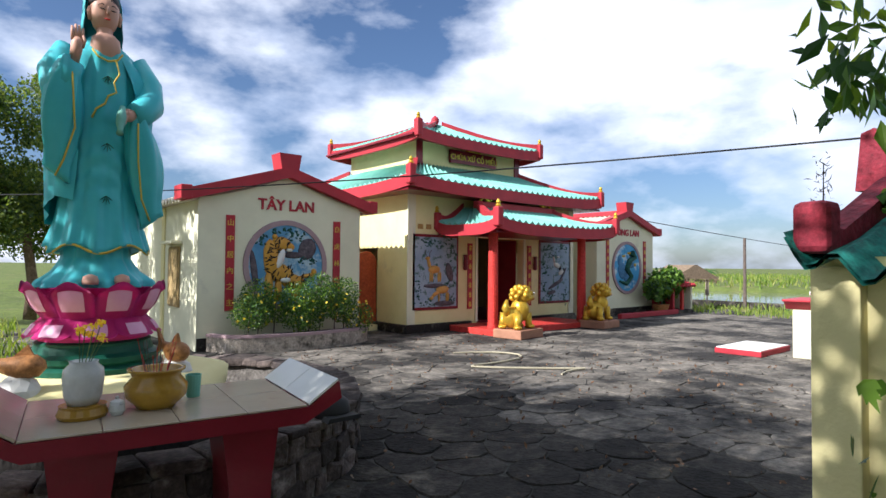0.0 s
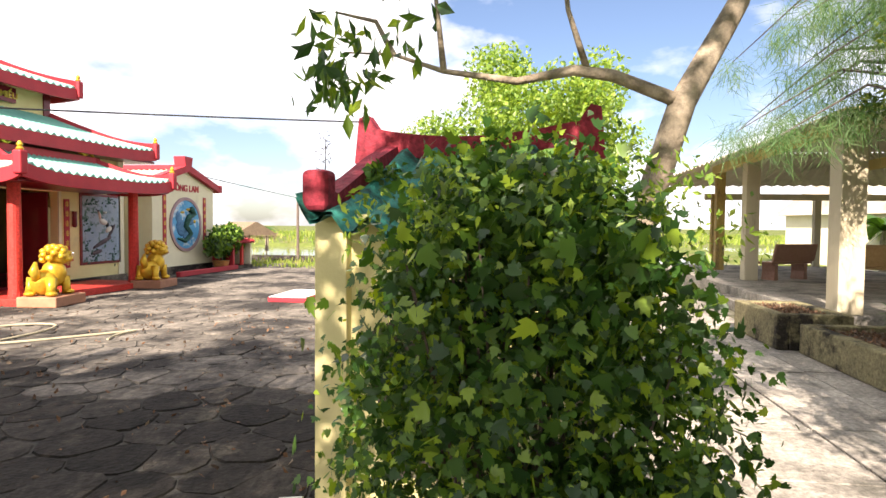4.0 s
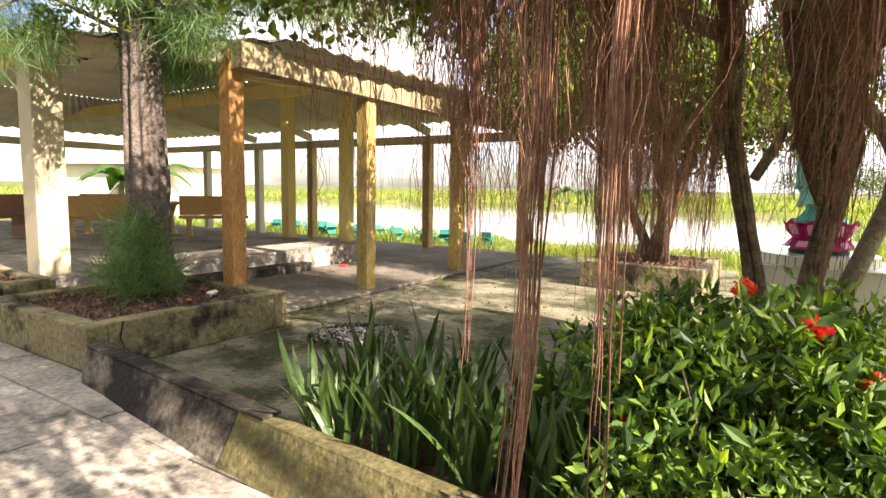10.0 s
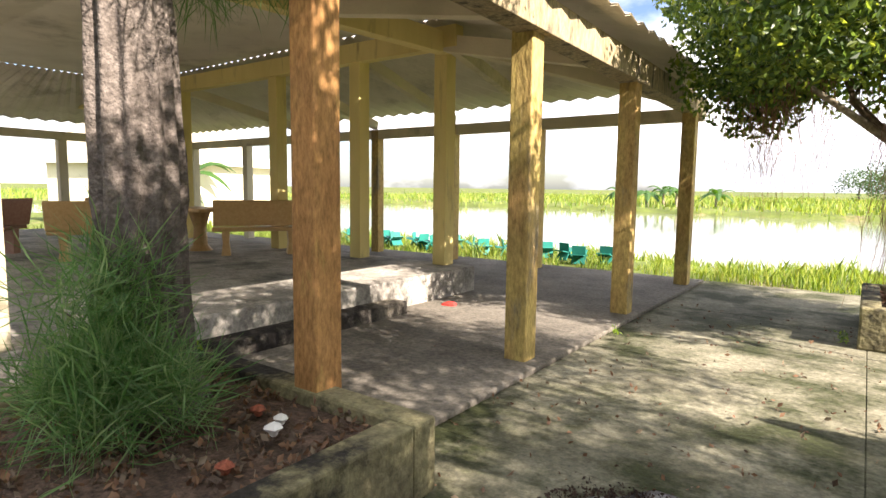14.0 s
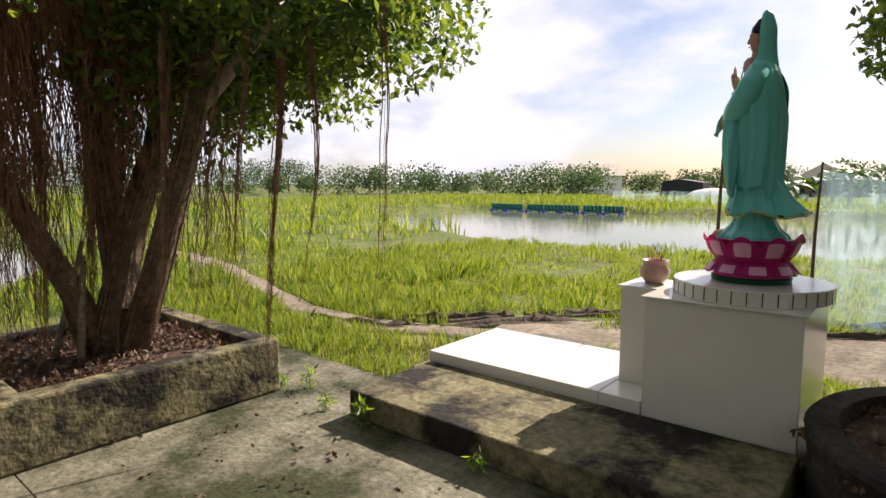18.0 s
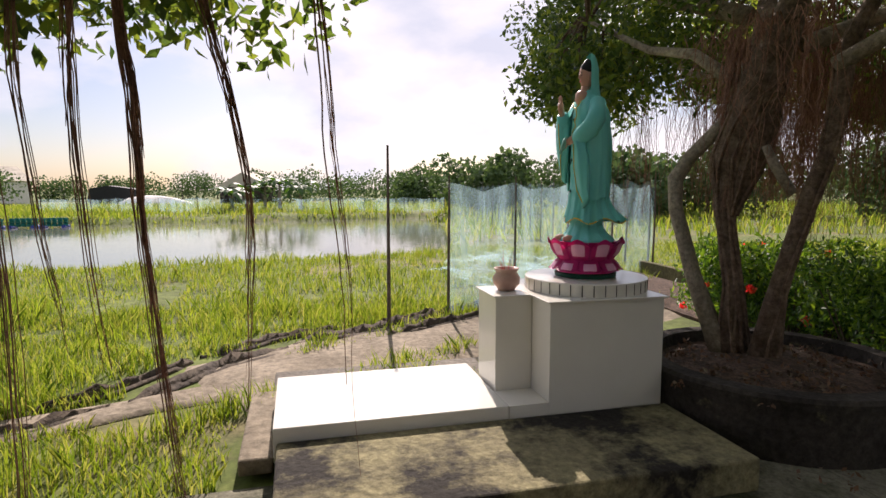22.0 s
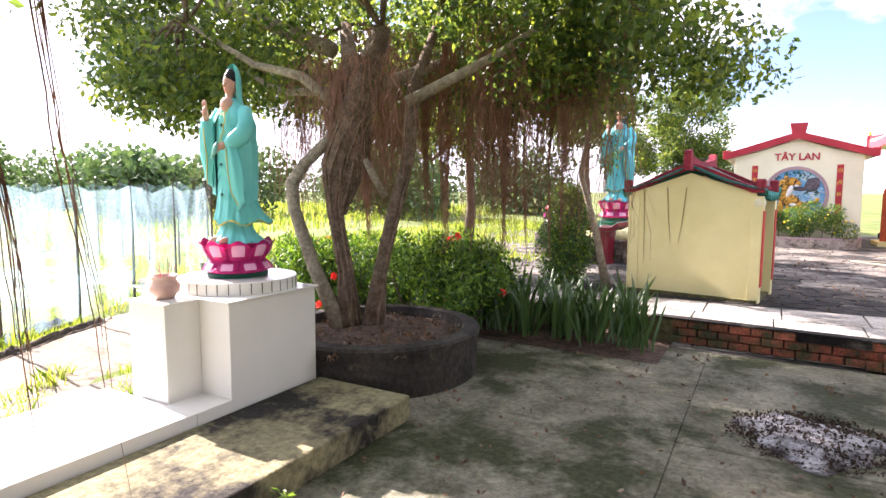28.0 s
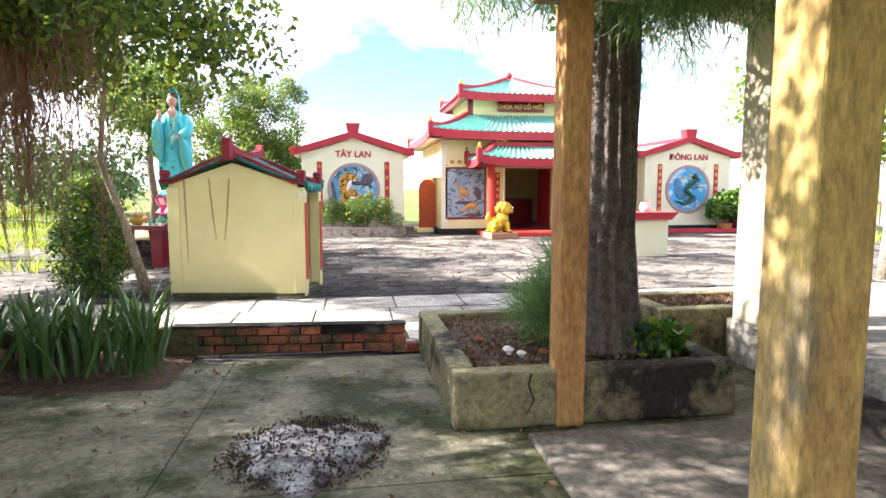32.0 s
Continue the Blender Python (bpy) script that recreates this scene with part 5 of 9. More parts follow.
# door frame and leaves folded back
part("door_frame", box(11.17, 11.25, FY - 0.04, FY - 0.002, 0.16, 2.44, 0.006), CREAM, temple)
part("door_frame", box(13.05, 13.13, FY - 0.04, FY - 0.002, 0.16, 2.44, 0.006), CREAM, temple)
part("door_frame", box(11.252, 13.048, FY - 0.04, FY - 0.002, 2.37, 2.44, 0.006), CREAM, temple)
for x, a in ((11.3, 80), (13.0, 100)):
    part("door_leaf", box(0, 0.85, -0.02, 0.02, 0.17, 2.34, 0.008, pose(x, FY + 0.22, 0, 0, 0, a)), MAROON, temple)
# porch
part("porch_floor", box(10.2, 14.1, 8.85, FY - 0.11, 0.0, 0.14, 0.01), BRIGHT_RED, temple, "red-painted porch step")
for x in (10.42, 13.88):
    bm = lathe([(0.13, 0.14), (0.12, 0.3), (0.115, 2.35), (0.13, 2.5)], 20, x, 9.1, wave=lambda a, k: 1 + 0.04 * math.sin(6 * a + 2 * k))
    part("porch_post", bm, BRIGHT_RED, temple, "red post carved with winding bands")
part("porch_beam", box(10.2, 14.1, 9.02, 9.18, 2.46, 2.62, 0.01), MAROON, temple)
hip_roof(temple, 9.85, 14.45, 8.4, FY, 2.62, 10.7, 13.6, 9.9, FY, 3.08, 0.14, "swe", 0.26)
part("porch_ridge", box(10.6, 13.7, 9.85, 9.99, 3.06, 3.24, 0.02), RED, temple)
part("porch_soffit", box(9.9, 14.4, 8.5, FY - 0.01, 2.38, 2.42), MAROON, temple)
# main and upper roofs
part("main_soffit", box(8.45, 15.85, 9.85, 16.9, 3.32, 3.38), MAROON, temple)
hip_roof(temple, 8.45, 15.75, 9.75, 17.0, 3.60, 10.1, 14.2, 11.7, 15.0, 4.36, 0.12, "nswe", 0.28)
for x0, x1, y0, y1 in ((10.15, 14.15, 11.7, 11.85), (10.15, 14.15, 14.85, 15.0), (10.15, 10.3, 11.851, 14.849), (14.0, 14.15, 11.851, 14.849)):
    part("upper_wall", box(x0, x1, y0, y1, 4.2, 5.15), YELLOW, temple)
for x in (10.12, 13.98):
    part("upper_post", box(x, x + 0.2, 11.66, 11.698, 4.3, 5.1), MAROON, temple)
part("upper_soffit", box(9.6, 14.7, 11.2, 15.6, 4.98, 5.03), MAROON, temple)
hip_roof(temple, 9.75, 14.55, 11.15, 15.55, 5.12, 12.0, 12.3, 13.2, 13.5, 5.95, 0.10, "nswe", 0.28)
part("finial", lathe([(0.14, 5.86), (0.15, 5.98), (0.08, 6.02), (0.13, 6.12), (0.12, 6.2), (0.05, 6.27), (0.01, 6.3)], 14, 12.15, 13.35), RED, temple)
sign = part("sign_board", box(11.25, 13.05, 11.56, 11.655, 4.5, 4.86, 0.01), MAROON, temple, "maroon sign board with gold letters")
lettering("letters", "CHÚA XỨ CỔ MIẾU", 0.208, Matrix.Translation((12.15, 11.55, 4.66)) @ UPRIGHT, GOLD_TEXT, sign, heavy=0.016)
part("year_plate", box(11.9, 12.4, 11.56, 11.655, 4.87, 5.02, 0.008), GOLD, temple)
# dragons on the porch ridge
for x, s in ((10.75, 1), (13.55, -1)):
    bm = bmesh.new()
    add_tube(bm, [(x, 9.92, 3.24), (x + 0.15 * s, 9.92, 3.36), (x + 0.32 * s, 9.92, 3.26), (x + 0.5 * s, 9.92, 3.38), (x + 0.62 * s, 9.92, 3.5)], [0.03, 0.06, 0.06, 0.06, 0.09], 8)
    part("dragon", bm, GOLD, temple)


def couplet(parent, x, z0, z1, w, y, chars="", mat=RED):
    s = part("couplet", box(x - w / 2, x + w / 2, y - 0.025, y - 0.002, z0, z1, 0.005), mat, parent, "red couplet strip with gold characters")
    n = len(chars) or 7
    for k in range(n):
        zc = z1 - (k + 0.5) * (z1 - z0) / n
        if chars:
            lettering("character", chars[k], w * 0.82, Matrix.Translation((x, y - 0.03, zc)) @ UPRIGHT, GOLD_TEXT, s, 0.004)
        else:
            bm = bmesh.new()
            for b in range(3):
                add_box(bm, x - w * 0.28, x + w * 0.28, y - 0.032, y - 0.026, zc - 0.05 + b * 0.04, zc - 0.03 + b * 0.04)
            add_box(bm, x - w * 0.05, x + w * 0.05, y - 0.0335, y - 0.0265, zc - 0.07, zc + 0.08)
            part("character", bm, GOLD_TEXT, s)


couplet(temple, 10.98, 0.5, 2.2, 0.17, FY)
couplet(temple, 13.32, 0.5, 2.2, 0.17, FY)
for x in (10.78, 13.52):
    part("incense_holder", lathe([(0.03, 1.5), (0.06, 1.54), (0.05, 1.85), (0.06, 1.9)], 10, x, FY - 0.06), MAROON, temple)


def blob(bm, x, z, sx, sz, y, depth=0.03, rot=0.0):
    """A low-relief rounded shape on a wall facing south."""
    r = bmesh.ops.create_icosphere(bm, subdivisions=2, radius=1.0)
    c, s = math.cos(rot), math.sin(rot)
    for v in r["verts"]:
        a, b = v.co.x * sx, v.co.z * sz
        v.co = Vector((x + a * c - b * s, y - depth * max(-0.2, -v.co.y), z + a * s + b * c))


def relief(parent, name, mat, shapes, y, depth=0.03):
    bm = bmesh.new()
    if name == "foliage":
        g = random.Random(int(shapes[0][0] * 100))
        small = []
        for sh in shapes:
            for k in range(16):
                w = g.uniform(0.02, 0.05)
                small.append((sh[0] + g.gauss(0, 0.55) * sh[2], sh[1] + g.gauss(0, 0.75) * sh[3], w, w * 0.45, g.uniform(-1.2, 1.2)))
        shapes = small
    for sh in shapes:
        blob(bm, *sh[:4], y, depth, sh[4] if len(sh) > 4 else 0.0)
        if name == "rock":
            part(name, bm, mat, parent, smooth=True)
            bm = bmesh.new()
    return None if name == "rock" else part(name, bm, mat, parent, smooth=True)


def panel(parent, x0, x1, z0, z1, y):
    f = part("panel_frame", box(x0, x1, y - 0.03, y - 0.002, z0, z1, 0.008), MAROON, parent, "painted relief panel in a maroon frame")
    part("panel_picture", box(x0 + 0.07, x1 - 0.07, y - 0.036, y - 0.0305, z0 + 0.07, z1 - 0.07), MURAL_PALE, f)
    return f


yy = FY - 0.036
deer = panel(temple, 9.08, 10.56, 0.53, 2.38, FY)
relief(deer, "foliage", MURAL_LEAF, [(9.95, 2.16, 0.4, 0.1), (9.5, 2.18, 0.2, 0.07), (10.3, 2.0, 0.16, 0.14), (9.25, 0.95, 0.08, 0.2), (10.3, 0.8, 0.16, 0.1), (9.6, 0.72, 0.3, 0.06), (10.2, 1.15, 0.2, 0.06, 0.5)], yy, 0.02)
relief(deer, "rock", MURAL_ROCK, [(10.25, 1.45, 0.12, 0.25, 0.3), (9.75, 1.12, 0.35, 0.06), (10.1, 0.68, 0.35, 0.07)], yy, 0.025)
relief(deer, "deer", DEER, [(9.75, 1.52, 0.2, 0.10), (9.58, 1.66, 0.05, 0.14, 0.3), (9.54, 1.79, 0.075, 0.045), (9.62, 1.34, 0.022, 0.14), (9.68, 1.34, 0.02, 0.14), (9.88, 1.34, 0.022, 0.15), (9.94, 1.34, 0.02, 0.14)], yy, 0.05)
relief(deer, "deer", DEER, [(10.02, 1.02, 0.22, 0.10, 0.1), (9.80, 0.92, 0.14, 0.05, 0.5), (9.67, 0.82, 0.07, 0.04, 0.5), (9.9, 0.84, 0.022, 0.12), (10.15, 0.84, 0.022, 0.13), (10.2, 0.85, 0.02, 0.13)], yy, 0.05)
bm = bmesh.new()
for dx in (-0.03, 0.04):
    add_tube(bm, [(9.54 + dx, yy - 0.03, 1.82), (9.50 + dx * 2, yy - 0.03, 1.92), (9.52 + dx * 3, yy - 0.03, 1.99)], 0.008, 5)
part("antlers", bm, MURAL_ROCK, deer)
crane = panel(temple, 13.74, 15.22, 0.53, 2.38, FY)
relief(crane, "foliage", MURAL_LEAF, [(14.2, 2.12, 0.3, 0.12), (14.8, 2.2, 0.25, 0.08), (14.0, 1.5, 0.14, 0.1), (14.3, 0.8, 0.3, 0.1), (14.9, 0.75, 0.2, 0.12), (13.95, 1.0, 0.08, 0.2)], yy, 0.02)
relief(crane, "branch", MURAL_ROCK, [(14.5, 1.1, 0.4, 0.06, 0.4), (14.85, 1.4, 0.25, 0.05, 0.9), (14.3, 0.85, 0.2, 0.06, 0.2)], yy, 0.025)
relief(crane, "crane", WHITEWASH, [(14.55, 1.65, 0.16, 0.08, -0.3), (14.4, 1.82, 0.03, 0.12, 0.3), (14.75, 1.45, 0.14, 0.07, 0.5), (14.6, 1.9, 0.07, 0.03)], yy, 0.05)
relief(crane, "crane_plumes", BLACK, [(14.68, 1.58, 0.05, 0.08), (14.85, 1.5, 0.05, 0.07), (14.36, 1.94, 0.04, 0.02)], yy, 0.055)
LETTER_OCHRE = surface("faded_ochre_letters", (0.42, 0.26, 0.08), None, 5, 0.8, 0)
for x0 in (9.25, 13.85):
    for k in range(5):
        part("wall_character", box(x0 + k * 0.26, x0 + 0.16 + k * 0.26, FY - 0.012, FY - 0.002, 2.5, 2.62), LETTER_OCHRE, temple, "faded ochre bar of writing")
# side doorway with its arched red leaf standing open
arch = [(0, 0.16), (0.62, 0.16), (0.62, 1.65)] + [(0.31 + 0.31 * math.cos(a), 1.65 + 0.31 * math.sin(a)) for a in [i * math.pi / 10 for i in range(1, 10)]] + [(0, 1.65)]
leaf = part("side_door", prism(arch, -0.025, 0.025, pose(8.28, 11.74, 0, 0, 0, 0)), WOOD_RED, temple, "arched red wooden door standing open")
part("threshold", box(8.2, 8.93, 11.5, 12.9, 0.0, 0.14, 0.01), YELLOW, temple)


# ---- side halls ----
def side_hall(cx, words, left, right, picture, label):
    t = thing("side_hall", pose(0, 0, 0), label, "building")
    h = 1.72
    part("front_wall", prism([(cx - h, 0), (cx + h, 0), (cx + h, 2.88), (cx, 3.38), (cx - h, 2.88)], FY, FY + 0.18), CREAM, t)
    part("back_wall", prism([(cx - h, 0), (cx + h, 0), (cx + h, 2.88), (cx, 3.38), (cx - h, 2.88)], 16.2, 16.38), CREAM, t)
    for sx in (-1, 1):
        x0, x1 = sorted((cx + sx * h, cx + sx * (h - 0.18)))
        part("side_wall", box(x0, x1, FY + 0.181, 16.199, 0, 2.86), CREAM, t)
        part("pilaster", box(min(cx + sx * h, cx + sx * (h + 0.025)), max(cx + sx * h, cx + sx * (h + 0.025)), FY, FY + 0.2, 0.0, 2.8, 0.005), CREAM, t)
        part("pilaster", box(min(cx + sx * h, cx + sx * (h + 0.03)), max(cx + sx * h, cx + sx * (h + 0.03)), 12.6, 12.8, 0.0, 2.8, 0.005), YELLOW, t)
        # roof sheet and barge board
        a, b = Vector((cx + sx * (h + 0.28), 0, 2.83)), Vector((cx, 0, 3.42))
        tiled_slope("roof_slope", (a.x, FY - 0.05, a.z), (a.x, 16.5, a.z), (b.x, FY - 0.05, b.z), (b.x, 16.5, b.z), SHEET, t, 0.0, 0.2)
        d = (b - a)
        bm = prism([(a.x, a.z - 0.08), (a.x, a.z + 0.14), (b.x, b.z + 0.16), (b.x, b.z - 0.06)], FY - 0.16, FY + 0.10)
        part("barge_board", bm, RED, t, "dark red barge board")
        part("board_end", box(a.x - 0.1, a.x + 0.1, FY - 0.17, FY + 0.25, a.z - 0.06, a.z + 0.2, 0.015), RED, t)
        # shuttered window
        xw = cx + sx * (h + 0.012)
        w = part("window", box(min(xw, xw + sx * 0.03), max(xw, xw + sx * 0.03), 11.55, 12.2, 0.75, 1.95, 0.006), WOOD_SHUTTER, t, "shuttered wooden window")
        for k in range(2):
            part("shutter", box(min(xw + sx * 0.031, xw + sx * 0.05), max(xw + sx * 0.031, xw + sx * 0.05), 11.58 + 0.31 * k, 11.86 + 0.31 * k, 0.78, 1.92, 0.006), WOOD_SHUTTER, w)
        part("window_hood", box(min(xw, xw + sx * 0.2), max(xw, xw + sx * 0.2), 11.45, 12.3, 2.0, 2.06, 0.006), CREAM, t)
    part("ridge_block", prism([(cx - 0.17, 3.42), (cx + 0.17, 3.42), (cx + 0.24, 3.84), (cx - 0.24, 3.84)], FY - 0.14, FY + 0.25), RED, t)
    part("ridge", box(cx - 0.09, cx + 0.09, FY + 0.26, 16.5, 3.42, 3.58, 0.02), RED, t)
    part("base_stain", box(cx - h - 0.012, cx + h + 0.012, FY - 0.014, FY - 0.002, 0.0, 0.24), CURB, t, "dark damp band at the wall foot")
    lettering("wall_letters", words, 0.30, Matrix.Translation((cx, FY - 0.012, 2.79)) @ UPRIGHT, RED, t, 0.012, "raised dark red letters", 0.022)
    couplet(t, cx - 1.15, 0.72, 2.54, 0.17, FY, left)
    couplet(t, cx + 1.15, 0.72, 2.54, 0.17, FY, right)
    # round mural
    zc = 1.60
    rim = bmesh.new()
    ring_in, ring_out = 0.80, 0.90
    for i in range(64):
        a0, a1 = 2 * math.pi * i / 64, 2 * math.pi * (i + 1) / 64
        q = []
        for r, y in ((ring_in, FY - 0.002), (ring_in, FY - 0.05), (ring_out, FY - 0.05), (ring_out, FY - 0.002)):
            q.append((r, y))
        for (ra, ya), (rb, yb) in zip(q, q[1:]):
            rim.faces.new([rim.verts.new((cx + ra * math.cos(a0), ya, zc + ra * math.sin(a0))), rim.verts.new((cx + ra * math.cos(a1), ya, zc + ra * math.sin(a1))),
                           rim.verts.new((cx + rb * math.cos(a1), yb, zc + rb * math.sin(a1))), rim.verts.new((cx + rb * math.cos(a0), yb, zc + rb * math.sin(a0)))])
    part("mural_rim", rim, MURAL_RIM, t)
    disc = bmesh.new()
    bmesh.ops.create_cone(disc, cap_ends=True, segments=64, radius1=0.80, radius2=0.80, depth=0.02, matrix=Matrix.Translation((cx, FY - 0.014, zc)) @ Matrix.Rotation(math.pi / 2, 4, "X"))
    mural = part("mural", disc, picture, t, "round painted relief mural")
    return t, mural, cx, zc


ym = FY - 0.026
hall_w, mural, cx, zc = side_hall(5.87, "TÂY LAN", "山中居內之主", "白虎林外以", MURAL_BLUE, "cream side hall with a round tiger mural")
relief(mural, "rock", MURAL_ROCK, [(cx + 0.45, zc + 0.33, 0.2, 0.24, -0.4), (cx + 0.15, zc + 0.2, 0.25, 0.07), (cx - 0.68, zc - 0.1, 0.07, 0.4, 0.15)], ym, 0.02)
relief(mural, "foliage", MURAL_LEAF, [(cx - 0.15, zc + 0.68, 0.36, 0.07), (cx + 0.2, zc + 0.62, 0.16, 0.07), (cx + 0.5, zc + 0.08, 0.2, 0.06), (cx - 0.1, zc - 0.62, 0.45, 0.1), (cx - 0.5, zc + 0.5, 0.1, 0.08)], ym, 0.02)
body = [(cx - 0.33, zc + 0.1, 0.17, 0.42, 0.1), (cx - 0.12, zc - 0.18, 0.3, 0.2, -0.35), (cx + 0.16, zc - 0.36, 0.28, 0.17, -0.2), (cx - 0.12, zc + 0.42, 0.22, 0.15, -0.15), (cx + 0.05, zc + 0.36, 0.11, 0.09), (cx - 0.27, zc + 0.56, 0.05, 0.06),
        (cx - 0.38, zc - 0.4, 0.09, 0.3), (cx - 0.18, zc - 0.5, 0.08, 0.24), (cx + 0.2, zc - 0.55, 0.1, 0.16), (cx + 0.45, zc - 0.22, 0.17, 0.045, 0.15), (cx + 0.6, zc - 0.14, 0.06, 0.07)]
relief(mural, "tiger", TIGER, body, ym, 0.09)
relief(mural, "tiger_chest", WHITEWASH, [(cx - 0.16, zc + 0.12, 0.08, 0.22, -0.35), (cx + 0.03, zc + 0.3, 0.07, 0.04), (cx - 0.05, zc - 0.3, 0.12, 0.06)], ym - 0.045, 0.06)
rs = random.Random(9)
bm = bmesh.new()
for k in range(120):
    s = body[k % 4] if k % 3 else body[rs.choice([0, 1, 2, 6, 9])]
    f, g = rs.uniform(-0.75, 0.75), rs.uniform(-0.75, 0.75)
    blob(bm, s[0] + f * s[2], s[1] + g * s[3], 0.055, 0.012, ym - 0.09 * math.sqrt(max(0.05, 1 - f * f - g * g)) + 0.004, 0.01, rs.uniform(-0.6, 0.6) + (0 if s is body[0] else 1.2))
part("tiger_stripes", bm, BLACK, mural)
hall_e, mural, cx, zc = side_hall(18.4, "ĐÔNG LAN", "", "", MURAL_SEA, "cream side hall with a round dragon mural")
relief(mural, "waves", surface("mural_wave_blue", (0.10, 0.24, 0.40), (0.05, 0.15, 0.28), 6, 0.6, 0.3), [(cx - 0.3, zc - 0.1, 0.25, 0.3, 0.4), (cx + 0.1, zc - 0.35, 0.3, 0.2), (cx - 0.45, zc + 0.25, 0.14, 0.2), (cx + 0.25, zc + 0.1, 0.2, 0.12)], ym, 0.03)
bm = bmesh.new()
add_tube(bm, [(cx - 0.5, ym - 0.03, zc - 0.45), (cx - 0.1, ym - 0.04, zc - 0.55), (cx + 0.2, ym - 0.04, zc - 0.3), (cx - 0.1, ym - 0.05, zc - 0.05), (cx + 0.1, ym - 0.05, zc + 0.25), (cx + 0.4, ym - 0.05, zc + 0.35), (cx + 0.2, ym - 0.05, zc + 0.5)], [0.03, 0.07, 0.09, 0.10, 0.10, 0.09, 0.12], 10)
part("dragon", bm, MURAL_LEAF, mural, smooth=True)
relief(mural, "gold_clouds", GOLD, [(cx + 0.15, zc + 0.5, 0.15, 0.05), (cx + 0.5, zc + 0.1, 0.08, 0.06), (cx - 0.2, zc + 0.4, 0.12, 0.04)], ym, 0.03)


# curved bed before the west hall
def curved_bed(x0, x1, bulge, label):
    t = thing("flower_bed", pose(0, 0, 0), label, "flower bed")
    n = 18
    pts = [Vector((x0 + (x1 - x0) * i / n, FY - 0.05 - bulge * math.sin(math.pi * i / n) ** 0.35, 0)) for i in range(n + 1)]
    ribbon("wall", [p + Vector((0, 0, 0.14)) for p in pts], 0.12, 0.28, BED_WALL, t)
    ribbon("coping", [p + Vector((0, 0, 0.30)) for p in pts], 0.15, 0.05, MURAL_RIM, t)
    bm = bmesh.new()
    bm.faces.new([bm.verts.new((p.x, p.y + 0.03, 0.22)) for p in pts] + [bm.verts.new((x1, FY - 0.01, 0.22)), bm.verts.new((x0, FY - 0.01, 0.22))])
    part("soil", bm, SOIL, t)
    return t


curved_bed(4.35, 7.62, 0.85, "curved flower bed with a worn cement rim")
cl = [(4.9 + 0.28 * k + rs.uniform(-0.1, 0.1), FY - 0.45 + rs.uniform(-0.25, 0.2), 0.50 + 0.38 * rs.random()) for k in range(9)]
fl = thing("flowering_shrub", pose(5.9, 10.0, 0.22), "leafy shrub with small yellow flowers", "shrub")
leaf_mesh("foliage", np.array(cl + [(x, y, z + 0.3) for x, y, z in cl[1:8:2]]) - np.array([5.9, 10.0, 0.22]), np.full(9 + 4, 0.34), 15000, 0.055, BUSH_LEAF, fl, aspect=0.2)
leaf_mesh("flowers", np.array(cl) - np.array([5.9, 10.05, 0.17]), np.full(9, 0.33), 120, 0.05, YELLOW_PETAL, fl, shell=0.9, aspect=0.6)
bm = bmesh.new()
for x, y, z in cl:
    add_tube(bm, [(x - 5.9, y - 10.0, 0), (x - 5.9 + 0.04, y - 10.0, z - 0.1)], [0.014, 0.006], 5)
part("stem", bm, TIMBER, fl)
# shrub at the east hall and red bench rail
sh = thing("shrub", pose(19.6, 9.9, 0.0), "broad-leaved potted shrub against the wall", "shrub")
leaf_mesh("foliage", [(0, 0, 1.1), (0.5, -0.1, 1.25), (-0.4, 0, 0.9), (0.9, 0.0, 1.0), (0.3, 0.1, 0.75)], [0.42, 0.4, 0.36, 0.35, 0.3], 2600, 0.16, IXORA_LEAF, sh, droop=0.5)
part("stem", tube([(0, 0, 0), (0.1, 0, 0.5), (0.3, 0, 1.1)], [0.04, 0.03, 0.01]), TIMBER, sh)
part("pot", lathe([(0.2, 0), (0.28, 0.3), (0.3, 0.34), (0.26, 0.34)], 20), TERRACOTTA, sh)
tagged(part("kerb", box(16.6, 20.2, 9.55, 9.7, 0.0, 0.16, 0.02), RED), "red painted kerb below the wall", "kerb", kind="structure")


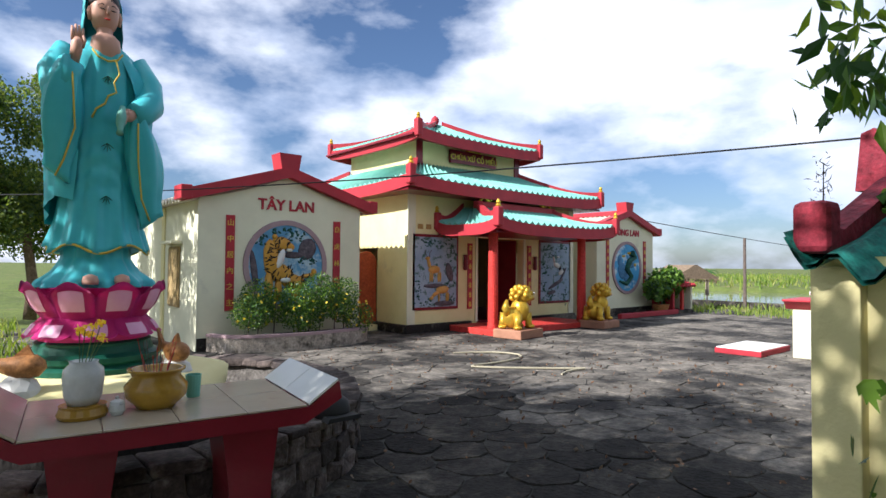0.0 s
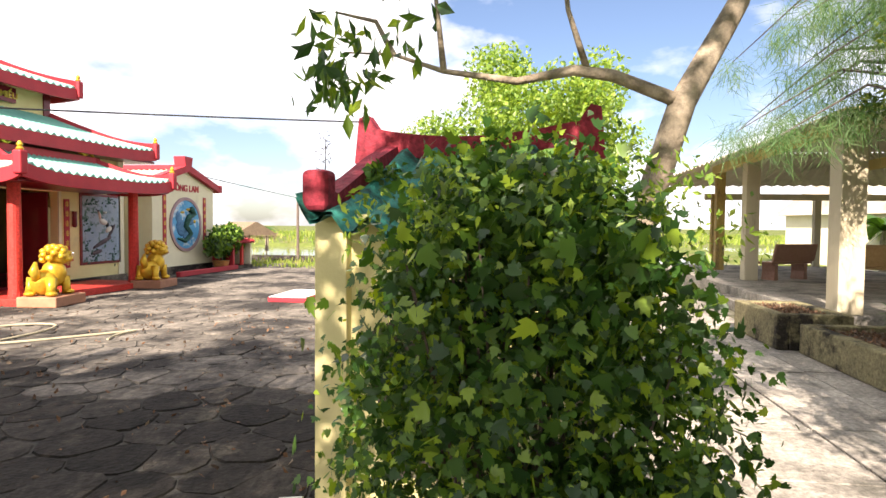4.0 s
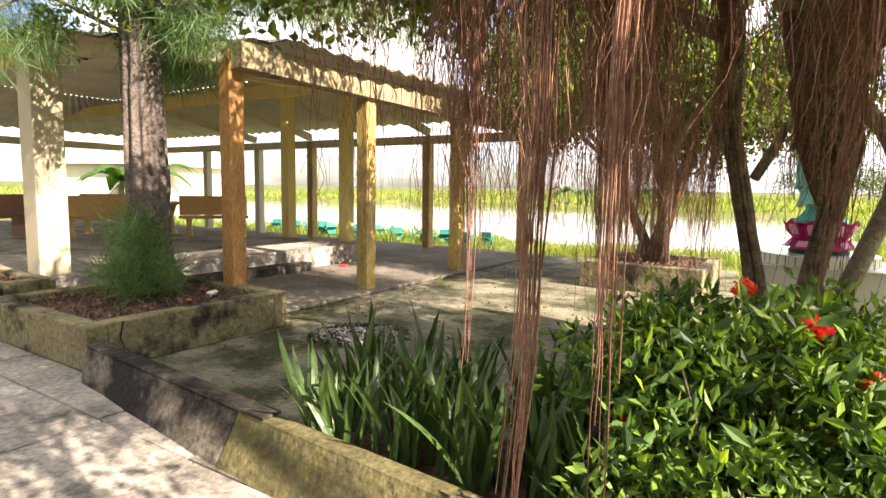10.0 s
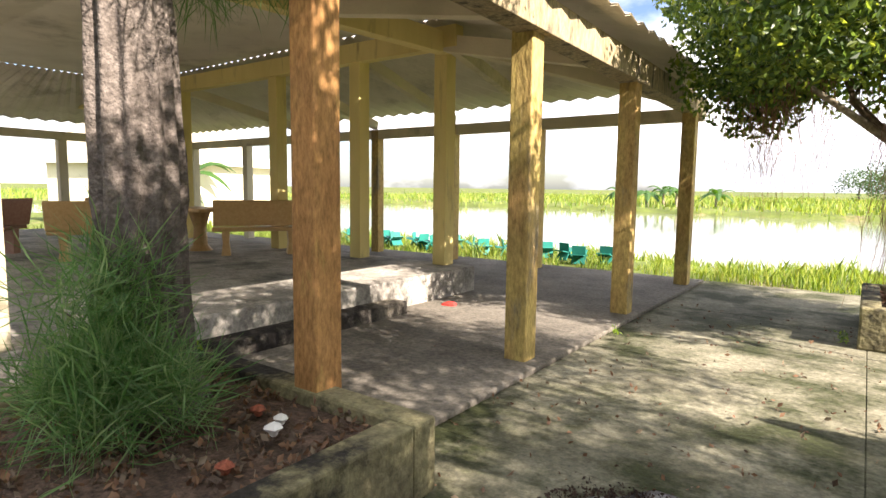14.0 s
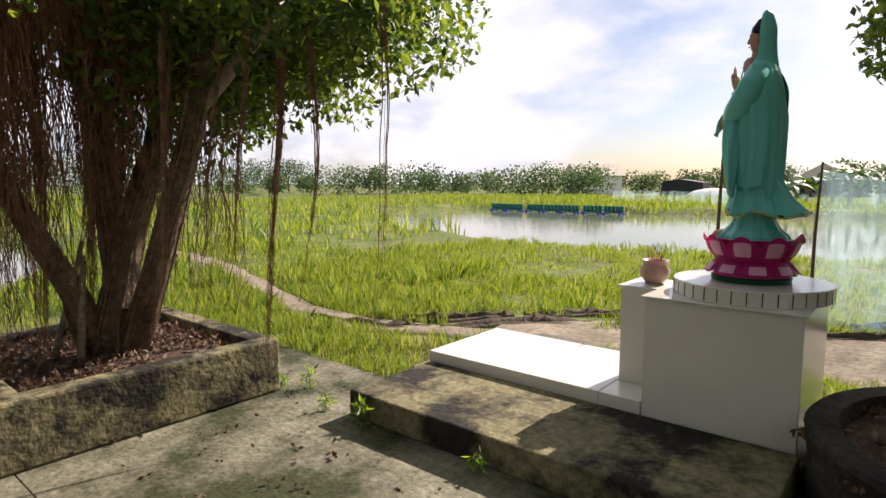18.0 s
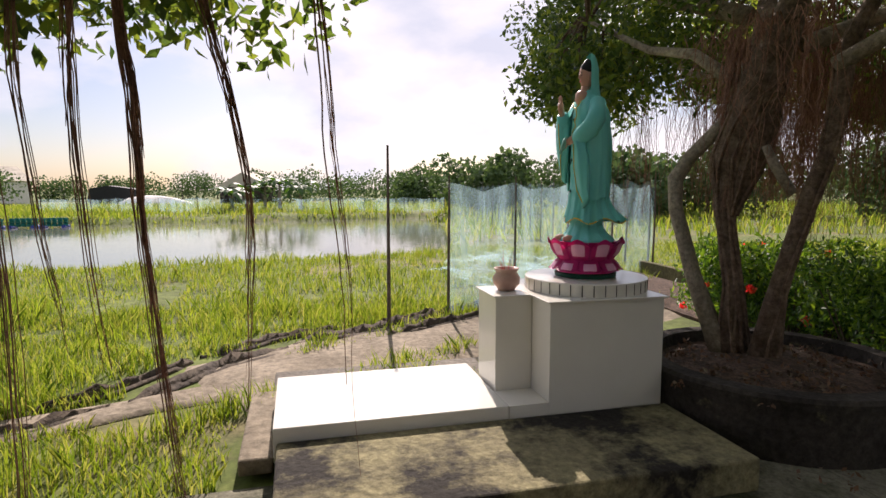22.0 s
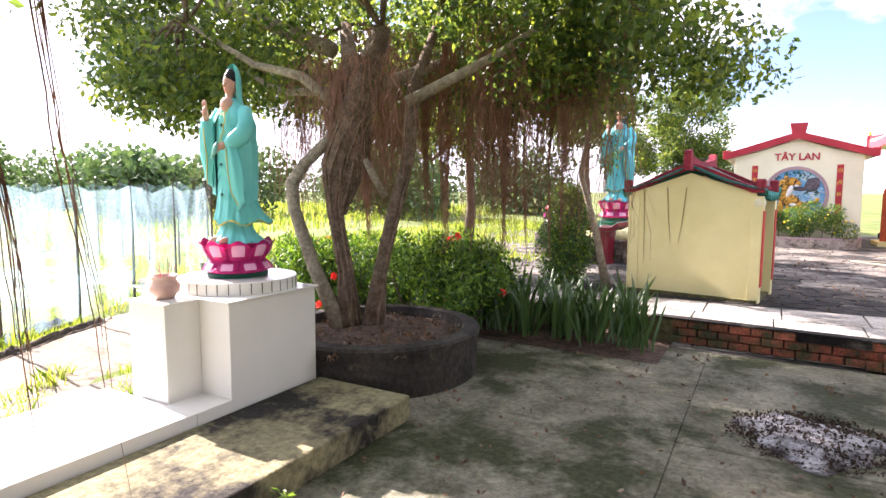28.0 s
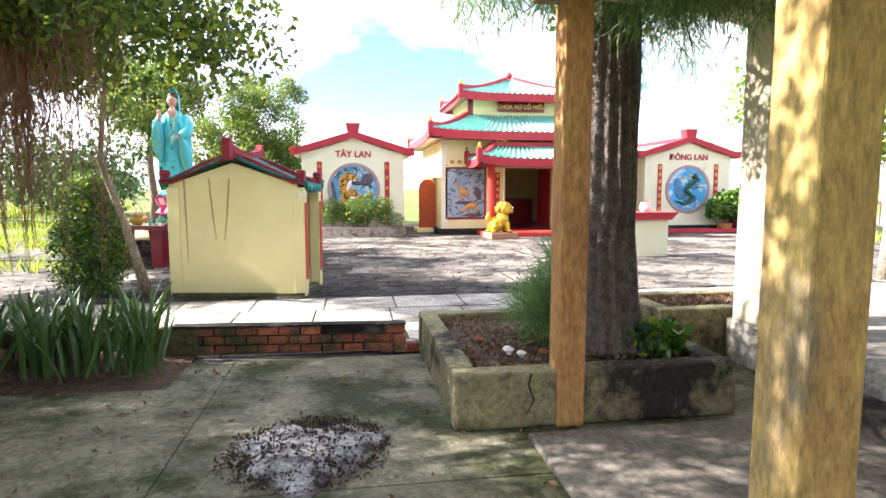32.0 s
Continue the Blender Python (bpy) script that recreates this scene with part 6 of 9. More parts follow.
# ---- guardian lions ----
def lion(x, y, flip, label):
    t = thing("guardian_lion", pose(x, y, 0, 0, 0, 8 * flip), label, "lion statue", "guardian lions")
    part("base", box(-0.46, 0.46, -0.38, 0.38, 0.0, 0.20, 0.02), surface("terracotta_base", (0.40, 0.20, 0.12), None, 4, 0.7, 0.2) if "terracotta_base" not in bpy.data.materials else bpy.data.materials["terracotta_base"], t)
    bm = bmesh.new()

    def ball(p, r, sc=(1, 1, 1)):
        q = bmesh.ops.create_icosphere(bm, subdivisions=3, radius=r)
        for v in q["verts"]:
            d = 1 + 0.08 * noise.noise(v.co * 22 + Vector(p) * 3)
            v.co = Vector((v.co.x * sc[0] * d, v.co.y * sc[1] * d, v.co.z * sc[2] * d)) + Vector(p)
    f = flip
    ball((-0.14 * f, 0.06, 0.45), 0.25, (1.1, 0.9, 1.0))
    ball((0.06 * f, 0.0, 0.62), 0.23, (0.95, 0.95, 1.2))
    ball((0.14 * f, -0.05, 0.95), 0.20, (1, 1, 0.95))
    ball((0.26 * f, -0.12, 0.90), 0.11, (1.1, 1, 0.8))
    for k in range(26):
        a, b = k * 2.4, -0.4 + 1.7 * (k / 26)
        ball((0.10 * f + 0.23 * math.cos(a) * math.cos(b), -0.0 + 0.22 * math.sin(a) * math.cos(b), 0.95 + 0.20 * math.sin(b)), 0.065)
    for sx, sy in ((0.16, -0.14), (0.16, 0.12), (-0.26, -0.16), (-0.26, 0.2)):
        add_tube(bm, [(sx * f, sy, 0.55), (sx * f * 1.15, sy * 1.1, 0.36), (sx * f * 1.2, sy * 1.15, 0.22)], [0.10, 0.075, 0.09], 12)
        ball((sx * f * 1.3, sy * 1.15 - 0.03, 0.25), 0.085, (1.2, 1.2, 0.6))
    add_tube(bm, [(-0.34 * f, 0.05, 0.5), (-0.44 * f, 0.05, 0.68), (-0.38 * f, 0.05, 0.86)], [0.07, 0.09, 0.03], 10)
    part("body", bm, GOLD, t, smooth=True)
    part("mouth", lathe([(0.01, 0.83), (0.06, 0.85), (0.06, 0.88), (0.01, 0.89)], 12, 0.33 * f, -0.15), BRIGHT_RED, t)
    for s in (-1, 1):
        part("eye", lathe([(0.008, 0.975), (0.024, 0.99), (0.024, 1.01), (0.008, 1.025)], 10, 0.29 * f + 0.04 * s, -0.17 - 0.03 * s * f), WHITEWASH, t)


lion(10.58, 8.45, 1, "golden guardian lion statue on a low brick-red base")
lion(14.0, 8.62, 1, "golden guardian lion statue on a low brick-red base")


# ---- court things ----
sl = thing("floor_slab", pose(12.55, 4.15, 0), "white-topped slab with red painted edge", "slab")
part("edge", box(-0.72, 0.72, -0.42, 0.42, 0, 0.10, 0.01), RED, sl)
part("top", box(-0.70, 0.70, -0.40, 0.40, 0.102, 0.115), WHITEWASH, sl)
tbl = thing("offering_table", pose(12.75, 3.1, 0, 0, 0, 4), "white masonry offering table with red flared top", "altar table")
part("pedestal", box(-0.45, 0.45, -0.3, 0.3, 0, 0.88, 0.02), CREAM, tbl)
part("cornice", prism([(-0.46, 0.882), (0.46, 0.882), (0.62, 1.02), (-0.62, 1.02)], -0.4, 0.4), RED, tbl)
part("top", box(-0.64, 0.64, -0.42, 0.42, 1.022, 1.06, 0.008), RED, tbl)
incense_pot(pose(12.75, 3.1, 1.061), 0.8, WHITEWASH, "white incense burner on the offering table")
spirit = thing("spirit_house", pose(20.6, 10.0, 0, 0, 0, -6), "little red and white ground altar with tiled roof", "spirit house")
part("floor", box(-0.62, 0.62, -0.45, 0.45, 0, 0.12, 0.01), CURB, spirit)
for sx in (-0.58, 0.50):
    part("wall", box(sx, sx + 0.1, -0.42, 0.44, 0.122, 1.0, 0.01), RED if sx < 0 else CREAM, spirit)
part("back", box(-0.478, 0.498, 0.36, 0.44, 0.122, 0.998), MURAL_RIM, spirit)
part("post", box(0.0, 0.1, -0.40, -0.30, 0.122, 0.99), BRIGHT_RED, spirit)
part("roof", prism([(-0.66, 1.0), (0.66, 1.0), (0.6, 1.08), (-0.6, 1.08)], -0.5, 0.5), RED, spirit)
tiled_slope("roof_slope", (-0.62, -0.55, 1.02), (0.62, -0.55, 1.02), (-0.62, 0.4, 1.34), (0.62, 0.4, 1.34), RED, spirit, 0.0, 0.12)
part("jar", lathe([(0.05, 0.125), (0.08, 0.2), (0.07, 0.3), (0.03, 0.34)], 12, 0.28, -0.2), BLUE_PLASTIC, spirit)
part("dish", lathe([(0.05, 1.36), (0.16, 1.44), (0.17, 1.5), (0.05, 1.46)], 16, 0.0, 0.3), WHITEWASH, spirit)
# hose lying on the court
hp = [(7.7 + 0.9 * math.sin(i * 0.42) * (1 - 0.02 * i), 7.2 - i * 0.11 + 0.25 * math.cos(i * 0.55), 0.022) for i in range(24)]
tagged(part("garden_hose", tube(hp, 0.016, 6), HOSE), "pale hose curled loosely on the paving", "hose")

# overhead cable
def cable(a, b, sag, r, label):
    a, b = Vector(a), Vector(b)
    pts = [a.lerp(b, i / 24) - Vector((0, 0, sag * 4 * (i / 24) * (1 - i / 24))) for i in range(25)]
    tagged(part("cable", tube(pts, r, 5), CABLE), label, "cable")


cable((-0.02, 10.69, 2.56), (4.26, 0.32, 2.30), 0.13, 0.0055, "sagging black overhead cable across the court")
cable((19.5, 11.0, 3.4), (60, 8.0, 2.2), 0.3, 0.015, "sagging black cable to a far pole")


# ---- small roadside shrine ----
SH = pose(4.15, -0.385, 0, 0, 0, -9)
MAROON_ROOF = surface("weathered_maroon_cement", (0.30, 0.03, 0.045), (0.20, 0.022, 0.035), 4, 0.7, 0.4, 30, stain=(0.42, 0.20, 0.20), stain_scale=3, stain_at=(0.62, 0.8))
shrine = thing("shrine", SH, "small pale-yellow shrine with aged green tiled roof", "shrine")
hw, hl = 0.95, 0.575
gable = [(-hw, 0), (hw, 0), (hw, 1.66), (0, 1.98), (-hw, 1.66)]
part("gable_wall", prism(gable, -hl, -hl + 0.1), YELLOW, shrine)
part("gable_wall", prism(gable, hl - 0.1, hl), YELLOW, shrine)
part("back_wall", box(-hw + 0.03, -hw + 0.12, -hl + 0.102, hl - 0.102, 0, 1.66), YELLOW, shrine, "yellow wall with fallen patch of plaster")
for y in (-hl - 0.02, hl - 0.16):
    part("pilaster", box(-hw - 0.03, -hw + 0.15, y, y + 0.18, 0, 1.62, 0.006), YELLOW, shrine)
    part("pillar", box(hw - 0.06, hw + 0.1, y, y + 0.18, 0, 1.62, 0.006), YELLOW, shrine)
    part("couplet", box(hw + 0.102, hw + 0.115, y + 0.02, y + 0.16, 0.25, 1.40, 0.003), BRIGHT_RED, shrine, "red couplet strip")
bm = bmesh.new()
bm.faces.new([bm.verts.new((-hw + 0.027, (0.30 * math.cos(a) * (1 + 0.2 * math.sin(3 * a))), 0.78 + 0.5 * math.sin(a) * (1 + 0.15 * math.sin(5 * a)))) for a in [i * 2 * math.pi / 28 for i in range(28)]])
bmesh.ops.solidify(bm, geom=bm.faces[:], thickness=0.006)
part("bare_patch", bm, CURB, shrine, "bare grey render where plaster fell")
part("floor", box(-hw + 0.13, hw - 0.07, -hl + 0.11, hl - 0.11, 0, 0.3), CREAM, shrine)
part("footing", box(-hw - 0.02, hw + 0.08, -hl - 0.03, hl + 0.03, -0.02, 0.05, 0.01), MOSSY, shrine)
bm = bmesh.new()
for x, tilt in ((-0.35, 0.04), (-0.05, -0.05), (-0.72, 0.01)):
    add_tube(bm, [(x, -hl - 0.004, 1.75), (x + tilt, -hl - 0.004, 1.2), (x + 2 * tilt, -hl - 0.004, 0.5 if x < -0.5 else 0.85)], [0.012, 0.01, 0.003], 4)
part("damp_streaks", bm, surface("damp_streak", (0.42, 0.35, 0.16), None, 4, 0.9, 0), shrine)
for s in (-1, 1):
    n = 8 * 4
    verts, faces = [], []
    for v in range(5):
        g = v / 4
        for i in range(n + 1):
            f = i / n
            y = -hl - 0.06 + f * (2 * hl + 0.12)
            x = s * ((hw + 0.15) * (1 - g) + 0.04 * g)
            z = 1.60 + 0.48 * g ** 1.3 + 0.045 * math.sin(i * math.pi / 2.6) + 0.12 * abs(2 * f - 1) ** 4 * (1 - g)
            verts.append((x, y, z))
    for v in range(4):
        for i in range(n):
            a = v * (n + 1) + i
            faces.append((a, a + 1, a + n + 2, a + n + 1))
    top = len(verts)
    verts += [(x, y, z - 0.02) for x, y, z in verts]
    faces += [tuple(reversed([k + top for k in f])) for f in faces]
    raw("roof_tiles", verts, faces, TILE_AGED, shrine, smooth=True)
    for y in (-hl + 0.02, hl - 0.02):
        sg = 1 if y > 0 else -1
        pts = [Vector((s * x, y, z)) for x, z in ((0.05, 2.08), (0.35, 1.97), (0.65, 1.83), (0.9, 1.72), (1.0, 1.73))]
        ribbon("verge", pts, 0.11, 0.10, MAROON_ROOF, shrine)
        part("verge_end", box(min(s * 0.94, s * 1.07), max(s * 0.94, s * 1.07), y - 0.07, y + 0.07, 1.67, 1.88, 0.03), MAROON_ROOF, shrine)
ridge = [Vector((0, -hl - 0.08 + i * (2 * hl + 0.16) / 12, 2.10 + 0.07 * abs(i / 6 - 1) ** 2)) for i in range(13)]
ribbon("ridge", ridge, 0.12, 0.15, MAROON_ROOF, shrine)
for y in (-hl - 0.14, hl + 0.14):
    sg = 1 if y > 0 else -1
    bm = bmesh.new()
    add_prism(bm, [(-0.22, 2.02), (0.10, 2.02), (0.07, 2.32), (0.01, 2.34)], -0.055, 0.055, Matrix.Translation((0, y, 0)) @ Matrix.Rotation(math.pi / 2 * sg, 4, "Z"))
    part("ridge_horn", bm, MAROON_ROOF, shrine)
lb = thing("lantern", SH @ pose(0.98, -0.52, 1.42), "round faded paper lantern under the eave", "lantern")
part("globe", lathe([(0.02, 0), (0.08, 0.04), (0.10, 0.10), (0.08, 0.16), (0.02, 0.20)], 16), CREAM, lb, smooth=True)
part("hook", tube([(0, 0, 0.19), (0, 0, 0.26)], 0.006, 5), TIMBER, lb)
# weeds on the tiles
wd = thing("weeds", SH @ pose(-0.55, 0.45, 1.86), "small green weeds rooted in the tiles", "weeds")
leaf_mesh("leaves", [(0, 0, 0.05), (0.05, -0.08, 0.04)], [0.06, 0.05], 90, 0.045, IXORA_LEAF, wd)
wd2 = thing("weeds", SH @ pose(-0.9, 0.58, 1.75), "dry feathery weed rooted on the eave", "weeds")
part("stem", tube([(0, 0, 0), (0.01, 0, 0.3)], [0.004, 0.002], 4), TIMBER, wd2)
leaf_mesh("leaves", [(0, 0, 0.10 + 0.05 * k) for k in range(5)], [0.05] * 5, 70, 0.04, TIMBER, wd2, aspect=0.06)
# rubble at its foot
for x, y, s, mt, lb2 in ((3.1, 0.75, 0.13, BRICK, "broken red brick on the paving"), (2.95, 0.62, 0.10, BRICK, "broken red brick on the paving"), (3.25, 0.5, 0.14, WHITEWASH, "lump of broken white plaster")):
    bm = box(-s, s, -s * 0.5, s * 0.5, 0, s * 0.9, 0.01, pose(x, y, 0.0, 0, 0, 60 * x))
    for v in bm.verts:
        v.co += Vector((noise.noise(v.co * 11), noise.noise(v.co * 13), 0)) * 0.03
    tagged(part("rubble", bm, mt), lb2, "rubble")


# ---- fountain statue ----
GX, GY = 1.58, 5.12
GROWN = Matrix.Scale(1.1, 4)
basin = thing("basin", pose(GX, GY, 0), "round pool edged with a low rubble-stone wall", "basin")
bm = lathe([(1.95, 0.0), (1.95, 0.08)], 40)
part("pool_floor", bm, CURB, basin)
part("mortar", lathe([(1.94, 0.0), (1.94, 0.47), (2.15, 0.47), (2.17, 0.0)], 64), BASIN_MORTAR, basin)
rb = random.Random(3)
for c in range(4):
    turn = rb.uniform(0, 0.3)
    end = turn + 2 * math.pi
    while turn < end - 0.06:
        cap = c == 3
        wide = min(rb.uniform(0.16, 0.34) if cap else rb.uniform(0.11, 0.27), (end - turn) * 2.15)
        zc = 0.485 if cap else 0.075 + c * 0.155 + rb.uniform(-0.025, 0.025)
        high = 0.035 if cap else rb.uniform(0.065, 0.088)
        m = Matrix.Rotation(turn + wide / 4.3, 4, "Z") @ Matrix.Translation((2.05 if cap else 2.12, 0, zc)) @ Matrix.Rotation(radians(rb.uniform(-5, 5) if cap else rb.uniform(-16, 16)), 4, "X")
        bm = box(-0.17 if cap else -0.07, 0.16 if cap else 0.07, -wide / 2 + 0.008, wide / 2 - 0.008, -high, high, 0.022, m)
        for v in bm.verts:
            v.co += Vector((noise.noise(v.co * 7), noise.noise(v.co * 7 + Vector((3, 1, 2))), 0.8 * noise.noise(v.co * 6 + Vector((1, 5, 2))))) * 0.045
        part("stone", bm, RUBBLE, basin)
        turn += wide / 2.15
pl = thing("statue_plinth", pose(GX, GY, -0.19) @ GROWN, "rough yellow plinth with dark green moulded rings", "plinth")
part("plinth_foot", lathe([(0.93, 0.08), (0.95, 0.5), (0.9, 0.56)], 28), CURB, pl)
bm = lathe([(0.93, 0.561), (0.96, 0.68), (0.93, 0.80), (0.80, 0.845), (0.40, 0.85)], 28, wave=lambda a, k: 1 + 0.05 * math.sin(5 * a + k))
part("plinth", bm, YELLOW, pl, smooth=True)
part("moulding", lathe([(0.47, 0.84), (0.47, 0.885), (0.43, 0.91), (0.45, 0.93), (0.45, 0.965), (0.40, 0.99), (0.38, 1.05)], 40), GREEN_PAINT, pl)
lotus(pose(GX, GY, 0.976), 0.99, "large pink lotus throne with two rows of petals")
statue(pose(GX, GY, 1.41, 0, 0, 2), 2.60, ROBE, "tall turquoise robed goddess statue holding a vase", 0.78, 0.86, 1.16)


def fish(x, y, z, rz, s):
    t = thing("fish_ornament", pose(x, y, z, 0, 0, rz), "brown painted carp ornament on a rock", "ornament", "carp ornaments")
    bm = bmesh.new()
    add_tube(bm, [(-0.22 * s, 0, 0.20 * s), (-0.12 * s, 0, 0.16 * s), (0.0, 0, 0.14 * s), (0.12 * s, 0, 0.15 * s), (0.17 * s, 0, 0.16 * s)], [0.02 * s, 0.06 * s, 0.10 * s, 0.09 * s, 0.04 * s], 12)
    part("body", bm, TERRACOTTA, t, smooth=True)
    part("tail", prism([(-0.20 * s, 0.18 * s), (-0.36 * s, 0.34 * s), (-0.31 * s, 0.2 * s), (-0.36 * s, 0.10 * s)], -0.012, 0.012), TERRACOTTA, t)
    part("fin", prism([(-0.06 * s, 0.22 * s), (0.05 * s, 0.32 * s), (0.10 * s, 0.22 * s)], -0.01, 0.01), TERRACOTTA, t)
    bm = bmesh.new()
    bmesh.ops.create_icosphere(bm, subdivisions=2, radius=0.14 * s)
    for v in bm.verts:
        v.co = Vector((v.co.x * 1.1, v.co.y, v.co.z * 0.9 - 0.03)) * (1 + 0.3 * noise.noise(v.co * 9))
    part("rock", bm, WHITEWASH, t)


fish(1.02, 4.42, 0.775, -25, 0.85)
fish(2.05, 4.55, 0.775, -80, 0.85)

# altar table before the pool
alt = thing("altar_table", pose(1.51, 2.79, 0, 0, 0, -8), "tiled altar table with upturned maroon ends", "altar table")
part("slab", prism([(-0.60, 0.785), (0.60, 0.785), (0.80, 0.895), (0.785, 0.985), (0.62, 0.868), (-0.62, 0.868), (-0.785, 0.985), (-0.80, 0.895)], -0.41, 0.41), MAROON, alt)
for k in range(4):
    part("tile", box(-0.615 + k * 0.3075, -0.615 + k * 0.3075 + 0.304, -0.405, -0.002, 0.870, 0.880, 0.002), BEIGE_TILE, alt)
    part("tile", box(-0.615 + k * 0.3075, -0.615 + k * 0.3075 + 0.304, 0.002, 0.405, 0.870, 0.880, 0.002), BEIGE_TILE, alt)
for s in (-1, 1):
    for y0, y1 in ((-0.405, -0.002), (0.002, 0.405)):
        part("end_tile", prism([(s * 0.622, 0.876), (s * 0.783, 0.990), (s * 0.778, 1.0), (s * 0.616, 0.887)], y0, y1), WHITE_TILE if s > 0 else BEIGE_TILE, alt)
    part("leg", prism([(s * 0.38 - 0.13, 0), (s * 0.38 + 0.13, 0), (s * 0.38 + 0.10, 0.12), (s * 0.38 + 0.11, 0.45), (s * 0.38 + 0.15, 0.768), (s * 0.38 - 0.15, 0.768), (s * 0.38 - 0.11, 0.45), (s * 0.38 - 0.10, 0.12)], -0.2, 0.2), MAROON, alt)
T14 = pose(1.51, 2.79, 0.881, 0, 0, -8)
vz = thing("vase", T14 @ pose(-0.38, -0.09, 0.0) @ Matrix.Scale(0.84, 4), "white crackled porcelain vase on a gilt stand", "vase")
part("stand", lathe([(0.12, 0), (0.13, 0.02), (0.115, 0.055), (0.12, 0.07), (0.02, 0.071)], 24), POT_GLAZE, vz)
part("body", lathe([(0.075, 0.072), (0.095, 0.12), (0.105, 0.22), (0.10, 0.27), (0.07, 0.30), (0.075, 0.315), (0.06, 0.31), (0.02, 0.28)], 28), PORCELAIN, vz, smooth=True)
bm = bmesh.new()
for k in range(9):
    a = k * 0.7
    add_tube(bm, [(0.02 * math.cos(a), 0.02 * math.sin(a), 0.28), (0.06 * math.cos(a) + 0.03, 0.06 * math.sin(a), 0.42 + 0.012 * k)], 0.003, 4)
part("flower_stem", bm, SWORD_LEAF, vz)
leaf_mesh("flowers", [(0.06 * math.cos(k * 0.7) + 0.03, 0.06 * math.sin(k * 0.7), 0.43 + 0.012 * k) for k in range(9)], [0.014] * 9, 160, 0.02, YELLOW_PETAL, vz, aspect=0.6)
incense_pot(T14 @ pose(-0.06, -0.04, 0.0) @ Matrix.Diagonal((1.05, 1.05, 0.86, 1)), 0.86, POT_GLAZE, "ochre glazed incense pot with burnt sticks")
cup = thing("cup", T14 @ pose(-0.24, -0.13, 0.0), "small white lidded cup", "cup")
part("bowl", lathe([(0.025, 0), (0.035, 0.02), (0.033, 0.05), (0.03, 0.052)], 16), PORCELAIN, cup)
part("lid", lathe([(0.034, 0.053), (0.03, 0.065), (0.008, 0.075), (0.01, 0.085), (0.004, 0.09)], 16), PORCELAIN, cup)
gc = thing("candle_cup", T14 @ pose(0.14, 0.1, 0.0), "pale green plastic cup", "cup")
part("cup", lathe([(0.035, 0), (0.042, 0.12), (0.038, 0.12), (0.032, 0.01)], 16), TILE_GREEN, gc)
hm = thing("helmet", pose(2.78, 3.30, 0.51), "dark helmet resting on the stone wall", "helmet")
part("shell", lathe([(0.13, 0.0), (0.135, 0.05), (0.12, 0.11), (0.07, 0.15), (0.01, 0.165)], 24), CABLE, hm, smooth=True)
part("visor", prism([(-0.14, 0.0), (0.14, 0.0), (0.12, 0.03), (-0.12, 0.03)], -0.19, -0.10), CABLE, hm)
# second small lotus stand seen beyond
st2 = thing("incense_stand", pose(-0.9, 7.2, 0), "small pink lotus incense stand on a white post", "incense stand")
part("post", box(-0.25, 0.25, -0.25, 0.25, 0, 0.75, 0.02), WHITEWASH, st2)
part("bowl", lathe([(0.2, 0.75), (0.3, 0.85), (0.34, 1.0), (0.3, 1.02)], 20), PINK, st2)
part("pot", lathe([(0.2, 1.02), (0.28, 1.15), (0.22, 1.25)], 20), BRIGHT_RED, st2)


# ---- trees and plants ----
def clump_crown(cx, cy, cz, rx, ry, rz, n, r, seed, hollow=0.45):
    g = np.random.default_rng(seed)
    d = g.normal(size=(n, 3))
    d /= np.linalg.norm(d, axis=1)[:, None]
    s = hollow + (1 - hollow) * g.random(n)
    c = np.array([cx, cy, cz]) + d * s[:, None] * np.array([rx, ry, rz])
    return c, r * (0.7 + 0.6 * g.random(n))


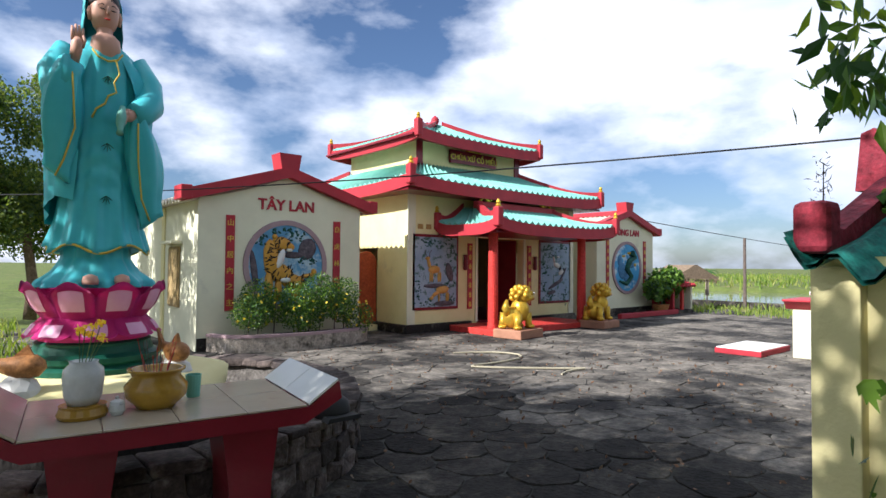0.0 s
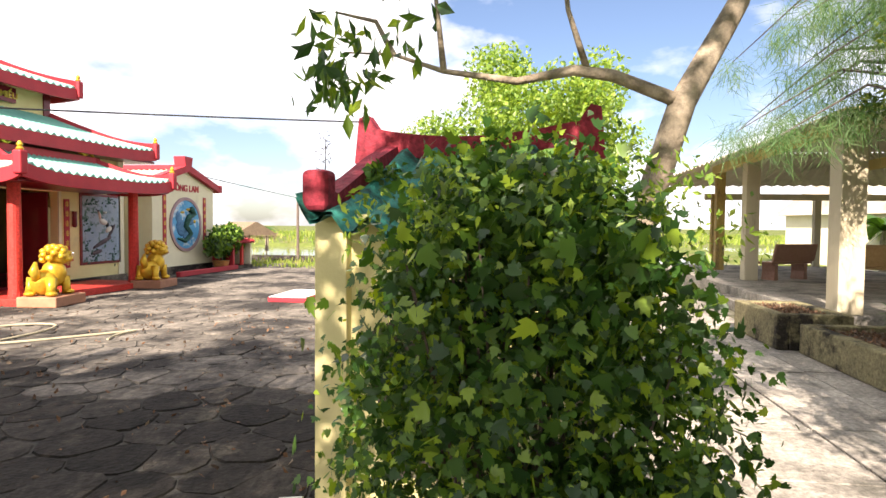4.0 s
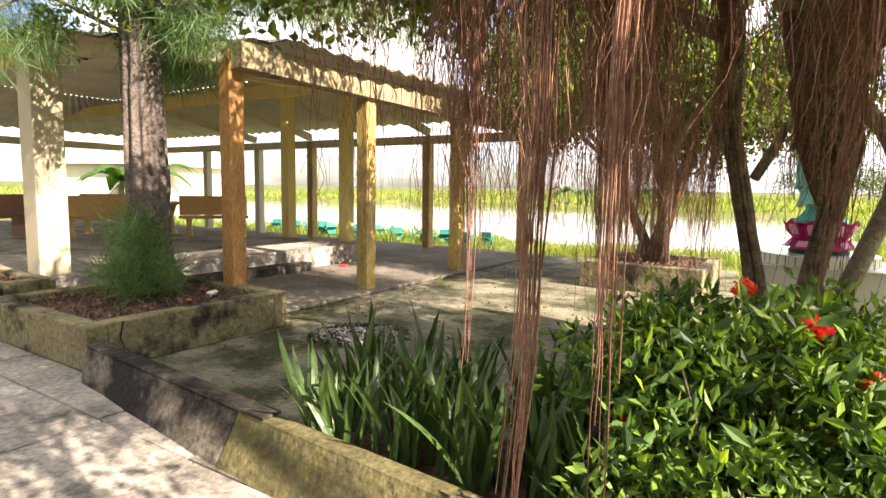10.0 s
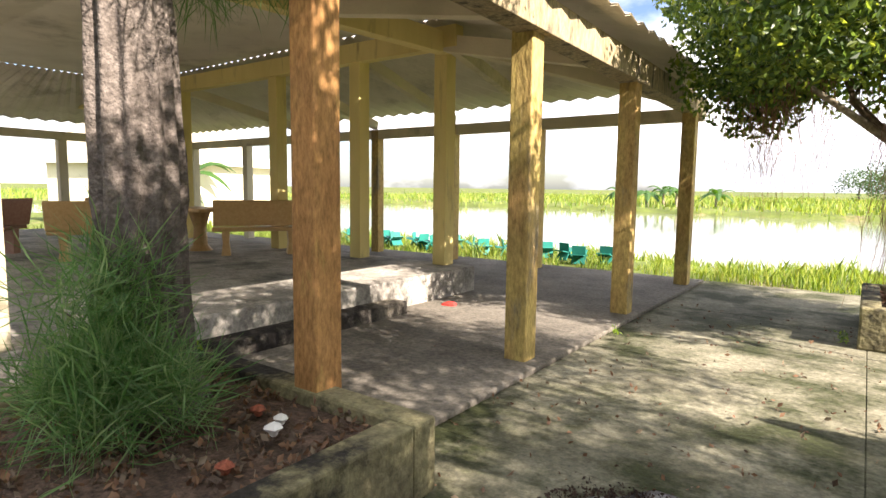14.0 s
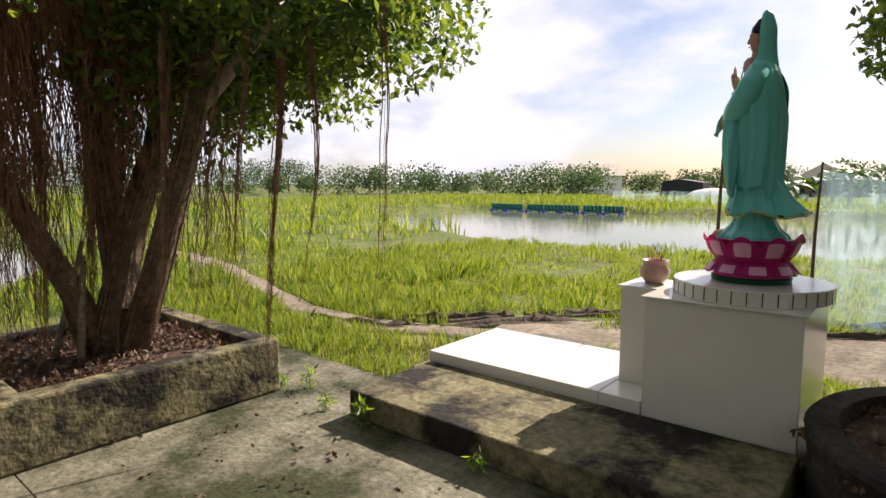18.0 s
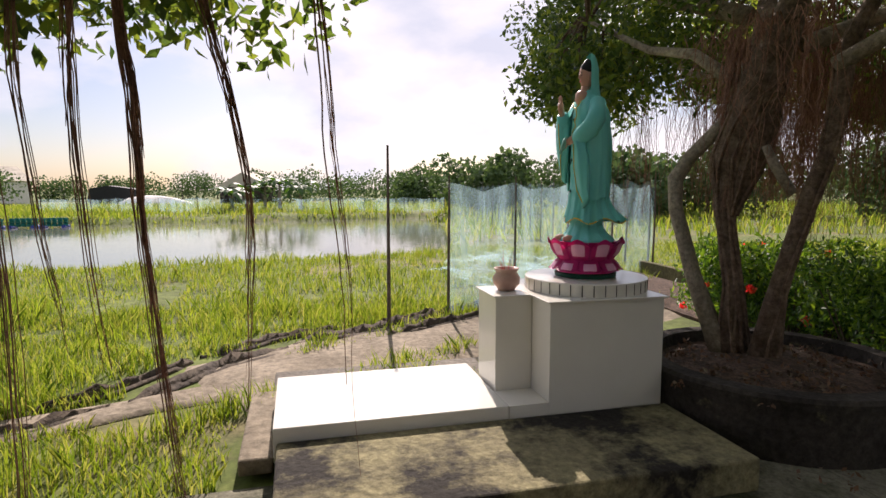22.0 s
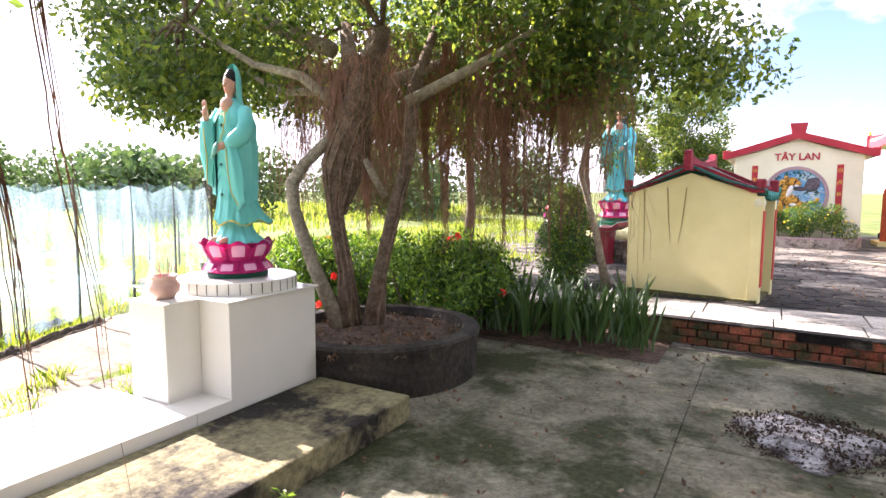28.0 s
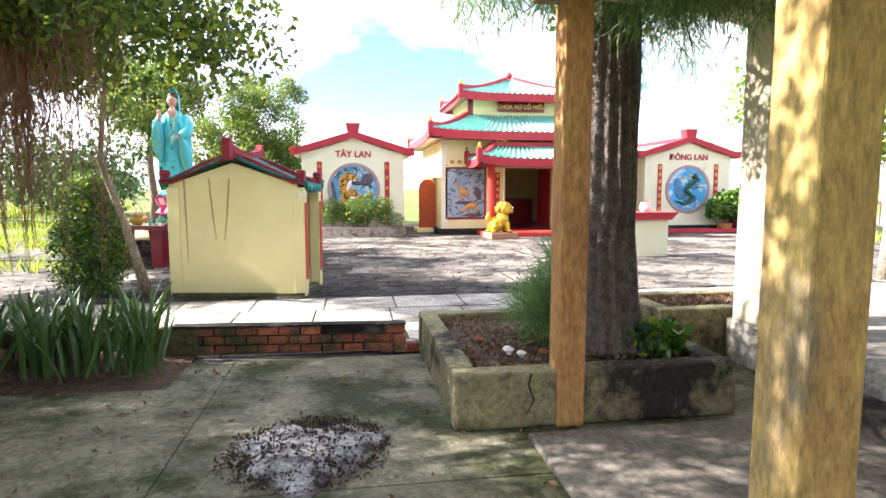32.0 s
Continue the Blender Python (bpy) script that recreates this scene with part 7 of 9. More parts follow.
def banyan(x, y, z0, stems, limbs, crown, leaves, size, label, roots, ropes):
    t = thing("banyan_tree", pose(x, y, z0), label, "tree", "banyan trees")
    o = np.array([x, y, z0])
    bm = bmesh.new()
    for pts, rad in stems:
        add_tube(bm, [Vector(p) - Vector(o) for p in pts], rad, 14)
    for v in bm.verts:
        v.co += v.normal * 0 + Vector((noise.noise(v.co * 5), noise.noise(v.co * 5 + Vector((7, 3, 1))), 0)) * 0.03
    part("trunk", bm, BARK, t, smooth=True)
    sheath = bmesh.new()
    g = random.Random(int(x * 10))
    for pts, rad in stems:
        for k in range(16):
            a0, tw = g.uniform(0, 6.283), g.uniform(-1.6, 1.6)
            n = len(pts)
            path, rr = [], []
            stop = g.uniform(0.55, 1.0)
            for i in range(13):
                f = i / 12 * stop * (n - 1)
                j = min(n - 2, int(f))
                c = Vector(pts[j]).lerp(Vector(pts[j + 1]), f - j) - Vector(o)
                r = rad[j] + (rad[j + 1] - rad[j]) * (f - j)
                a = a0 + tw * i / 12 + 0.25 * noise.noise(Vector((k, i * 0.7, x)))
                path.append(c + Vector((math.cos(a), math.sin(a), 0)) * r * 1.02)
                rr.append(g.uniform(0.007, 0.015))
            add_tube(sheath, path, rr, 6)
    tagged(part("clinging_root", sheath, ROOT_BARK, t, smooth=True), kind="stuff")
    for pts, rad in limbs:
        bm = bmesh.new()
        add_tube(bm, [Vector(p) - Vector(o) for p in pts], rad, 10)
        part("limb", bm, PALE_BARK, t, smooth=True)
    c, r = crown
    leaf_mesh("crown", c - o, r, leaves, size, BANYAN_LEAF, t, droop=0.5, shell=0.25, aspect=0.27)
    # twigs inside the crown
    bm = bmesh.new()
    tips = [Vector(pts[-1]) - Vector(o) for pts, rad in list(limbs) + list(stems) if pts[-1][2] > 2.4]
    for k in range(0, len(c), 2):
        p = Vector(c[k] - o)
        hub = min(tips, key=lambda q: (q - p).length)
        if (p - hub).length < 2.2:
            w = Vector((noise.noise(p * 3), noise.noise(p * 3 + Vector((5, 1, 2))), 0.4)) * 0.35
            add_tube(bm, [hub, hub.lerp(p, 0.35) + w, hub.lerp(p, 0.7) + w * 0.6, p], [0.022, 0.016, 0.010, 0.004], 5)
    tagged(part("branch", bm, BARK, t), kind="stuff")
    tops, lens, rads = roots
    tagged(strand_mesh("aerial_roots", np.asarray(tops) - o, lens, rads, ROOT, t, 0.13, 9), kind="stuff")
    for k, spot in enumerate(ropes):
        root_bundle(spot, o, 60 + k, t)
    return t


def root_curtain(n, x0, x1, y0, y1, ztop, zbot, seed, rad=0.005):
    g = np.random.default_rng(seed)
    k = max(3, n // 20)
    hx, hy, hz = g.uniform(x0, x1, k), g.uniform(y0, y1, k), g.uniform(*zbot, k)
    w = g.integers(0, k, n)
    tops = np.stack([hx[w] + g.normal(0, 0.07, n), hy[w] + g.normal(0, 0.07, n), np.full(n, ztop)], 1)
    lens = ztop - hz[w] - np.abs(g.normal(0, 0.35, n)) * -0.6
    lens = np.clip(lens, 0.4, ztop - 0.15)
    return tops, lens, rad * (0.5 + g.random(n))


def root_bundle(spot, o, seed, parent):
    """One thick rope of many fine roots: x, y, top, bottom, spread, count and its slant towards x and y for each metre of drop."""
    x, y, zt, zb, w, n, lx, ly = spot
    g = np.random.default_rng(seed)
    segs = 20
    verts, faces = [], []
    bend = np.cumsum(np.cumsum(g.normal(0, 0.0045, (segs + 1, 2)), 0), 0)
    bend -= np.linspace(0, 1, segs + 1)[:, None] * bend[-1]
    for k in range(n):
        off, ln = g.normal(0, w, 2), (zt - zb) * (1 - 0.55 * g.random() ** 1.6)
        turn, rad = g.random() * 6.283, 0.0042 * (0.5 + g.random())
        wob = 0.42 * np.cumsum(g.normal(0, 0.16 * w + 0.0044, (segs + 1, 2)), 0)
        base = len(verts)
        for s in range(segs + 1):
            f = s / segs
            d = f * ln
            e = d / (zt - zb)
            j = min(segs, int(e * segs))
            q = off * (0.6 + 1.2 * (1 - e) ** 3 + 0.35 * math.sin(9 * e + seed)) + wob[s] + bend[j] + np.array([math.sin(turn + 9 * f), math.cos(turn + 9 * f)]) * 0.35 * w
            for e in range(3):
                a = e * 2.094
                r = rad * (1 - 0.7 * f)
                verts.append((x + q[0] + lx * d + r * math.cos(a) - o[0], y + q[1] + ly * d + r * math.sin(a) - o[1], zt - d - o[2]))
        for s in range(segs):
            for e in range(3):
                i, j = base + s * 3 + e, base + s * 3 + (e + 1) % 3
                faces.append((i, j, j + 3, i + 3))
    tagged(raw("root_bundle", verts, faces, ROOT, parent), kind="stuff")


def join_roots(*sets):
    return tuple(np.concatenate([s[i] for s in sets]) for i in range(3))


B1 = (2.0, -6.55)
stems = [([(1.70, -6.62, 0.33), (1.66, -6.62, 0.9), (1.55, -6.64, 1.5), (1.56, -6.62, 1.9), (1.72, -6.52, 2.4), (1.9, -6.35, 3.2)], [0.13, 0.066, 0.066, 0.14, 0.16, 0.08]),
         ([(1.92, -6.55, 0.33), (1.97, -6.50, 0.9), (2.08, -6.40, 1.5), (2.17, -6.30, 2.0), (2.18, -6.25, 2.6), (2.3, -5.9, 3.4)], [0.11, 0.056, 0.052, 0.052, 0.06, 0.03]),
         ([(1.62, -6.62, 1.45), (1.68, -6.56, 1.8), (1.72, -6.5, 2.2), (1.5, -6.3, 2.8), (1.2, -6.0, 3.4)], [0.03, 0.10, 0.14, 0.10, 0.05])]
limbs = [([(1.66, -6.70, 0.36), (1.42, -6.80, 0.95), (1.24, -6.86, 1.5), (1.21, -6.85, 1.74), (1.30, -6.78, 1.92), (1.50, -6.66, 2.15), (1.62, -6.6, 2.35)], [0.085, 0.064, 0.058, 0.066, 0.055, 0.055, 0.05]),
         ([(2.02, -6.47, 1.62), (1.92, -6.53, 1.82), (1.86, -6.57, 1.97)], [0.035, 0.036, 0.028]),
         ([(2.15, -6.3, 2.5), (2.9, -6.0, 2.9), (3.9, -5.5, 3.6)], [0.06, 0.04, 0.02]),
         ([(1.6, -6.5, 2.4), (1.25, -6.75, 2.75), (0.7, -6.8, 2.9), (0.1, -7.1, 3.3)], [0.06, 0.045, 0.035, 0.015]),
         ([(1.5, -6.4, 2.4), (0.9, -6.0, 2.75), (0.2, -5.9, 2.8), (-0.8, -5.6, 3.2)], [0.07, 0.05, 0.04, 0.02]),
         # added limb carrying the unseen shade clumps cf
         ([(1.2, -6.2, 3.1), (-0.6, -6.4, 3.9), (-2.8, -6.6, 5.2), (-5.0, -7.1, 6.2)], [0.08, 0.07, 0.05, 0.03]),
         ([(1.9, -6.3, 2.7), (1.9, -5.2, 3.1), (1.8, -3.6, 3.5)], [0.07, 0.05, 0.025])]
c1, r1 = clump_crown(1.9, -5.5, 4.05, 3.3, 3.2, 1.1, 120, 0.56, 11)
gr = np.random.default_rng(29)
turn, reach = gr.random(66) * 6.283, gr.uniform(1.3, 3.1, 66)
low = np.stack([1.6 + reach * np.cos(turn), -5.2 + reach * np.sin(turn) * 0.9, gr.uniform(2.65, 3.4, 66)], 1)
low = low[(low[:, 1] > -6.3)]
cb, rb1 = clump_crown(-0.2, -7.0, 2.85, 0.9, 0.45, 0.4, 16, 0.38, 17)
cw, rw = clump_crown(-1.4, -5.9, 3.3, 1.6, 0.9, 0.8, 28, 0.45, 31)
cd, rd = clump_crown(3.9, -4.7, 3.0, 1.2, 1.1, 0.4, 16, 0.40, 23)
# cf: unseen clumps added high to the west, only to shade the yard
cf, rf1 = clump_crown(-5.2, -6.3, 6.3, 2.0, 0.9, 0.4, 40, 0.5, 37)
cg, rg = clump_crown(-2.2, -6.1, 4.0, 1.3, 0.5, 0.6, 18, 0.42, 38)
ce, re1 = clump_crown(2.4, -4.0, 2.95, 1.5, 0.9, 0.4, 26, 0.34, 39)
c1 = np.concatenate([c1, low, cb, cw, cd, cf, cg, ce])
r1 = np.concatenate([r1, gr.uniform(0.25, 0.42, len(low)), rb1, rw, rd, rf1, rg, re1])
roots1 = join_roots(root_curtain(300, 2.2, 3.8, -5.4, -4.0, 3.2, (1.4, 2.1), 40, 0.004), root_curtain(460, -0.4, 3.2, -5.2, -4.0, 3.3, (1.5, 2.3), 1, 0.004), root_curtain(240, 0.8, 3.6, -6.4, -5.0, 3.4, (1.5, 2.4), 2, 0.004),
                    root_curtain(90, 1.3, 2.3, -6.75, -6.3, 2.9, (1.75, 2.3), 3, 0.004), root_curtain(260, -1.6, 0.6, -5.8, -4.2, 3.3, (1.2, 2.0), 21, 0.004), root_curtain(460, -0.6, 3.0, -5.9, -3.8, 3.2, (1.2, 2.0), 22, 0.0035),
                    root_curtain(220, 0.6, 3.2, -4.0, -3.2, 3.3, (1.95, 2.6), 32, 0.0035), root_curtain(170, 2.2, 4.0, -5.9, -4.9, 3.3, (1.15, 1.8), 44, 0.0034))
ropes1 = [(2.10, -2.95, 3.3, 0.62, 0.012, 26, 0.0, 0.0), (1.97, -3.10, 3.2, 0.80, 0.010, 20, 0.0, 0.0), (2.8, -3.97, 3.3, 0.7, 0.010, 22, 0.0, 0.0), (1.12, -2.78, 3.4, 0.84, 0.014, 40, 0.0, 0.0), (1.10, -3.60, 3.4, 0.88, 0.022, 50, 0.0, 0.02),
          (2.35, -4.3, 3.3, 0.85, 0.02, 30, 0.0, 0.02), (0.4, -4.6, 3.3, 1.0, 0.03, 50, 0.02, 0.0), (1.78, -6.5, 2.9, 1.5, 0.03, 50, 0.0, 0.0), (1.55, -6.6, 2.8, 1.3, 0.03, 50, 0.0, 0.0), (2.2, -5.6, 3.2, 1.0, 0.03, 40, 0.0, 0.0),
          (1.6, -4.9, 3.2, 1.0, 0.03, 46, 0.0, 0.0), (2.6, -5.0, 3.2, 0.95, 0.025, 40, 0.0, 0.0), (0.9, -5.2, 3.2, 1.0, 0.03, 46, 0.0, 0.0), (3.1, -4.5, 3.2, 1.1, 0.02, 30, 0.0, 0.0)]
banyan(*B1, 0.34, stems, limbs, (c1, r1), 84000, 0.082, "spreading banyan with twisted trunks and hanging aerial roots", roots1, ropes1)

B2 = (3.85, -11.8)
stems = [([(3.85, -11.8, 0.3), (3.8, -11.75, 0.7), (3.65, -11.75, 1.3), (3.4, -11.75, 2.0), (3.3, -11.65, 2.8)], [0.16, 0.12, 0.10, 0.09, 0.07]),
         ([(3.9, -11.85, 0.3), (4.05, -11.8, 0.8), (4.35, -11.75, 1.4), (4.6, -11.75, 2.0), (5.0, -11.75, 2.5)], [0.12, 0.085, 0.07, 0.06, 0.045]),
         ([(3.72, -11.72, 0.3), (3.62, -11.35, 1.1), (3.52, -11.05, 1.9), (3.45, -10.8, 2.8)], [0.11, 0.085, 0.08, 0.06]),
         ([(3.8, -11.75, 0.3), (3.75, -11.85, 1.0), (3.8, -11.85, 2.0), (3.9, -11.75, 2.9)], [0.11, 0.085, 0.08, 0.06])]
limbs = [([(3.6, -11.65, 0.3), (3.7, -11.75, 0.9), (3.72, -11.75, 1.5)], [0.03, 0.025, 0.02]), ([(4.1, -11.65, 0.3), (4.0, -11.75, 1.1)], [0.03, 0.02]), ([(4.2, -11.9, 0.3), (3.98, -11.8, 1.2)], [0.025, 0.015]),
         ([(3.5, -11.0, 2.1), (3.1, -10.7, 2.7), (2.8, -10.2, 3.1)], [0.06, 0.045, 0.03]), ([(4.6, -11.75, 2.0), (5.6, -11.5, 2.8)], [0.05, 0.02])]
c2, r2 = clump_crown(3.9, -11.8, 3.4, 3.2, 2.4, 1.1, 96, 0.6, 12)
ca, ra = clump_crown(3.0, -10.6, 2.95, 1.4, 0.9, 0.35, 18, 0.40, 18)
cl2, rl2 = clump_crown(5.6, -12.2, 2.85, 1.25, 0.85, 0.42, 30, 0.36, 33)
cr2, rr2 = clump_crown(2.1, -12.3, 2.8, 1.0, 1.0, 0.5, 22, 0.38, 34)
c2, r2 = np.concatenate([c2, ca, cl2, cr2]), np.concatenate([r2, ra, rl2, rr2])
# the crown stays above head height over the yard
clear = (c2[:, 2] - r2 > 2.35) | (np.hypot(c2[:, 0] - 5.1, c2[:, 1] + 11.0) - r2 > 0.75)
c2, r2 = c2[clear], r2[clear]
ropes = [(3.05, -10.56, 3.2, 0.42, 0.009, 34, 0.145, 0.10), (3.0, -10.36, 3.2, 0.85, 0.006, 20, 0.14, 0.10), (3.25, -10.7, 3.2, 1.0, 0.006, 18, 0.14, 0.10), (3.42, -10.74, 3.2, 1.2, 0.005, 10, 0.14, 0.10), (3.72, -10.78, 3.2, 0.75, 0.006, 18, 0.14, 0.10), (3.66, -10.92, 3.2, 1.05, 0.005, 10, 0.14, 0.10), (2.8, -9.85, 3.0, 0.3, 0.006, 6, 0.10, 0.06), (3.9, -11.9, 2.9, 0.5, 0.03, 50, 0.0, 0.0), (3.6, -11.8, 2.9, 0.45, 0.03, 50, 0.02, 0.0), (4.25, -11.9, 2.8, 0.5, 0.03, 50, 0.0, 0.0)]
roots2 = join_roots(root_curtain(260, 3.0, 4.6, -12.0, -11.2, 2.9, (0.5, 1.6), 35, 0.0045), root_curtain(120, 5.0, 6.4, -12.2, -11.2, 2.7, (1.4, 1.9), 36, 0.003), root_curtain(420, 3.1, 4.5, -12.3, -11.3, 3.0, (0.7, 1.9), 4, 0.005), root_curtain(110, 4.4, 6.2, -12.4, -11.4, 2.9, (1.3, 1.9), 5, 0.0035))
banyan(*B2, 0.34, stems, limbs, (c2, r2), 74000, 0.085, "banyan with leaning stems and a thick fringe of aerial roots", roots2, ropes)

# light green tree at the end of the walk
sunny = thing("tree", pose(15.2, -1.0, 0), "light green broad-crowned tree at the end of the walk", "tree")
part("trunk", tube([(0, 0, 0), (0.05, 0, 0.9), (-0.05, 0.05, 1.8), (0.1, 0, 3.0), (0.1, 0.1, 4.2)], [0.13, 0.11, 0.1, 0.08, 0.03], 10), PALE_BARK, sunny, smooth=True)
c3, r3 = clump_crown(0.1, 0.2, 4.0, 2.0, 3.0, 1.75, 64, 0.6, 14)
leaf_mesh("crown", c3, r3, 24000, 0.12, SUNNY_LEAF, sunny, droop=0.3, aspect=0.3, shell=0.3)
for k in range(0, 46, 4):
    part("limb", tube([(0.05, 0.02, 2.0), (c3[k][0] * 0.5, c3[k][1] * 0.5, 2.9), tuple(c3[k])], [0.05, 0.03, 0.008], 6), PALE_BARK, sunny)

# casuarina in the moss-stained planter
pine = thing("casuarina_tree", pose(7.82, -5.62, 0.3), "tall rough-barked casuarina with drooping needle sprays", "tree")
bm = bmesh.new()
add_tube(bm, [(0, 0, 0), (0.0, 0.02, 0.25), (-0.03, 0.03, 0.9), (-0.02, 0.04, 2.2), (0.05, 0.06, 4.0), (0.05, 0.05, 8.0)], [0.30, 0.23, 0.205, 0.185, 0.15, 0.05], 22)
bmesh.ops.subdivide_edges(bm, edges=bm.edges[:], cuts=5, use_grid_fill=True)
for v in bm.verts:
    a = math.atan2(v.co.y, v.co.x)
    v.co += Vector((math.cos(a), math.sin(a), 0)) * (0.022 * math.sin(13 * a + 3 * noise.noise(v.co * 2.5)) + 0.02 * noise.noise(Vector((v.co.x * 9, v.co.y * 9, v.co.z * 2))))
part("trunk", bm, PINE_BARK, pine, smooth=True)
rp = random.Random(8)
cl = []
bm = bmesh.new()
for k in range(64):
    a = rp.uniform(0, 6.283)
    ln = rp.uniform(0.5, 1.3) + 2.4 * max(0.0, math.cos(a - 0.9)) * rp.random()
    h = rp.uniform(2.9, 6.5)
    p = Vector((math.cos(a) * ln, math.sin(a) * ln, h - 0.25 * ln))
    add_tube(bm, [(0.03, 0.05, h - 0.2), (p.x * 0.5, p.y * 0.5, h + 0.1), p], [0.03, 0.018, 0.006], 5)
    for f in (0.5, 0.75, 1.0):
        cl.append((p.x * f, p.y * f, h - 0.25 * ln * f - 0.1))
tagged(part("branch", bm, PINE_BARK, pine), kind="stuff")
leaf_mesh("needles", cl, np.full(len(cl), 0.30), 42000, 0.30, NEEDLE, pine, droop=1.3, aspect=0.012, shell=0.05)
cl2 = [(rp.gauss(0, 0.55), 0.1 + rp.gauss(0, 0.5), 2.75 + rp.uniform(0, 0.9)) for k in range(26)]
leaf_mesh("creeper_leaves", cl2, np.full(26, 0.26), 3000, 0.075, BANYAN_LEAF, pine, droop=0.7, aspect=0.27, shell=0.1)
cl = [(-0.33 + rp.uniform(-0.28, 0.25), 0.38 + rp.uniform(-0.3, 0.22), 0.15 + rp.uniform(0, 0.75) ** 1.3) for k in range(20)]
leaf_mesh("low_sprays", cl, np.full(20, 0.17), 4200, 0.26, NEEDLE, pine, droop=-0.7, aspect=0.012, shell=0.05)
bm = bmesh.new()
for p in cl:
    add_tube(bm, [(-0.1, 0, 0.15), (p[0] * 0.7, p[1] * 0.7, p[2] * 0.8), p], [0.012, 0.008, 0.003], 4)
part("low_twigs", bm, PINE_BARK, pine)
bm = bmesh.new()
over = []
for x, y, z in ((-0.9, -1.6, 3.6), (-1.1, -2.6, 3.7), (-0.9, -3.6, 3.75), (-0.6, -2.2, 3.9), (-1.3, -1.0, 3.5)):
    add_tube(bm, [(0, 0, 3.2), (x * 0.5, y * 0.5, 3.75), (x, y, z)], [0.04, 0.025, 0.008], 6)
    over += [(x * f, y * f, z - 0.1 + 0.2 * (1 - f)) for f in (0.6, 0.8, 1.0)]
part("limb", bm, PINE_BARK, pine)
leaf_mesh("needles", over, np.full(len(over), 0.34), 7000, 0.30, NEEDLE, pine, droop=1.2, aspect=0.012, shell=0.05)
hb = thing("herb", pose(8.1, -5.9, 0.33), "small dark green herb in the planter", "plant")
leaf_mesh("leaves", [(0, 0, 0.14), (0.12, 0.05, 0.12), (-0.1, 0.04, 0.1)], [0.14, 0.1, 0.1], 350, 0.09, BUSH_LEAF, hb)

# leaning tree by the shrine
lean = thing("young_tree", pose(2.75, -0.78, 0), "leaning pale-barked tree with drooping leafy twigs", "tree")
L = Vector((2.75, -0.78, 0))
part("trunk", tube([Vector(p) - L for p in ((2.75, -0.78, 0), (2.66, -0.85, 0.5), (2.56, -0.98, 1.1), (2.42, -1.12, 1.7), (2.36, -1.2, 2.0), (2.48, -1.4, 2.35), (2.62, -1.6, 2.9), (2.7, -1.7, 3.5))], [0.085, 0.07, 0.055, 0.046, 0.042, 0.034, 0.026, 0.015], 12), PALE_BARK, lean, smooth=True)
lim = [[(2.36, -1.2, 2.0), (2.32, -0.98, 2.08), (2.32, -0.86, 2.10), (2.36, -0.68, 2.08), (2.40, -0.43, 2.13), (2.46, -0.24, 2.21), (2.52, -0.06, 2.24)],
       [(2.32, -0.90, 2.10), (2.35, -0.84, 2.30), (2.42, -0.78, 2.8)], [(2.40, -0.43, 2.13), (2.44, -0.40, 2.35), (2.52, -0.36, 2.6)], [(2.46, -0.24, 2.21), (2.52, -0.16, 2.35), (2.6, 0.02, 2.42)]]
for pts in lim:
    part("limb", tube([Vector(p) - L for p in pts], [0.024, 0.02, 0.018, 0.013, 0.009, 0.006, 0.003][-len(pts):] if len(pts) > 4 else [0.012, 0.008, 0.004], 8), PALE_BARK, lean, smooth=True)
tips = [(2.52, -0.02, 2.20), (2.50, -0.08, 2.12), (2.58, 0.02, 2.30), (2.48, -0.18, 2.28), (2.62, 0.10, 2.36), (2.55, 0.06, 2.16), (2.42, -0.30, 2.30), (2.54, -0.36, 2.62), (2.45, -0.75, 2.85), (2.3, -0.6, 2.8), (2.7, -1.7, 3.5), (2.5, -1.4, 3.3), (2.9, -1.9, 3.3)]
leaf_mesh("leaves", np.array(tips) - np.array(L), np.array([0.13] * 7 + [0.2] * 6), 420, 0.085, BUSH_LEAF, lean, droop=1.2, aspect=0.2, shell=0.1)

c4, r4 = clump_crown(-1.4, 0.0, 4.75, 2.1, 1.9, 0.75, 58, 0.5, 44)
leaf_mesh("crown", c4, r4, 17000, 0.10, BANYAN_LEAF, lean, droop=0.5, aspect=0.26, shell=0.25)
for k in range(0, 58, 7):
    p = Vector(c4[k])
    part("limb", tube([(-0.05, -0.92, 3.5), (p.x * 0.5, -0.45 + p.y * 0.5, 4.15), tuple(p)], [0.03, 0.02, 0.006], 6), PALE_BARK, lean, smooth=True)

# lobed-leaf bush beside it
bush = thing("bush", pose(1.98, -0.72, 0), "dense bush of lobed green leaves", "bush")
gb = np.random.default_rng(3)
m = 760
a, h = gb.random(m) * 6.283, gb.random(m) ** 0.8
rad = 0.46 * np.sqrt(np.clip(1 - ((h - 0.42) / 0.62) ** 2, 0.05, 1)) * (0.3 + 0.85 * gb.random(m) ** 0.7)
sprig = np.stack([rad * np.cos(a) * 0.85, rad * np.sin(a) * 1.05, 0.06 + h * 1.68], 1)
n = 25000
own = (gb.random(n) * m).astype(int)
pc = sprig[own] + gb.normal(0, 1, (n, 3)) * (0.045 + 0.03 * gb.random(n))[:, None]
pc[:, 2] = np.maximum(pc[:, 2], 0.03)
a = np.arctan2(pc[:, 1], pc[:, 0])
big = 0.7 + 0.75 * gb.random(m) ** 2
verts, faces = [], []
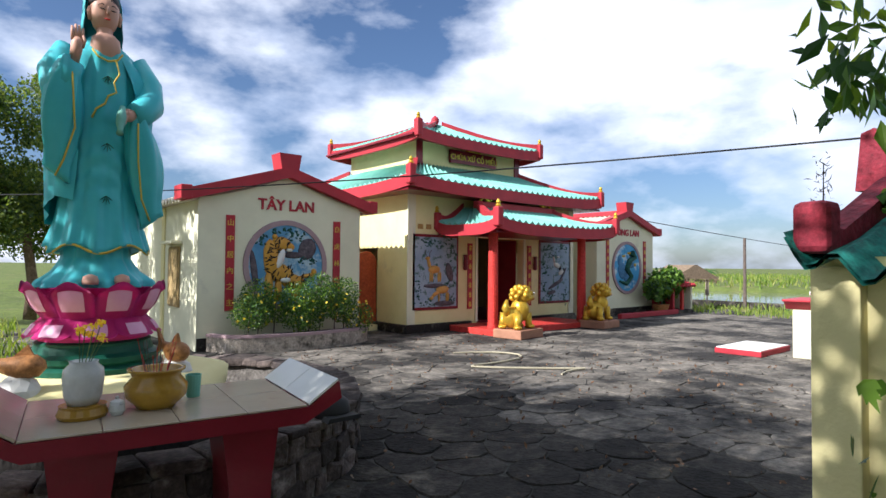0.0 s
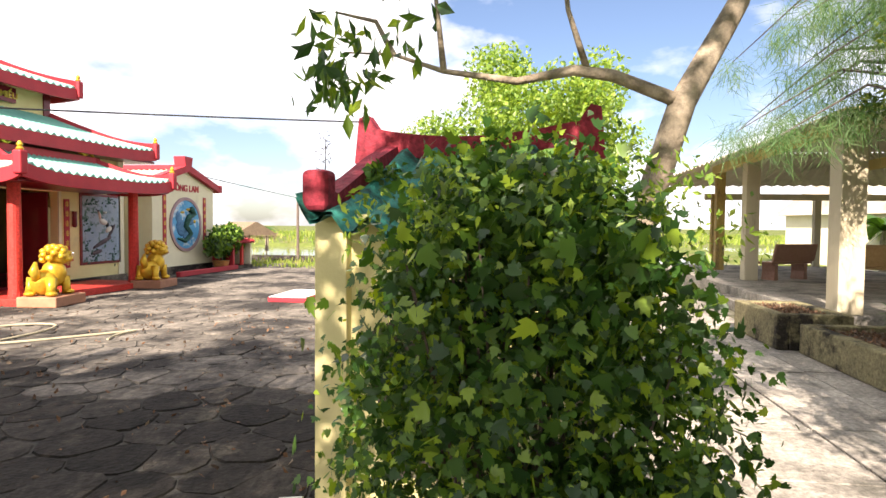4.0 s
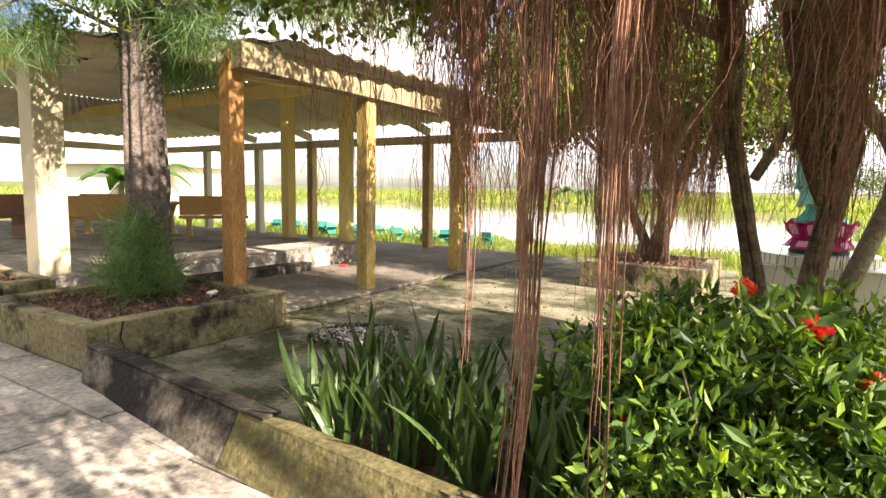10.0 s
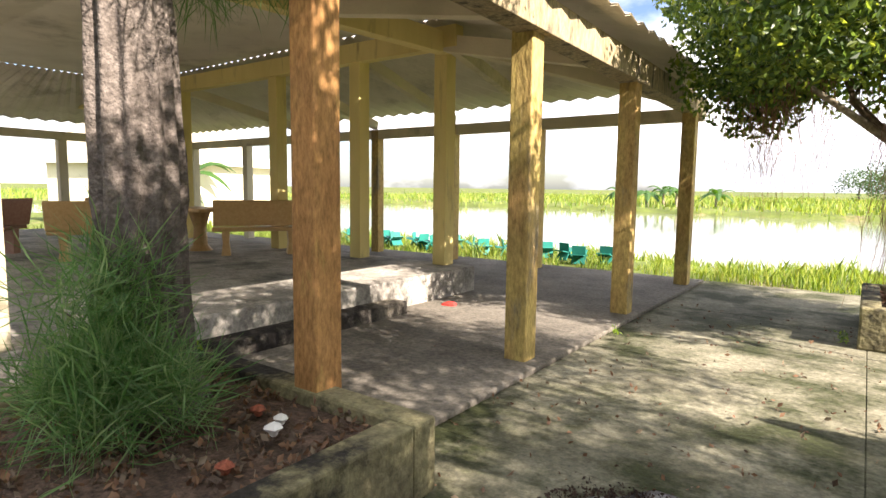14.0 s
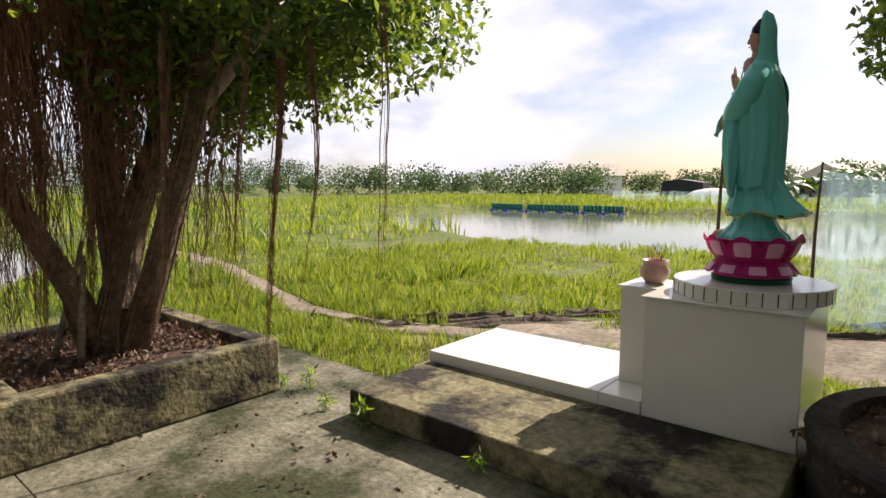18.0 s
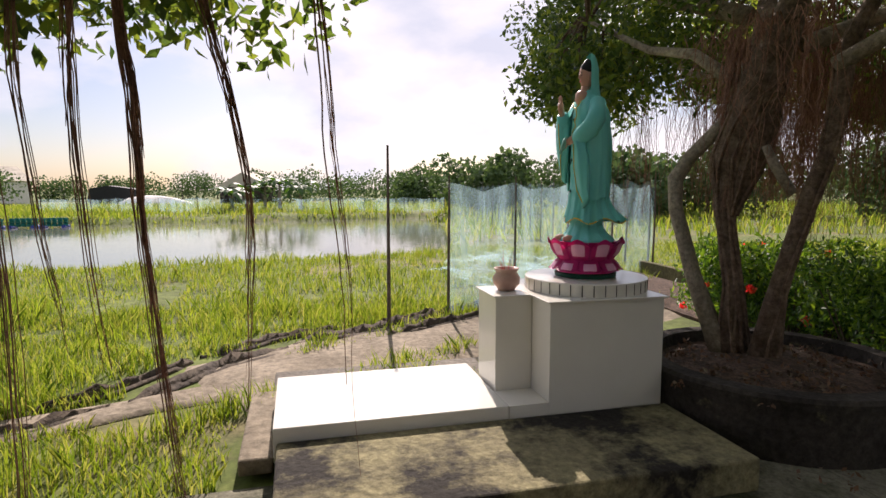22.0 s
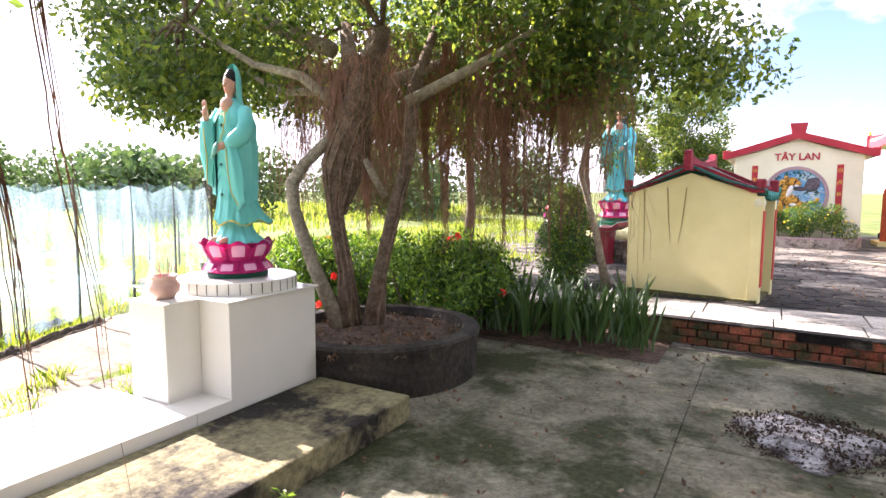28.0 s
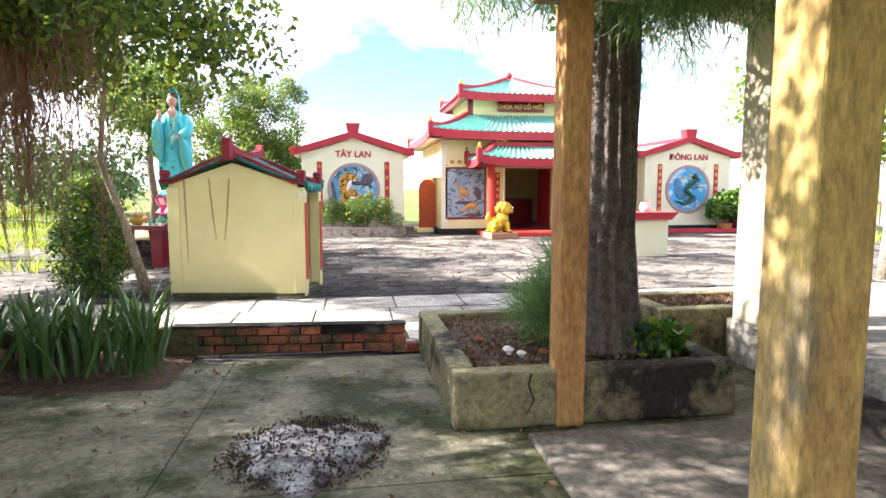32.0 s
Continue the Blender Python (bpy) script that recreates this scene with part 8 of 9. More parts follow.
for i in range(n):
    out = np.array([math.cos(a[i]), math.sin(a[i]), 0.25]) * 0.7 + gb.normal(0, 0.75, 3)
    out /= np.linalg.norm(out)
    tip = np.cross(out, gb.normal(size=3))
    tip[2] -= 0.6
    tip -= out * tip.dot(out)
    tip /= np.linalg.norm(tip)
    side = np.cross(out, tip)
    s = (0.014 + 0.025 * gb.random() ** 1.5) * big[own[i]]
    base = len(verts)
    outline = [(0, 0), (0.55, 0.15), (0.62, 0.55), (0.38, 0.5), (0.42, 0.95), (0.2, 0.85), (0, 1.4), (-0.2, 0.85), (-0.42, 0.95), (-0.38, 0.5), (-0.62, 0.55), (-0.55, 0.15)]
    for u, v in outline:
        verts.append(pc[i] + side * u * s + tip * v * s - out * 0.12 * s * (u * u + (v - 0.5) ** 2))
    faces.append(tuple(range(base, base + len(outline))))
raw("foliage", [tuple(v) for v in verts], faces, BUSH_LEAF, bush)
tops = [(gb.normal(0, 0.2), gb.normal(0, 0.24), 1.58 + 0.2 * gb.random()) for k in range(16)]
leaf_mesh("feathery_shoot", tops, np.full(16, 0.10), 1100, 0.026, SUNNY_LEAF, bush, aspect=0.2, shell=0.1)
bm = bmesh.new()
for k in range(60):
    q = sprig[k * 8]
    add_tube(bm, [(q[0] * 0.15, q[1] * 0.15, 0), (q[0] * 0.5, q[1] * 0.5, q[2] * 0.55), q], [0.012, 0.008, 0.003], 4)
part("stem", bm, TIMBER, bush)

# sword-leaved plants and hedge in the bed
def sword_leaf(seed):
    """One long tapered leaf, folded along its middle and arching over."""
    g = random.Random(seed)
    ln, w, arch = g.uniform(0.5, 0.72), g.uniform(0.018, 0.026), g.uniform(0.08, 0.34)
    bm = bmesh.new()
    prev = None
    for k in range(8):
        f = k / 7
        p = Vector((arch * f * f, 0, ln * (f - 0.30 * arch * f ** 3)))
        ww = w * (0.75 + 0.6 * f) * (1 - f ** 3) + 0.0006
        row = (bm.verts.new(p + Vector((0.3 * ww, -ww, 0))), bm.verts.new(p), bm.verts.new(p + Vector((0.3 * ww, ww, 0))))
        if prev:
            bm.faces.new((prev[0], prev[1], row[1], row[0]))
            bm.faces.new((prev[1], prev[2], row[2], row[1]))
        prev = row
    me = bpy.data.meshes.new("leaf")
    bm.to_mesh(me)
    bm.free()
    me.materials.append(SWORD_LEAF)
    return me


SWORD_SHAPES = [sword_leaf(k) for k in range(12)]


def sword_clump(x, y, n, label):
    t = thing("sword_plant", pose(x, y, 0.1), label, "plant", "sword plants in the bed")
    g = random.Random(int(abs(x * 100 + y * 37)))
    for k in range(n):
        ob = new("leaf", SWORD_SHAPES[g.randrange(12)])
        ob.parent = t
        size = g.uniform(0.7, 1.15)
        ob.matrix_local = pose(g.gauss(0, 0.08), g.gauss(0, 0.08), -0.02, g.gauss(0, 9), g.gauss(0, 9), g.uniform(0, 360)) @ Matrix.Scale(size, 4)


rk = random.Random(2)
for k in range(15):
    sword_clump(2.15 + 0.135 * k + rk.uniform(-0.05, 0.05), -4.35 - 0.26 * (k % 3) + rk.uniform(-0.08, 0.08), 24, "clump of long upright sword-shaped leaves")
for k in range(16):
    sword_clump(0.72 - 0.16 * k, -4.02 - 0.2 * (k % 3) + rk.uniform(-0.06, 0.06), 22, "clump of long upright sword-shaped leaves")


def hedge(x, y, r, h, n, seed):
    t = thing("hedge_shrub", pose(x, y, 0.1), "glossy green hedge shrub with red flower heads", "shrub", "hedge shrubs in the bed")
    g = np.random.default_rng(seed)
    c = np.stack([g.normal(0, r * 0.46, 34), g.normal(0, r * 0.46, 34), 0.10 + g.random(34) * h], 1)
    leaf_mesh("foliage", c, np.full(34, 0.19), n, 0.074, IXORA_LEAF, t, aspect=0.18, droop=-0.6, shell=0.3)
    bm = bmesh.new()
    for p in c[:14]:
        add_tube(bm, [(p[0] * 0.2, p[1] * 0.2, -0.05), (p[0] * 0.7, p[1] * 0.7, p[2] * 0.6), p], [0.014, 0.009, 0.004], 5)
    part("stem", bm, TIMBER, t)
    for k in range(3):
        p = c[k * 5]
        d = np.array([p[0], p[1], p[2] - 0.2])
        p = p + d / np.linalg.norm(d) * 0.2
        leaf_mesh("flower_head", [p], [0.04], 110, 0.024, RED_PETAL, t, aspect=0.5)


for k, (x, y, r, h) in enumerate(((2.15, -4.5, 0.42, 0.72), (1.7, -4.3, 0.5, 0.80), (1.15, -4.3, 0.5, 0.78), (0.5, -4.85, 0.5, 0.8), (0.0, -4.95, 0.5, 0.8), (1.4, -4.95, 0.5, 0.9), (2.1, -5.0, 0.45, 0.75), (-0.5, -4.9, 0.5, 0.75))):
    hedge(x, y, r, h, 3800, 50 + k)

# ---- grass ----
def scatter(n, x0, x1, y0, y1, seed):
    g = np.random.default_rng(seed)
    p = np.stack([g.uniform(x0, x1, n), g.uniform(y0, y1, n)], 1)
    return p


def lawn(p, h, w, label, seed):
    z = ground_height(p[:, 0], p[:, 1])
    on_track = (off_line(p[:, 0], p[:, 1], PATH_LINE) < 0.18) | (off_line(p[:, 0], p[:, 1], RUT_LINE) < 0.09) | (off_line(p[:, 0], p[:, 1], EARTH_LINE) < 0.62 + 0.3 * np.sin(p[:, 0] * 5.1 + p[:, 1] * 3.7))
    patch = np.array([0.7 * noise.noise(Vector((x * 0.35, y * 0.35, seed))) + 0.8 * noise.noise(Vector((x * 1.7, y * 1.7, seed))) for x, y in p])
    keep = (z > -0.46) & ~on_track & (patch > -0.38)
    p, z, patch = p[keep], z[keep], patch[keep]
    tagged(blade_mesh("grass", p, h * np.clip(0.7 + 1.15 * patch, 0.3, 1.9), w, GRASS, None, z - 0.02, 0.7), label, "grass", kind="stuff")


lawn(scatter(12000, 0.2, 2.2, -16.5, -10.4, 11), 0.17, 0.010, "short bright grass beside the planter", 11)
lawn(scatter(26000, -3.2, 1.1, -16.5, -6.9, 1), 0.18, 0.012, "long bright green grass beside the yard", 1)
lawn(scatter(34000, -10.5, -1.4, -17, 3.0, 2), 0.24, 0.016, "unmown meadow grass by the pond", 2)
lawn(scatter(16000, -4.0, 2.8, -24, -13.2, 3), 0.26, 0.018, "trodden meadow grass beside a mud track", 3)
lawn(scatter(20000, 2.5, 24, -19.2, -14.7, 4), 0.34, 0.018, "grassy strip along the pond edge", 4)
lawn(scatter(22000, -60, 10, -60, -19, 5), 0.5, 0.07, "rough pasture beyond the ponds", 5)
lawn(scatter(14000, -60, -32, -40, -2, 12), 0.5, 0.06, "grassy far bank of the west pond", 12)
lawn(scatter(20000, -60, -12, -10, 45, 6), 0.55, 0.07, "rough pasture beyond the ponds", 6)
lawn(scatter(12000, -9, 2, 2, 20, 7), 0.3, 0.03, "grass behind the statue", 7)
lawn(scatter(16000, 52, 140, -60, 90, 8), 0.7, 0.16, "rough pasture across the water", 8)
lawn(scatter(16000, -20, 80, -140, -54, 9), 0.7, 0.16, "rough pasture across the water", 9)
lawn(scatter(9000, 21, 27.5, -12, 34, 10), 0.3, 0.04, "grass on the east bank", 10)

# folded green aerator paddles along the water
for k in range(20):
    x = 9.0 + 0.42 * k + 0.12 * math.sin(k * 7)
    t = thing("aerator_paddle", pose(x, -15.5 + 0.2 * math.sin(k * 2), -0.04, 12 * math.sin(k * 5), 0, 70 * math.sin(k * 3)) @ Matrix.Scale(0.7, 4), "teal plastic pond aerator paddle lying in grass", "aerator", "aerator paddles by the pond")
    part("axle", tube([(-0.25, 0, 0.3), (0.25, 0, 0.3)], 0.02, 6), TEAL, t)
    for j in range(5):
        a = j * 1.256
        part("paddle", box(-0.2, 0.2, -0.015, 0.015, 0.03, 0.28, 0.004, Matrix.Translation((0, 0, 0.3)) @ Matrix.Rotation(a, 4, "X")), TEAL, t)
# floating aerator rows in the west pond
for k in range(7):
    y = -32.0 + 1.5 * k
    t = thing("pond_aerator", pose(-30.9 + 0.25 * math.sin(k * 2), y, -0.42, 0, 0, 88), "teal paddle-wheel aerator row on blue floats", "aerator", "aerators in the west pond")
    for fx in (-0.55, 0.55):
        part("float", tube([(fx, -0.35, 0.05), (fx, 0.35, 0.05)], [0.10, 0.10], 8), BLUE_PLASTIC, t)
    part("axle", tube([(-0.72, 0, 0.30), (0.72, 0, 0.30)], 0.02, 6), TEAL, t)
    for j in range(5):
        for q in range(3):
            part("paddle", box(-0.10, 0.10, -0.012, 0.012, -0.26, 0.26, 0, Matrix.Translation((-0.56 + 0.28 * j, 0, 0.30)) @ Matrix.Rotation(0.4 + q * 1.047, 4, "X")), TEAL, t)

# netting fence on stakes
def net_fence(pts, h, label, step=1.2):
    t = thing("net_fence", pose(0, 0, 0), label, "fence")
    for (x0, y0), (x1, y1) in zip(pts, pts[1:]):
        ln = math.hypot(x1 - x0, y1 - y0)
        n = max(2, int(ln / step))
        verts, faces = [], []
        m = n * 4
        for i in range(m + 1):
            f = i / m
            x, y = x0 + (x1 - x0) * f, y0 + (y1 - y0) * f
            dx = 0.08 * math.sin(i * 1.7)
            top = h - 0.10 * abs(math.sin(math.pi * i / 4)) + 0.03 * math.sin(i * 2.3)
            for g in (0, 0.35, 0.7, 0.92, 1.0):
                verts.append((x + dx * math.sin(math.pi * g), y + dx * math.sin(math.pi * g), g * top))
        for i in range(m):
            for g in range(4):
                a = i * 5 + g
                faces.append((a, a + 1, a + 6, a + 5))
        raw("netting", verts, faces, NET, t, smooth=True)
        for i in range(n + 1):
            f = i / n
            x, y = x0 + (x1 - x0) * f, y0 + (y1 - y0) * f
            part("stake", tube([(x, y, -0.1), (x + 0.03, y, h * 0.6), (x - 0.02, y + 0.02, h * 1.05)], [0.022, 0.018, 0.012], 5), TIMBER, t)


net_fence([(-4.6, -3.1), (-9.4, -2.6), (-16.0, -1.7), (-24.0, -0.6)], 1.85, "pale blue netting fence on thin stakes")
net_fence([(-1.9, -8.0), (-3.3, -5.6), (-4.55, -3.25)], 1.75, "sagging see-through blue netting on bent sticks", 1.4)
net_fence([(-37.5, 1.0), (-39.0, -8.0), (-40.5, -17.0), (-42.0, -28.0)], 1.05, "far pale blue netting along the bank", 2.4)
# fallen netting heaped on the grass
heap_net = thing("net_heap", pose(-4.6, -6.2, 0.0), "loose blue netting slumped over the grass", "netting")
verts, faces = [], []
for i in range(31):
    for j in range(17):
        x, y = (i - 15) * 0.16, (j - 8) * 0.15
        z = 0.26 + 0.16 * noise.noise(Vector((x * 1.3, y * 1.3, 2.0))) + 0.12 * noise.noise(Vector((x * 4, y * 4, 5.0)))
        verts.append((x + 0.5 * y, y - 0.4 * x, max(0.05, z)))
for i in range(30):
    for j in range(16):
        a = i * 17 + j
        if ((i - 14.5) / 15) ** 2 + ((j - 7.5) / 8) ** 2 < 0.75 + 0.5 * noise.noise(Vector((i * 0.3, j * 0.3, 1.0))):
            faces.append((a, a + 1, a + 18, a + 17))
raw("netting", verts, faces, NET, heap_net, smooth=True)
pl2 = thing("pole", pose(-1.45, -8.87, 0), "slender bare wooden pole standing in grass", "pole")
part("shaft", tube([(0, 0, -0.1), (0.03, 0, 1.0), (-0.02, 0.01, 2.18)], [0.026, 0.021, 0.013], 8), TIMBER, pl2)

# ---- far things ----
def far_tree(x, y, h, w, seed, n=900, kind="tree"):
    g = np.random.default_rng(seed)
    t = thing("far_tree", pose(x, y, 0), "distant rounded tree on the field edge", "tree", "trees on the horizon")
    k = 11
    c = np.stack([g.normal(0, w * 0.3, k), g.normal(0, w * 0.3, k), h * (0.35 + 0.5 * g.random(k))], 1)
    leaf_mesh("crown", c, np.full(k, w * 0.33), n, 0.32, FAR_LEAF, t, aspect=0.45)
    part("trunk", tube([(0, 0, -0.2), (0.1, 0, h * 0.3), (0, 0.1, h * 0.6)], [h * 0.035, h * 0.025, h * 0.01], 6), TIMBER, t)


rf = random.Random(6)
k = 0
for a in range(170, 300, 3):
    d = rf.uniform(75, 115)
    x, y = 5 + d * math.cos(radians(a - 60)), -8 + d * math.sin(radians(a - 60))
    far_tree(x, y, rf.uniform(2.4, 4.2), rf.uniform(4, 7), 100 + k, 1500)
    k += 1
for k2 in range(16):
    far_tree(-70 + 5.2 * k2 + rf.uniform(-2, 2), -120 + rf.uniform(-6, 6) - 0.8 * k2, rf.uniform(4.5, 7), rf.uniform(6, 9), 400 + k2, 1500)
for x, y, h, w in ((-19, 26, 4.2, 6), (-11, 30, 4.6, 7), (-27, 16, 3.6, 6), (-24, 9, 3.4, 5), (-34, 3, 3.2, 5), (-46, 8, 3.2, 6), (-60, 4, 3.4, 6), (-30, 12, 3.4, 6), (-40, 14, 3.4, 7), (-16, 20, 3.8, 5)):
    far_tree(x, y, h, w, 300 + k, 4200)
    k += 1


def broad_tree(x, y, spots, leaves, seed, trunk, label):
    t = thing("tree", pose(x, y, 0), label, "tree", "trees behind the statue")
    part("trunk", tube(trunk, [0.17, 0.14, 0.12, 0.09, 0.05][:len(trunk)], 10), BARK, t, smooth=True)
    c = []
    r = []
    for j, (cx, cy, cz, rx, ry, rz, n) in enumerate(spots):
        a, b = clump_crown(cx, cy, cz, rx, ry, rz, n, 0.5, seed + j)
        c.append(a)
        r.append(b)
        part("limb", tube([trunk[-2], (cx * 0.5, cy * 0.5, cz * 0.75), (cx, cy, cz)], [0.07, 0.05, 0.02], 7), BARK, t, smooth=True)
    leaf_mesh("crown", np.concatenate(c), np.concatenate(r), leaves, 0.12, BANYAN_LEAF, t, droop=0.4, aspect=0.28, shell=0.25)


broad_tree(2.2, 19.5, [(-0.6, 0, 4.8, 2.3, 2.0, 2.3, 66), (-2.8, 1.0, 4.0, 1.8, 1.6, 1.6, 34), (0.2, 0.3, 2.9, 1.7, 1.5, 1.2, 30)], 40000, 70, [(0.3, 0, 0), (0.35, 0, 1.0), (0.2, 0, 2.2), (0, 0, 3.4)], "dark round-crowned tree behind the side hall")
# added tree, placed on the sun's line to shade the hall's west wall
broad_tree(-1.3, 12.5, [(0, 0, 5.0, 2.0, 2.0, 1.5, 44), (-0.6, 2.0, 5.2, 2.0, 1.6, 1.4, 26)], 18000, 75, [(0, 0, 0), (0.05, 0, 1.2), (-0.05, 0, 2.4), (0, 0, 3.6), (0, 0, 4.6)], "leafy tree added to shade the side hall")
# unseen tree, added so its clumps shade court, bush, walk and altar table
broad_tree(-2.6, 4.4, [(0, 0, 5.4, 2.4, 2.6, 1.3, 40), (1.6, -0.9, 4.6, 1.5, 1.6, 0.9, 20), (0.4, -2.6, 5.0, 2.0, 1.6, 1.0, 24), (0.5, -4.2, 4.7, 1.8, 1.3, 0.9, 9), (-1.7, -5.6, 4.4, 1.7, 1.5, 0.7, 18), (0.2, -4.6, 3.3, 1.0, 1.1, 0.6, 24), (0.2, -1.0, 3.5, 1.2, 1.3, 0.7, 28)], 34000, 80, [(0, 0, 0), (0.1, 0, 1.2), (0.0, 0.1, 2.4), (0.05, 0, 3.6), (0, 0, 5.0)], "unseen tall open-crowned tree added west of the court for shade")

def palm(x, y, h, n, size, label, name="banana_plant"):
    t = thing(name, pose(x, y, 0), label, "plant", "broad-leaved plants on the banks")
    part("stem", tube([(0, 0, -0.2), (0.05, 0, h * 0.5), (0, 0, h * 0.75)], [0.14, 0.11, 0.06], 8), PALE_BARK, t)
    g = random.Random(int(abs(x * 7 + y)))
    for i in range(n):
        a = i * 6.283 / n + g.uniform(-0.3, 0.3)
        up = g.uniform(0.5, 1.1)
        bm = bmesh.new()
        prev = None
        for s in range(7):
            f = s / 6
            r, z = size * f * 0.8, h * 0.7 + size * (up * f - 0.9 * f * f)
            w = size * 0.14 * math.sin(math.pi * (0.08 + 0.9 * f))
            p, sd = Vector((r * math.cos(a), r * math.sin(a), z)), Vector((-math.sin(a), math.cos(a), 0)) * w
            row = (bm.verts.new(p - sd - Vector((0, 0, w * 0.4))), bm.verts.new(p), bm.verts.new(p + sd - Vector((0, 0, w * 0.4))))
            if prev:
                bm.faces.new((prev[0], prev[1], row[1], row[0]))
                bm.faces.new((prev[1], prev[2], row[2], row[1]))
            prev = row
        part("leaf", bm, IXORA_LEAF, t)


for x, y, h in ((-43, -13.8, 2.3), (-42, -11.2, 2.9), (-43, -9.6, 2.5), (-44, -12.4, 2.8), (-40.5, -14.6, 1.8), (16, -62, 1.5), (19, -60, 1.8), (22, -61, 1.5), (25, -62, 1.7), (21, -63, 1.9), (26, -16.5, 2.6), (25, -14.5, 2.3)):
    palm(x, y, h, 9, 2.2, "clump of broad-leaved banana plants")


def house(x, y, w, d, h, rz, wall, roof, label):
    t = thing("house", pose(x, y, 0, 0, 0, rz), label, "house")
    part("wall", box(-w / 2, w / 2, -d / 2, d / 2, -0.2, h, 0.02), wall, t)
    part("roof", prism([(-w / 2 - 0.4, h), (w / 2 + 0.4, h), (0, h + w * 0.32)], -d / 2 - 0.4, d / 2 + 0.4), roof, t)
    part("door", box(-0.5, 0.5, -d / 2 - 0.05, -d / 2 - 0.01, 0, 2.0), TIMBER, t)
    part("window", box(w * 0.2, w * 0.35, -d / 2 - 0.05, -d / 2 - 0.01, 0.9, 1.8), DARK_INSIDE, t)


house(-80, -48, 6, 7, 2.8, 50, WHITEWASH, SHEET, "distant white farmhouse with grey roof")
house(-78, -16, 6, 7, 2.0, 80, CURB, SHEET, "distant grey farm shed")
house(30, -18, 6, 7, 2.3, 20, CREAM, SHEET, "low farm shed with a grey sheet roof")
house(-74, 8, 6, 6, 2.2, 80, CURB, SHEET, "distant grey farmhouse behind the trees")
hut = thing("thatched_hut", pose(36.0, 17.4, 0, 0, 0, -25) @ Matrix.Scale(0.72, 4), "small thatched bamboo hut by the pond", "hut")
for x in (-1.6, 1.6):
    for y in (-1.2, 1.2):
        part("post", tube([(x, y, -0.6), (x, y, 1.5)], 0.06, 6), TIMBER, hut)
part("wall", box(-1.5, 1.5, 0.9, 1.0, -0.5, 1.3), THATCH, hut)
part("wall", box(-1.5, -1.4, -0.9, 0.899, -0.5, 1.3), THATCH, hut)
part("roof", prism([(-2.3, 1.3), (2.3, 1.3), (2.2, 1.45), (0.1, 2.5), (-0.1, 2.5), (-2.2, 1.45)], -1.8, 1.8), THATCH, hut)
leaf_mesh("thatch_ends", [(x * 0.45, y * 0.9, 1.35) for x in range(-5, 6) for y in (-2, 2)] + [(s * 2.25, y * 0.4, 1.33) for s in (-1, 1) for y in range(-4, 5)], np.full(40, 0.25), 900, 0.35, THATCH, hut, droop=1.5, aspect=0.05)
palm(39.0, 17.2, 1.9, 8, 1.0, "small palm beside the hut", "palm")
sp = thing("utility_pole", pose(24.4, 9.0, 0), "dark timber utility pole", "pole")
part("shaft", tube([(0, 0, -0.3), (0, 0, 2.8)], [0.07, 0.055], 8), TIMBER, sp)
tagged(part("kerb", box(24.6, 24.85, -3, 12, -0.1, 0.28, 0.02), CURB), "low cement kerb along the pond", "kerb", kind="structure")
wp = thing("gate_post", pose(17.2, 4.16, 0), "thin white metal post with cross bar", "post")
part("shaft", tube([(0, 0, 0), (0, 0, 2.3)], 0.04, 8), WHITEWASH, wp)
part("cross_bar", tube([(-0.5, 0, 2.28), (0.6, 0, 2.28)], 0.02, 6), WHITEWASH, wp)
# potted plants and bright pots at the end of the walk
for x, y, s in ((19.5, -3.2, 0.35), (21.0, -4.4, 0.3), (17.6, -4.2, 0.32)):
    t = thing("flower_pot", pose(x, y, 0), "brown pot with a leggy plant", "potted plant", "pots at the end of the walk")
    part("pot", lathe([(s * 0.7, 0), (s, s * 0.9), (s * 1.05, s), (s * 0.85, s)], 20), TERRACOTTA, t)
    leaf_mesh("leaves", [(0, 0, s + 0.3), (0.1, 0, s + 0.5)], [0.22, 0.18], 220, 0.12, IXORA_LEAF, t)
    part("stem", tube([(0, 0, s * 0.8), (0.05, 0, s + 0.6)], [0.015, 0.006], 5), TIMBER, t)

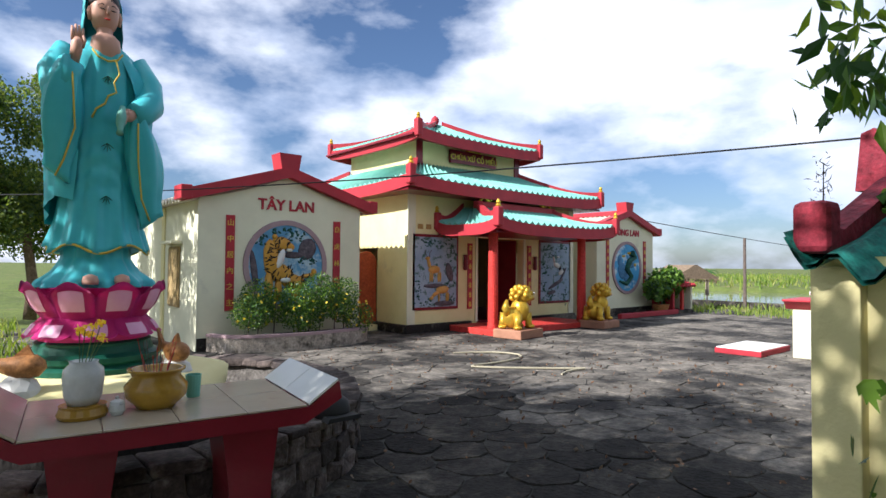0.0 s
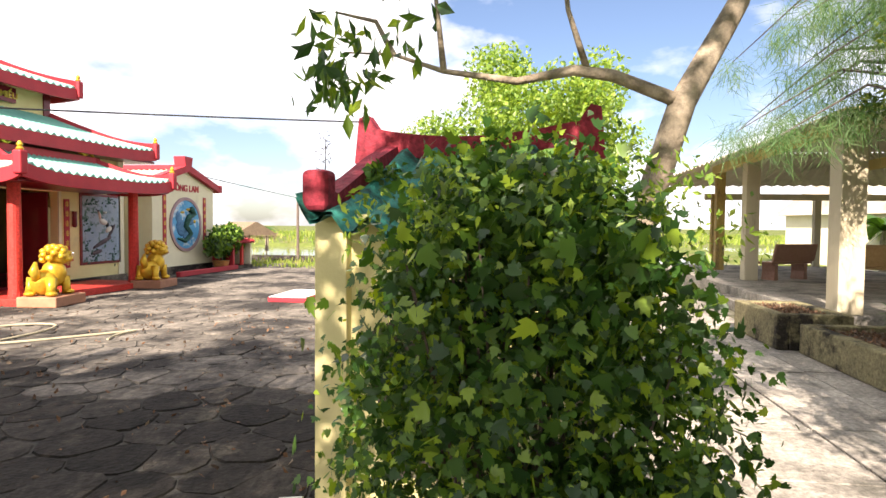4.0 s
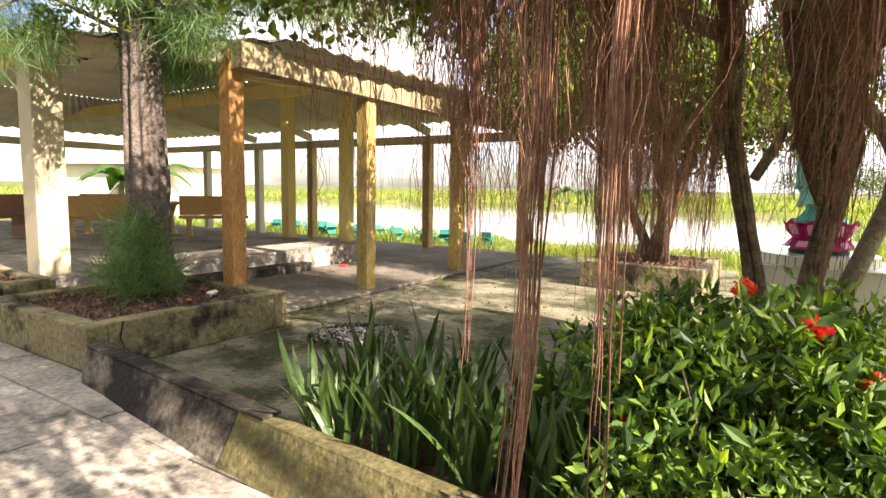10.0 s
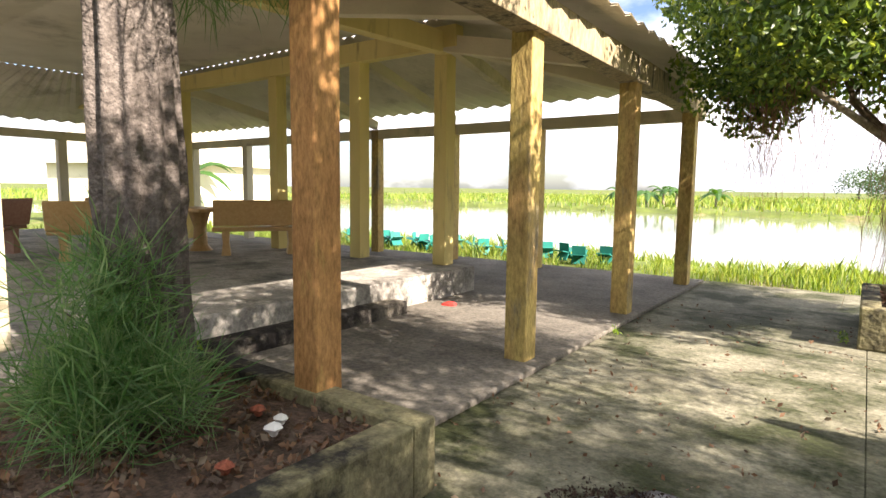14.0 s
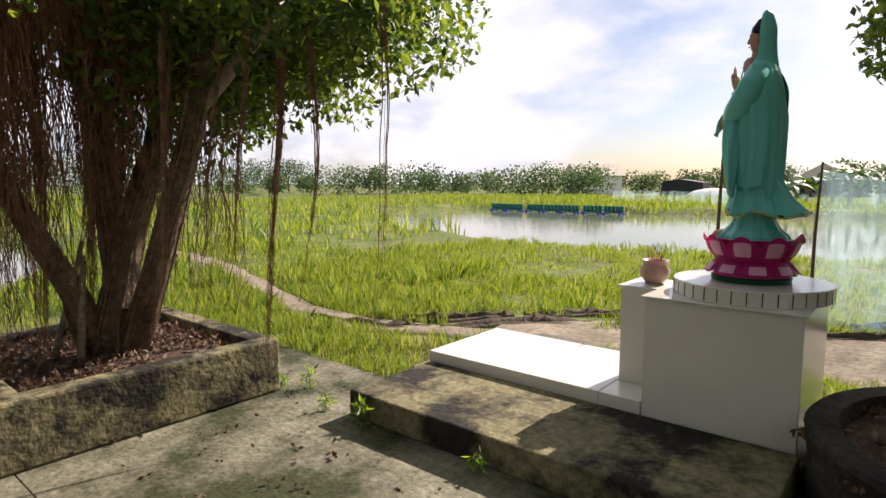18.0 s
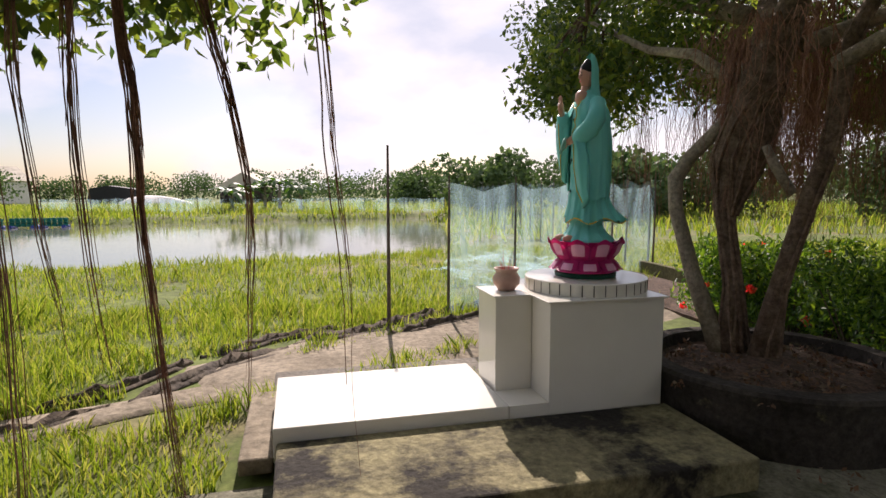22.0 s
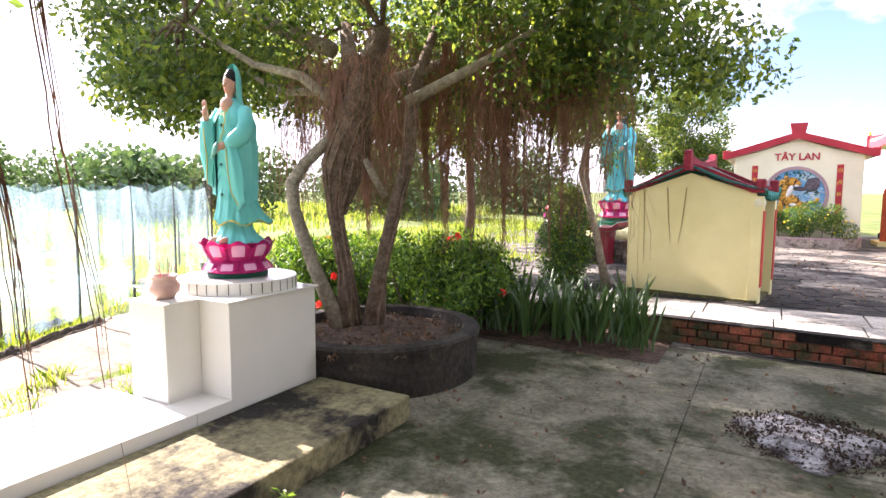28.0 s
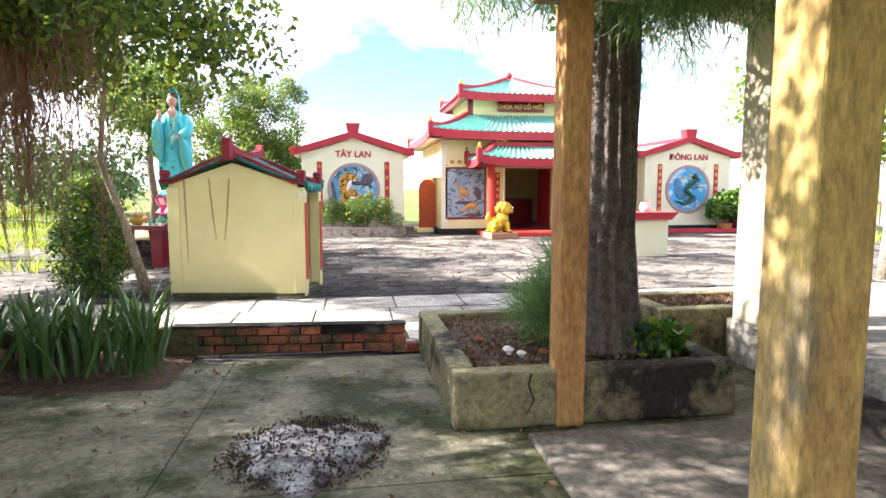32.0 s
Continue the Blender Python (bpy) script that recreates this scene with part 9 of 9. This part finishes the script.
# weeds in the joints and fallen leaves
for x, y, h in ((2.78, -10.75, 0.16), (2.9, -10.95, 0.12), (3.02, -9.9, 0.18), (3.05, -8.9, 0.14), (2.98, -10.3, 0.12), (4.9, -11.1, 0.13), (6.8, -9.9, 0.1), (2.1, -5.95, 0.12)):
    t = thing("weed", pose(x, y, 0), "small green weed sprouting from a joint", "weed", "weeds in the paving")
    part("stem", tube([(0, 0, -0.01), (0.01, 0.01, h)], [0.003, 0.001], 4), SWORD_LEAF, t)
    leaf_mesh("leaves", [(0, 0, h * 0.4), (0.01, 0.01, h * 0.75)], [h * 0.4, h * 0.3], 34, h * 0.42, SUNNY_LEAF, t, aspect=0.14, shell=0.1)
n = 1500
fx, fy = RNG.uniform(2.4, 11, n), RNG.uniform(-1.2, 9.5, n)
tagged(leaf_mesh("fallen_leaves", np.stack([fx, fy, np.full(n, 0.012)], 1), np.full(n, 0.02), n, 0.05, DRY_LEAF, None, flat=0.2, aspect=0.28), "dry fallen leaves scattered on the court", "leaves", kind="stuff")
fx, fy = RNG.uniform(2.6, 9, n), RNG.uniform(-12, -4.6, n)
tagged(leaf_mesh("fallen_leaves", np.stack([fx, fy, np.full(n, 0.012)], 1), np.full(n, 0.02), n, 0.04, DRY_LEAF, None, flat=0.2, aspect=0.28), "dry fallen leaves scattered on the yard", "leaves", kind="stuff")
sand = thing("sand_heap", pose(-60, -24.5, 0, 0, 0, 85), "low heap of pale sand on the far bank", "sand heap")
bm = bmesh.new()
add_lathe(bm, [(4.2, -0.2), (3.4, 0.35), (2.2, 0.8), (0.9, 1.05), (0.02, 1.1)], 28, wave=lambda a, k: 1 + 0.15 * math.sin(3 * a + k), sy=0.5)
part("sand", bm, WHITEWASH, sand, smooth=True)
tarp = thing("tarpaulin", pose(-63, -28.5, 0, 0, 0, 85), "dark tarpaulin stretched over a stack", "tarpaulin")
part("sheet", prism([(-2.6, -0.1), (2.6, -0.1), (2.3, 1.7), (-0.4, 2.1), (-2.2, 1.8)], -1.0, 1.0), CABLE, tarp)
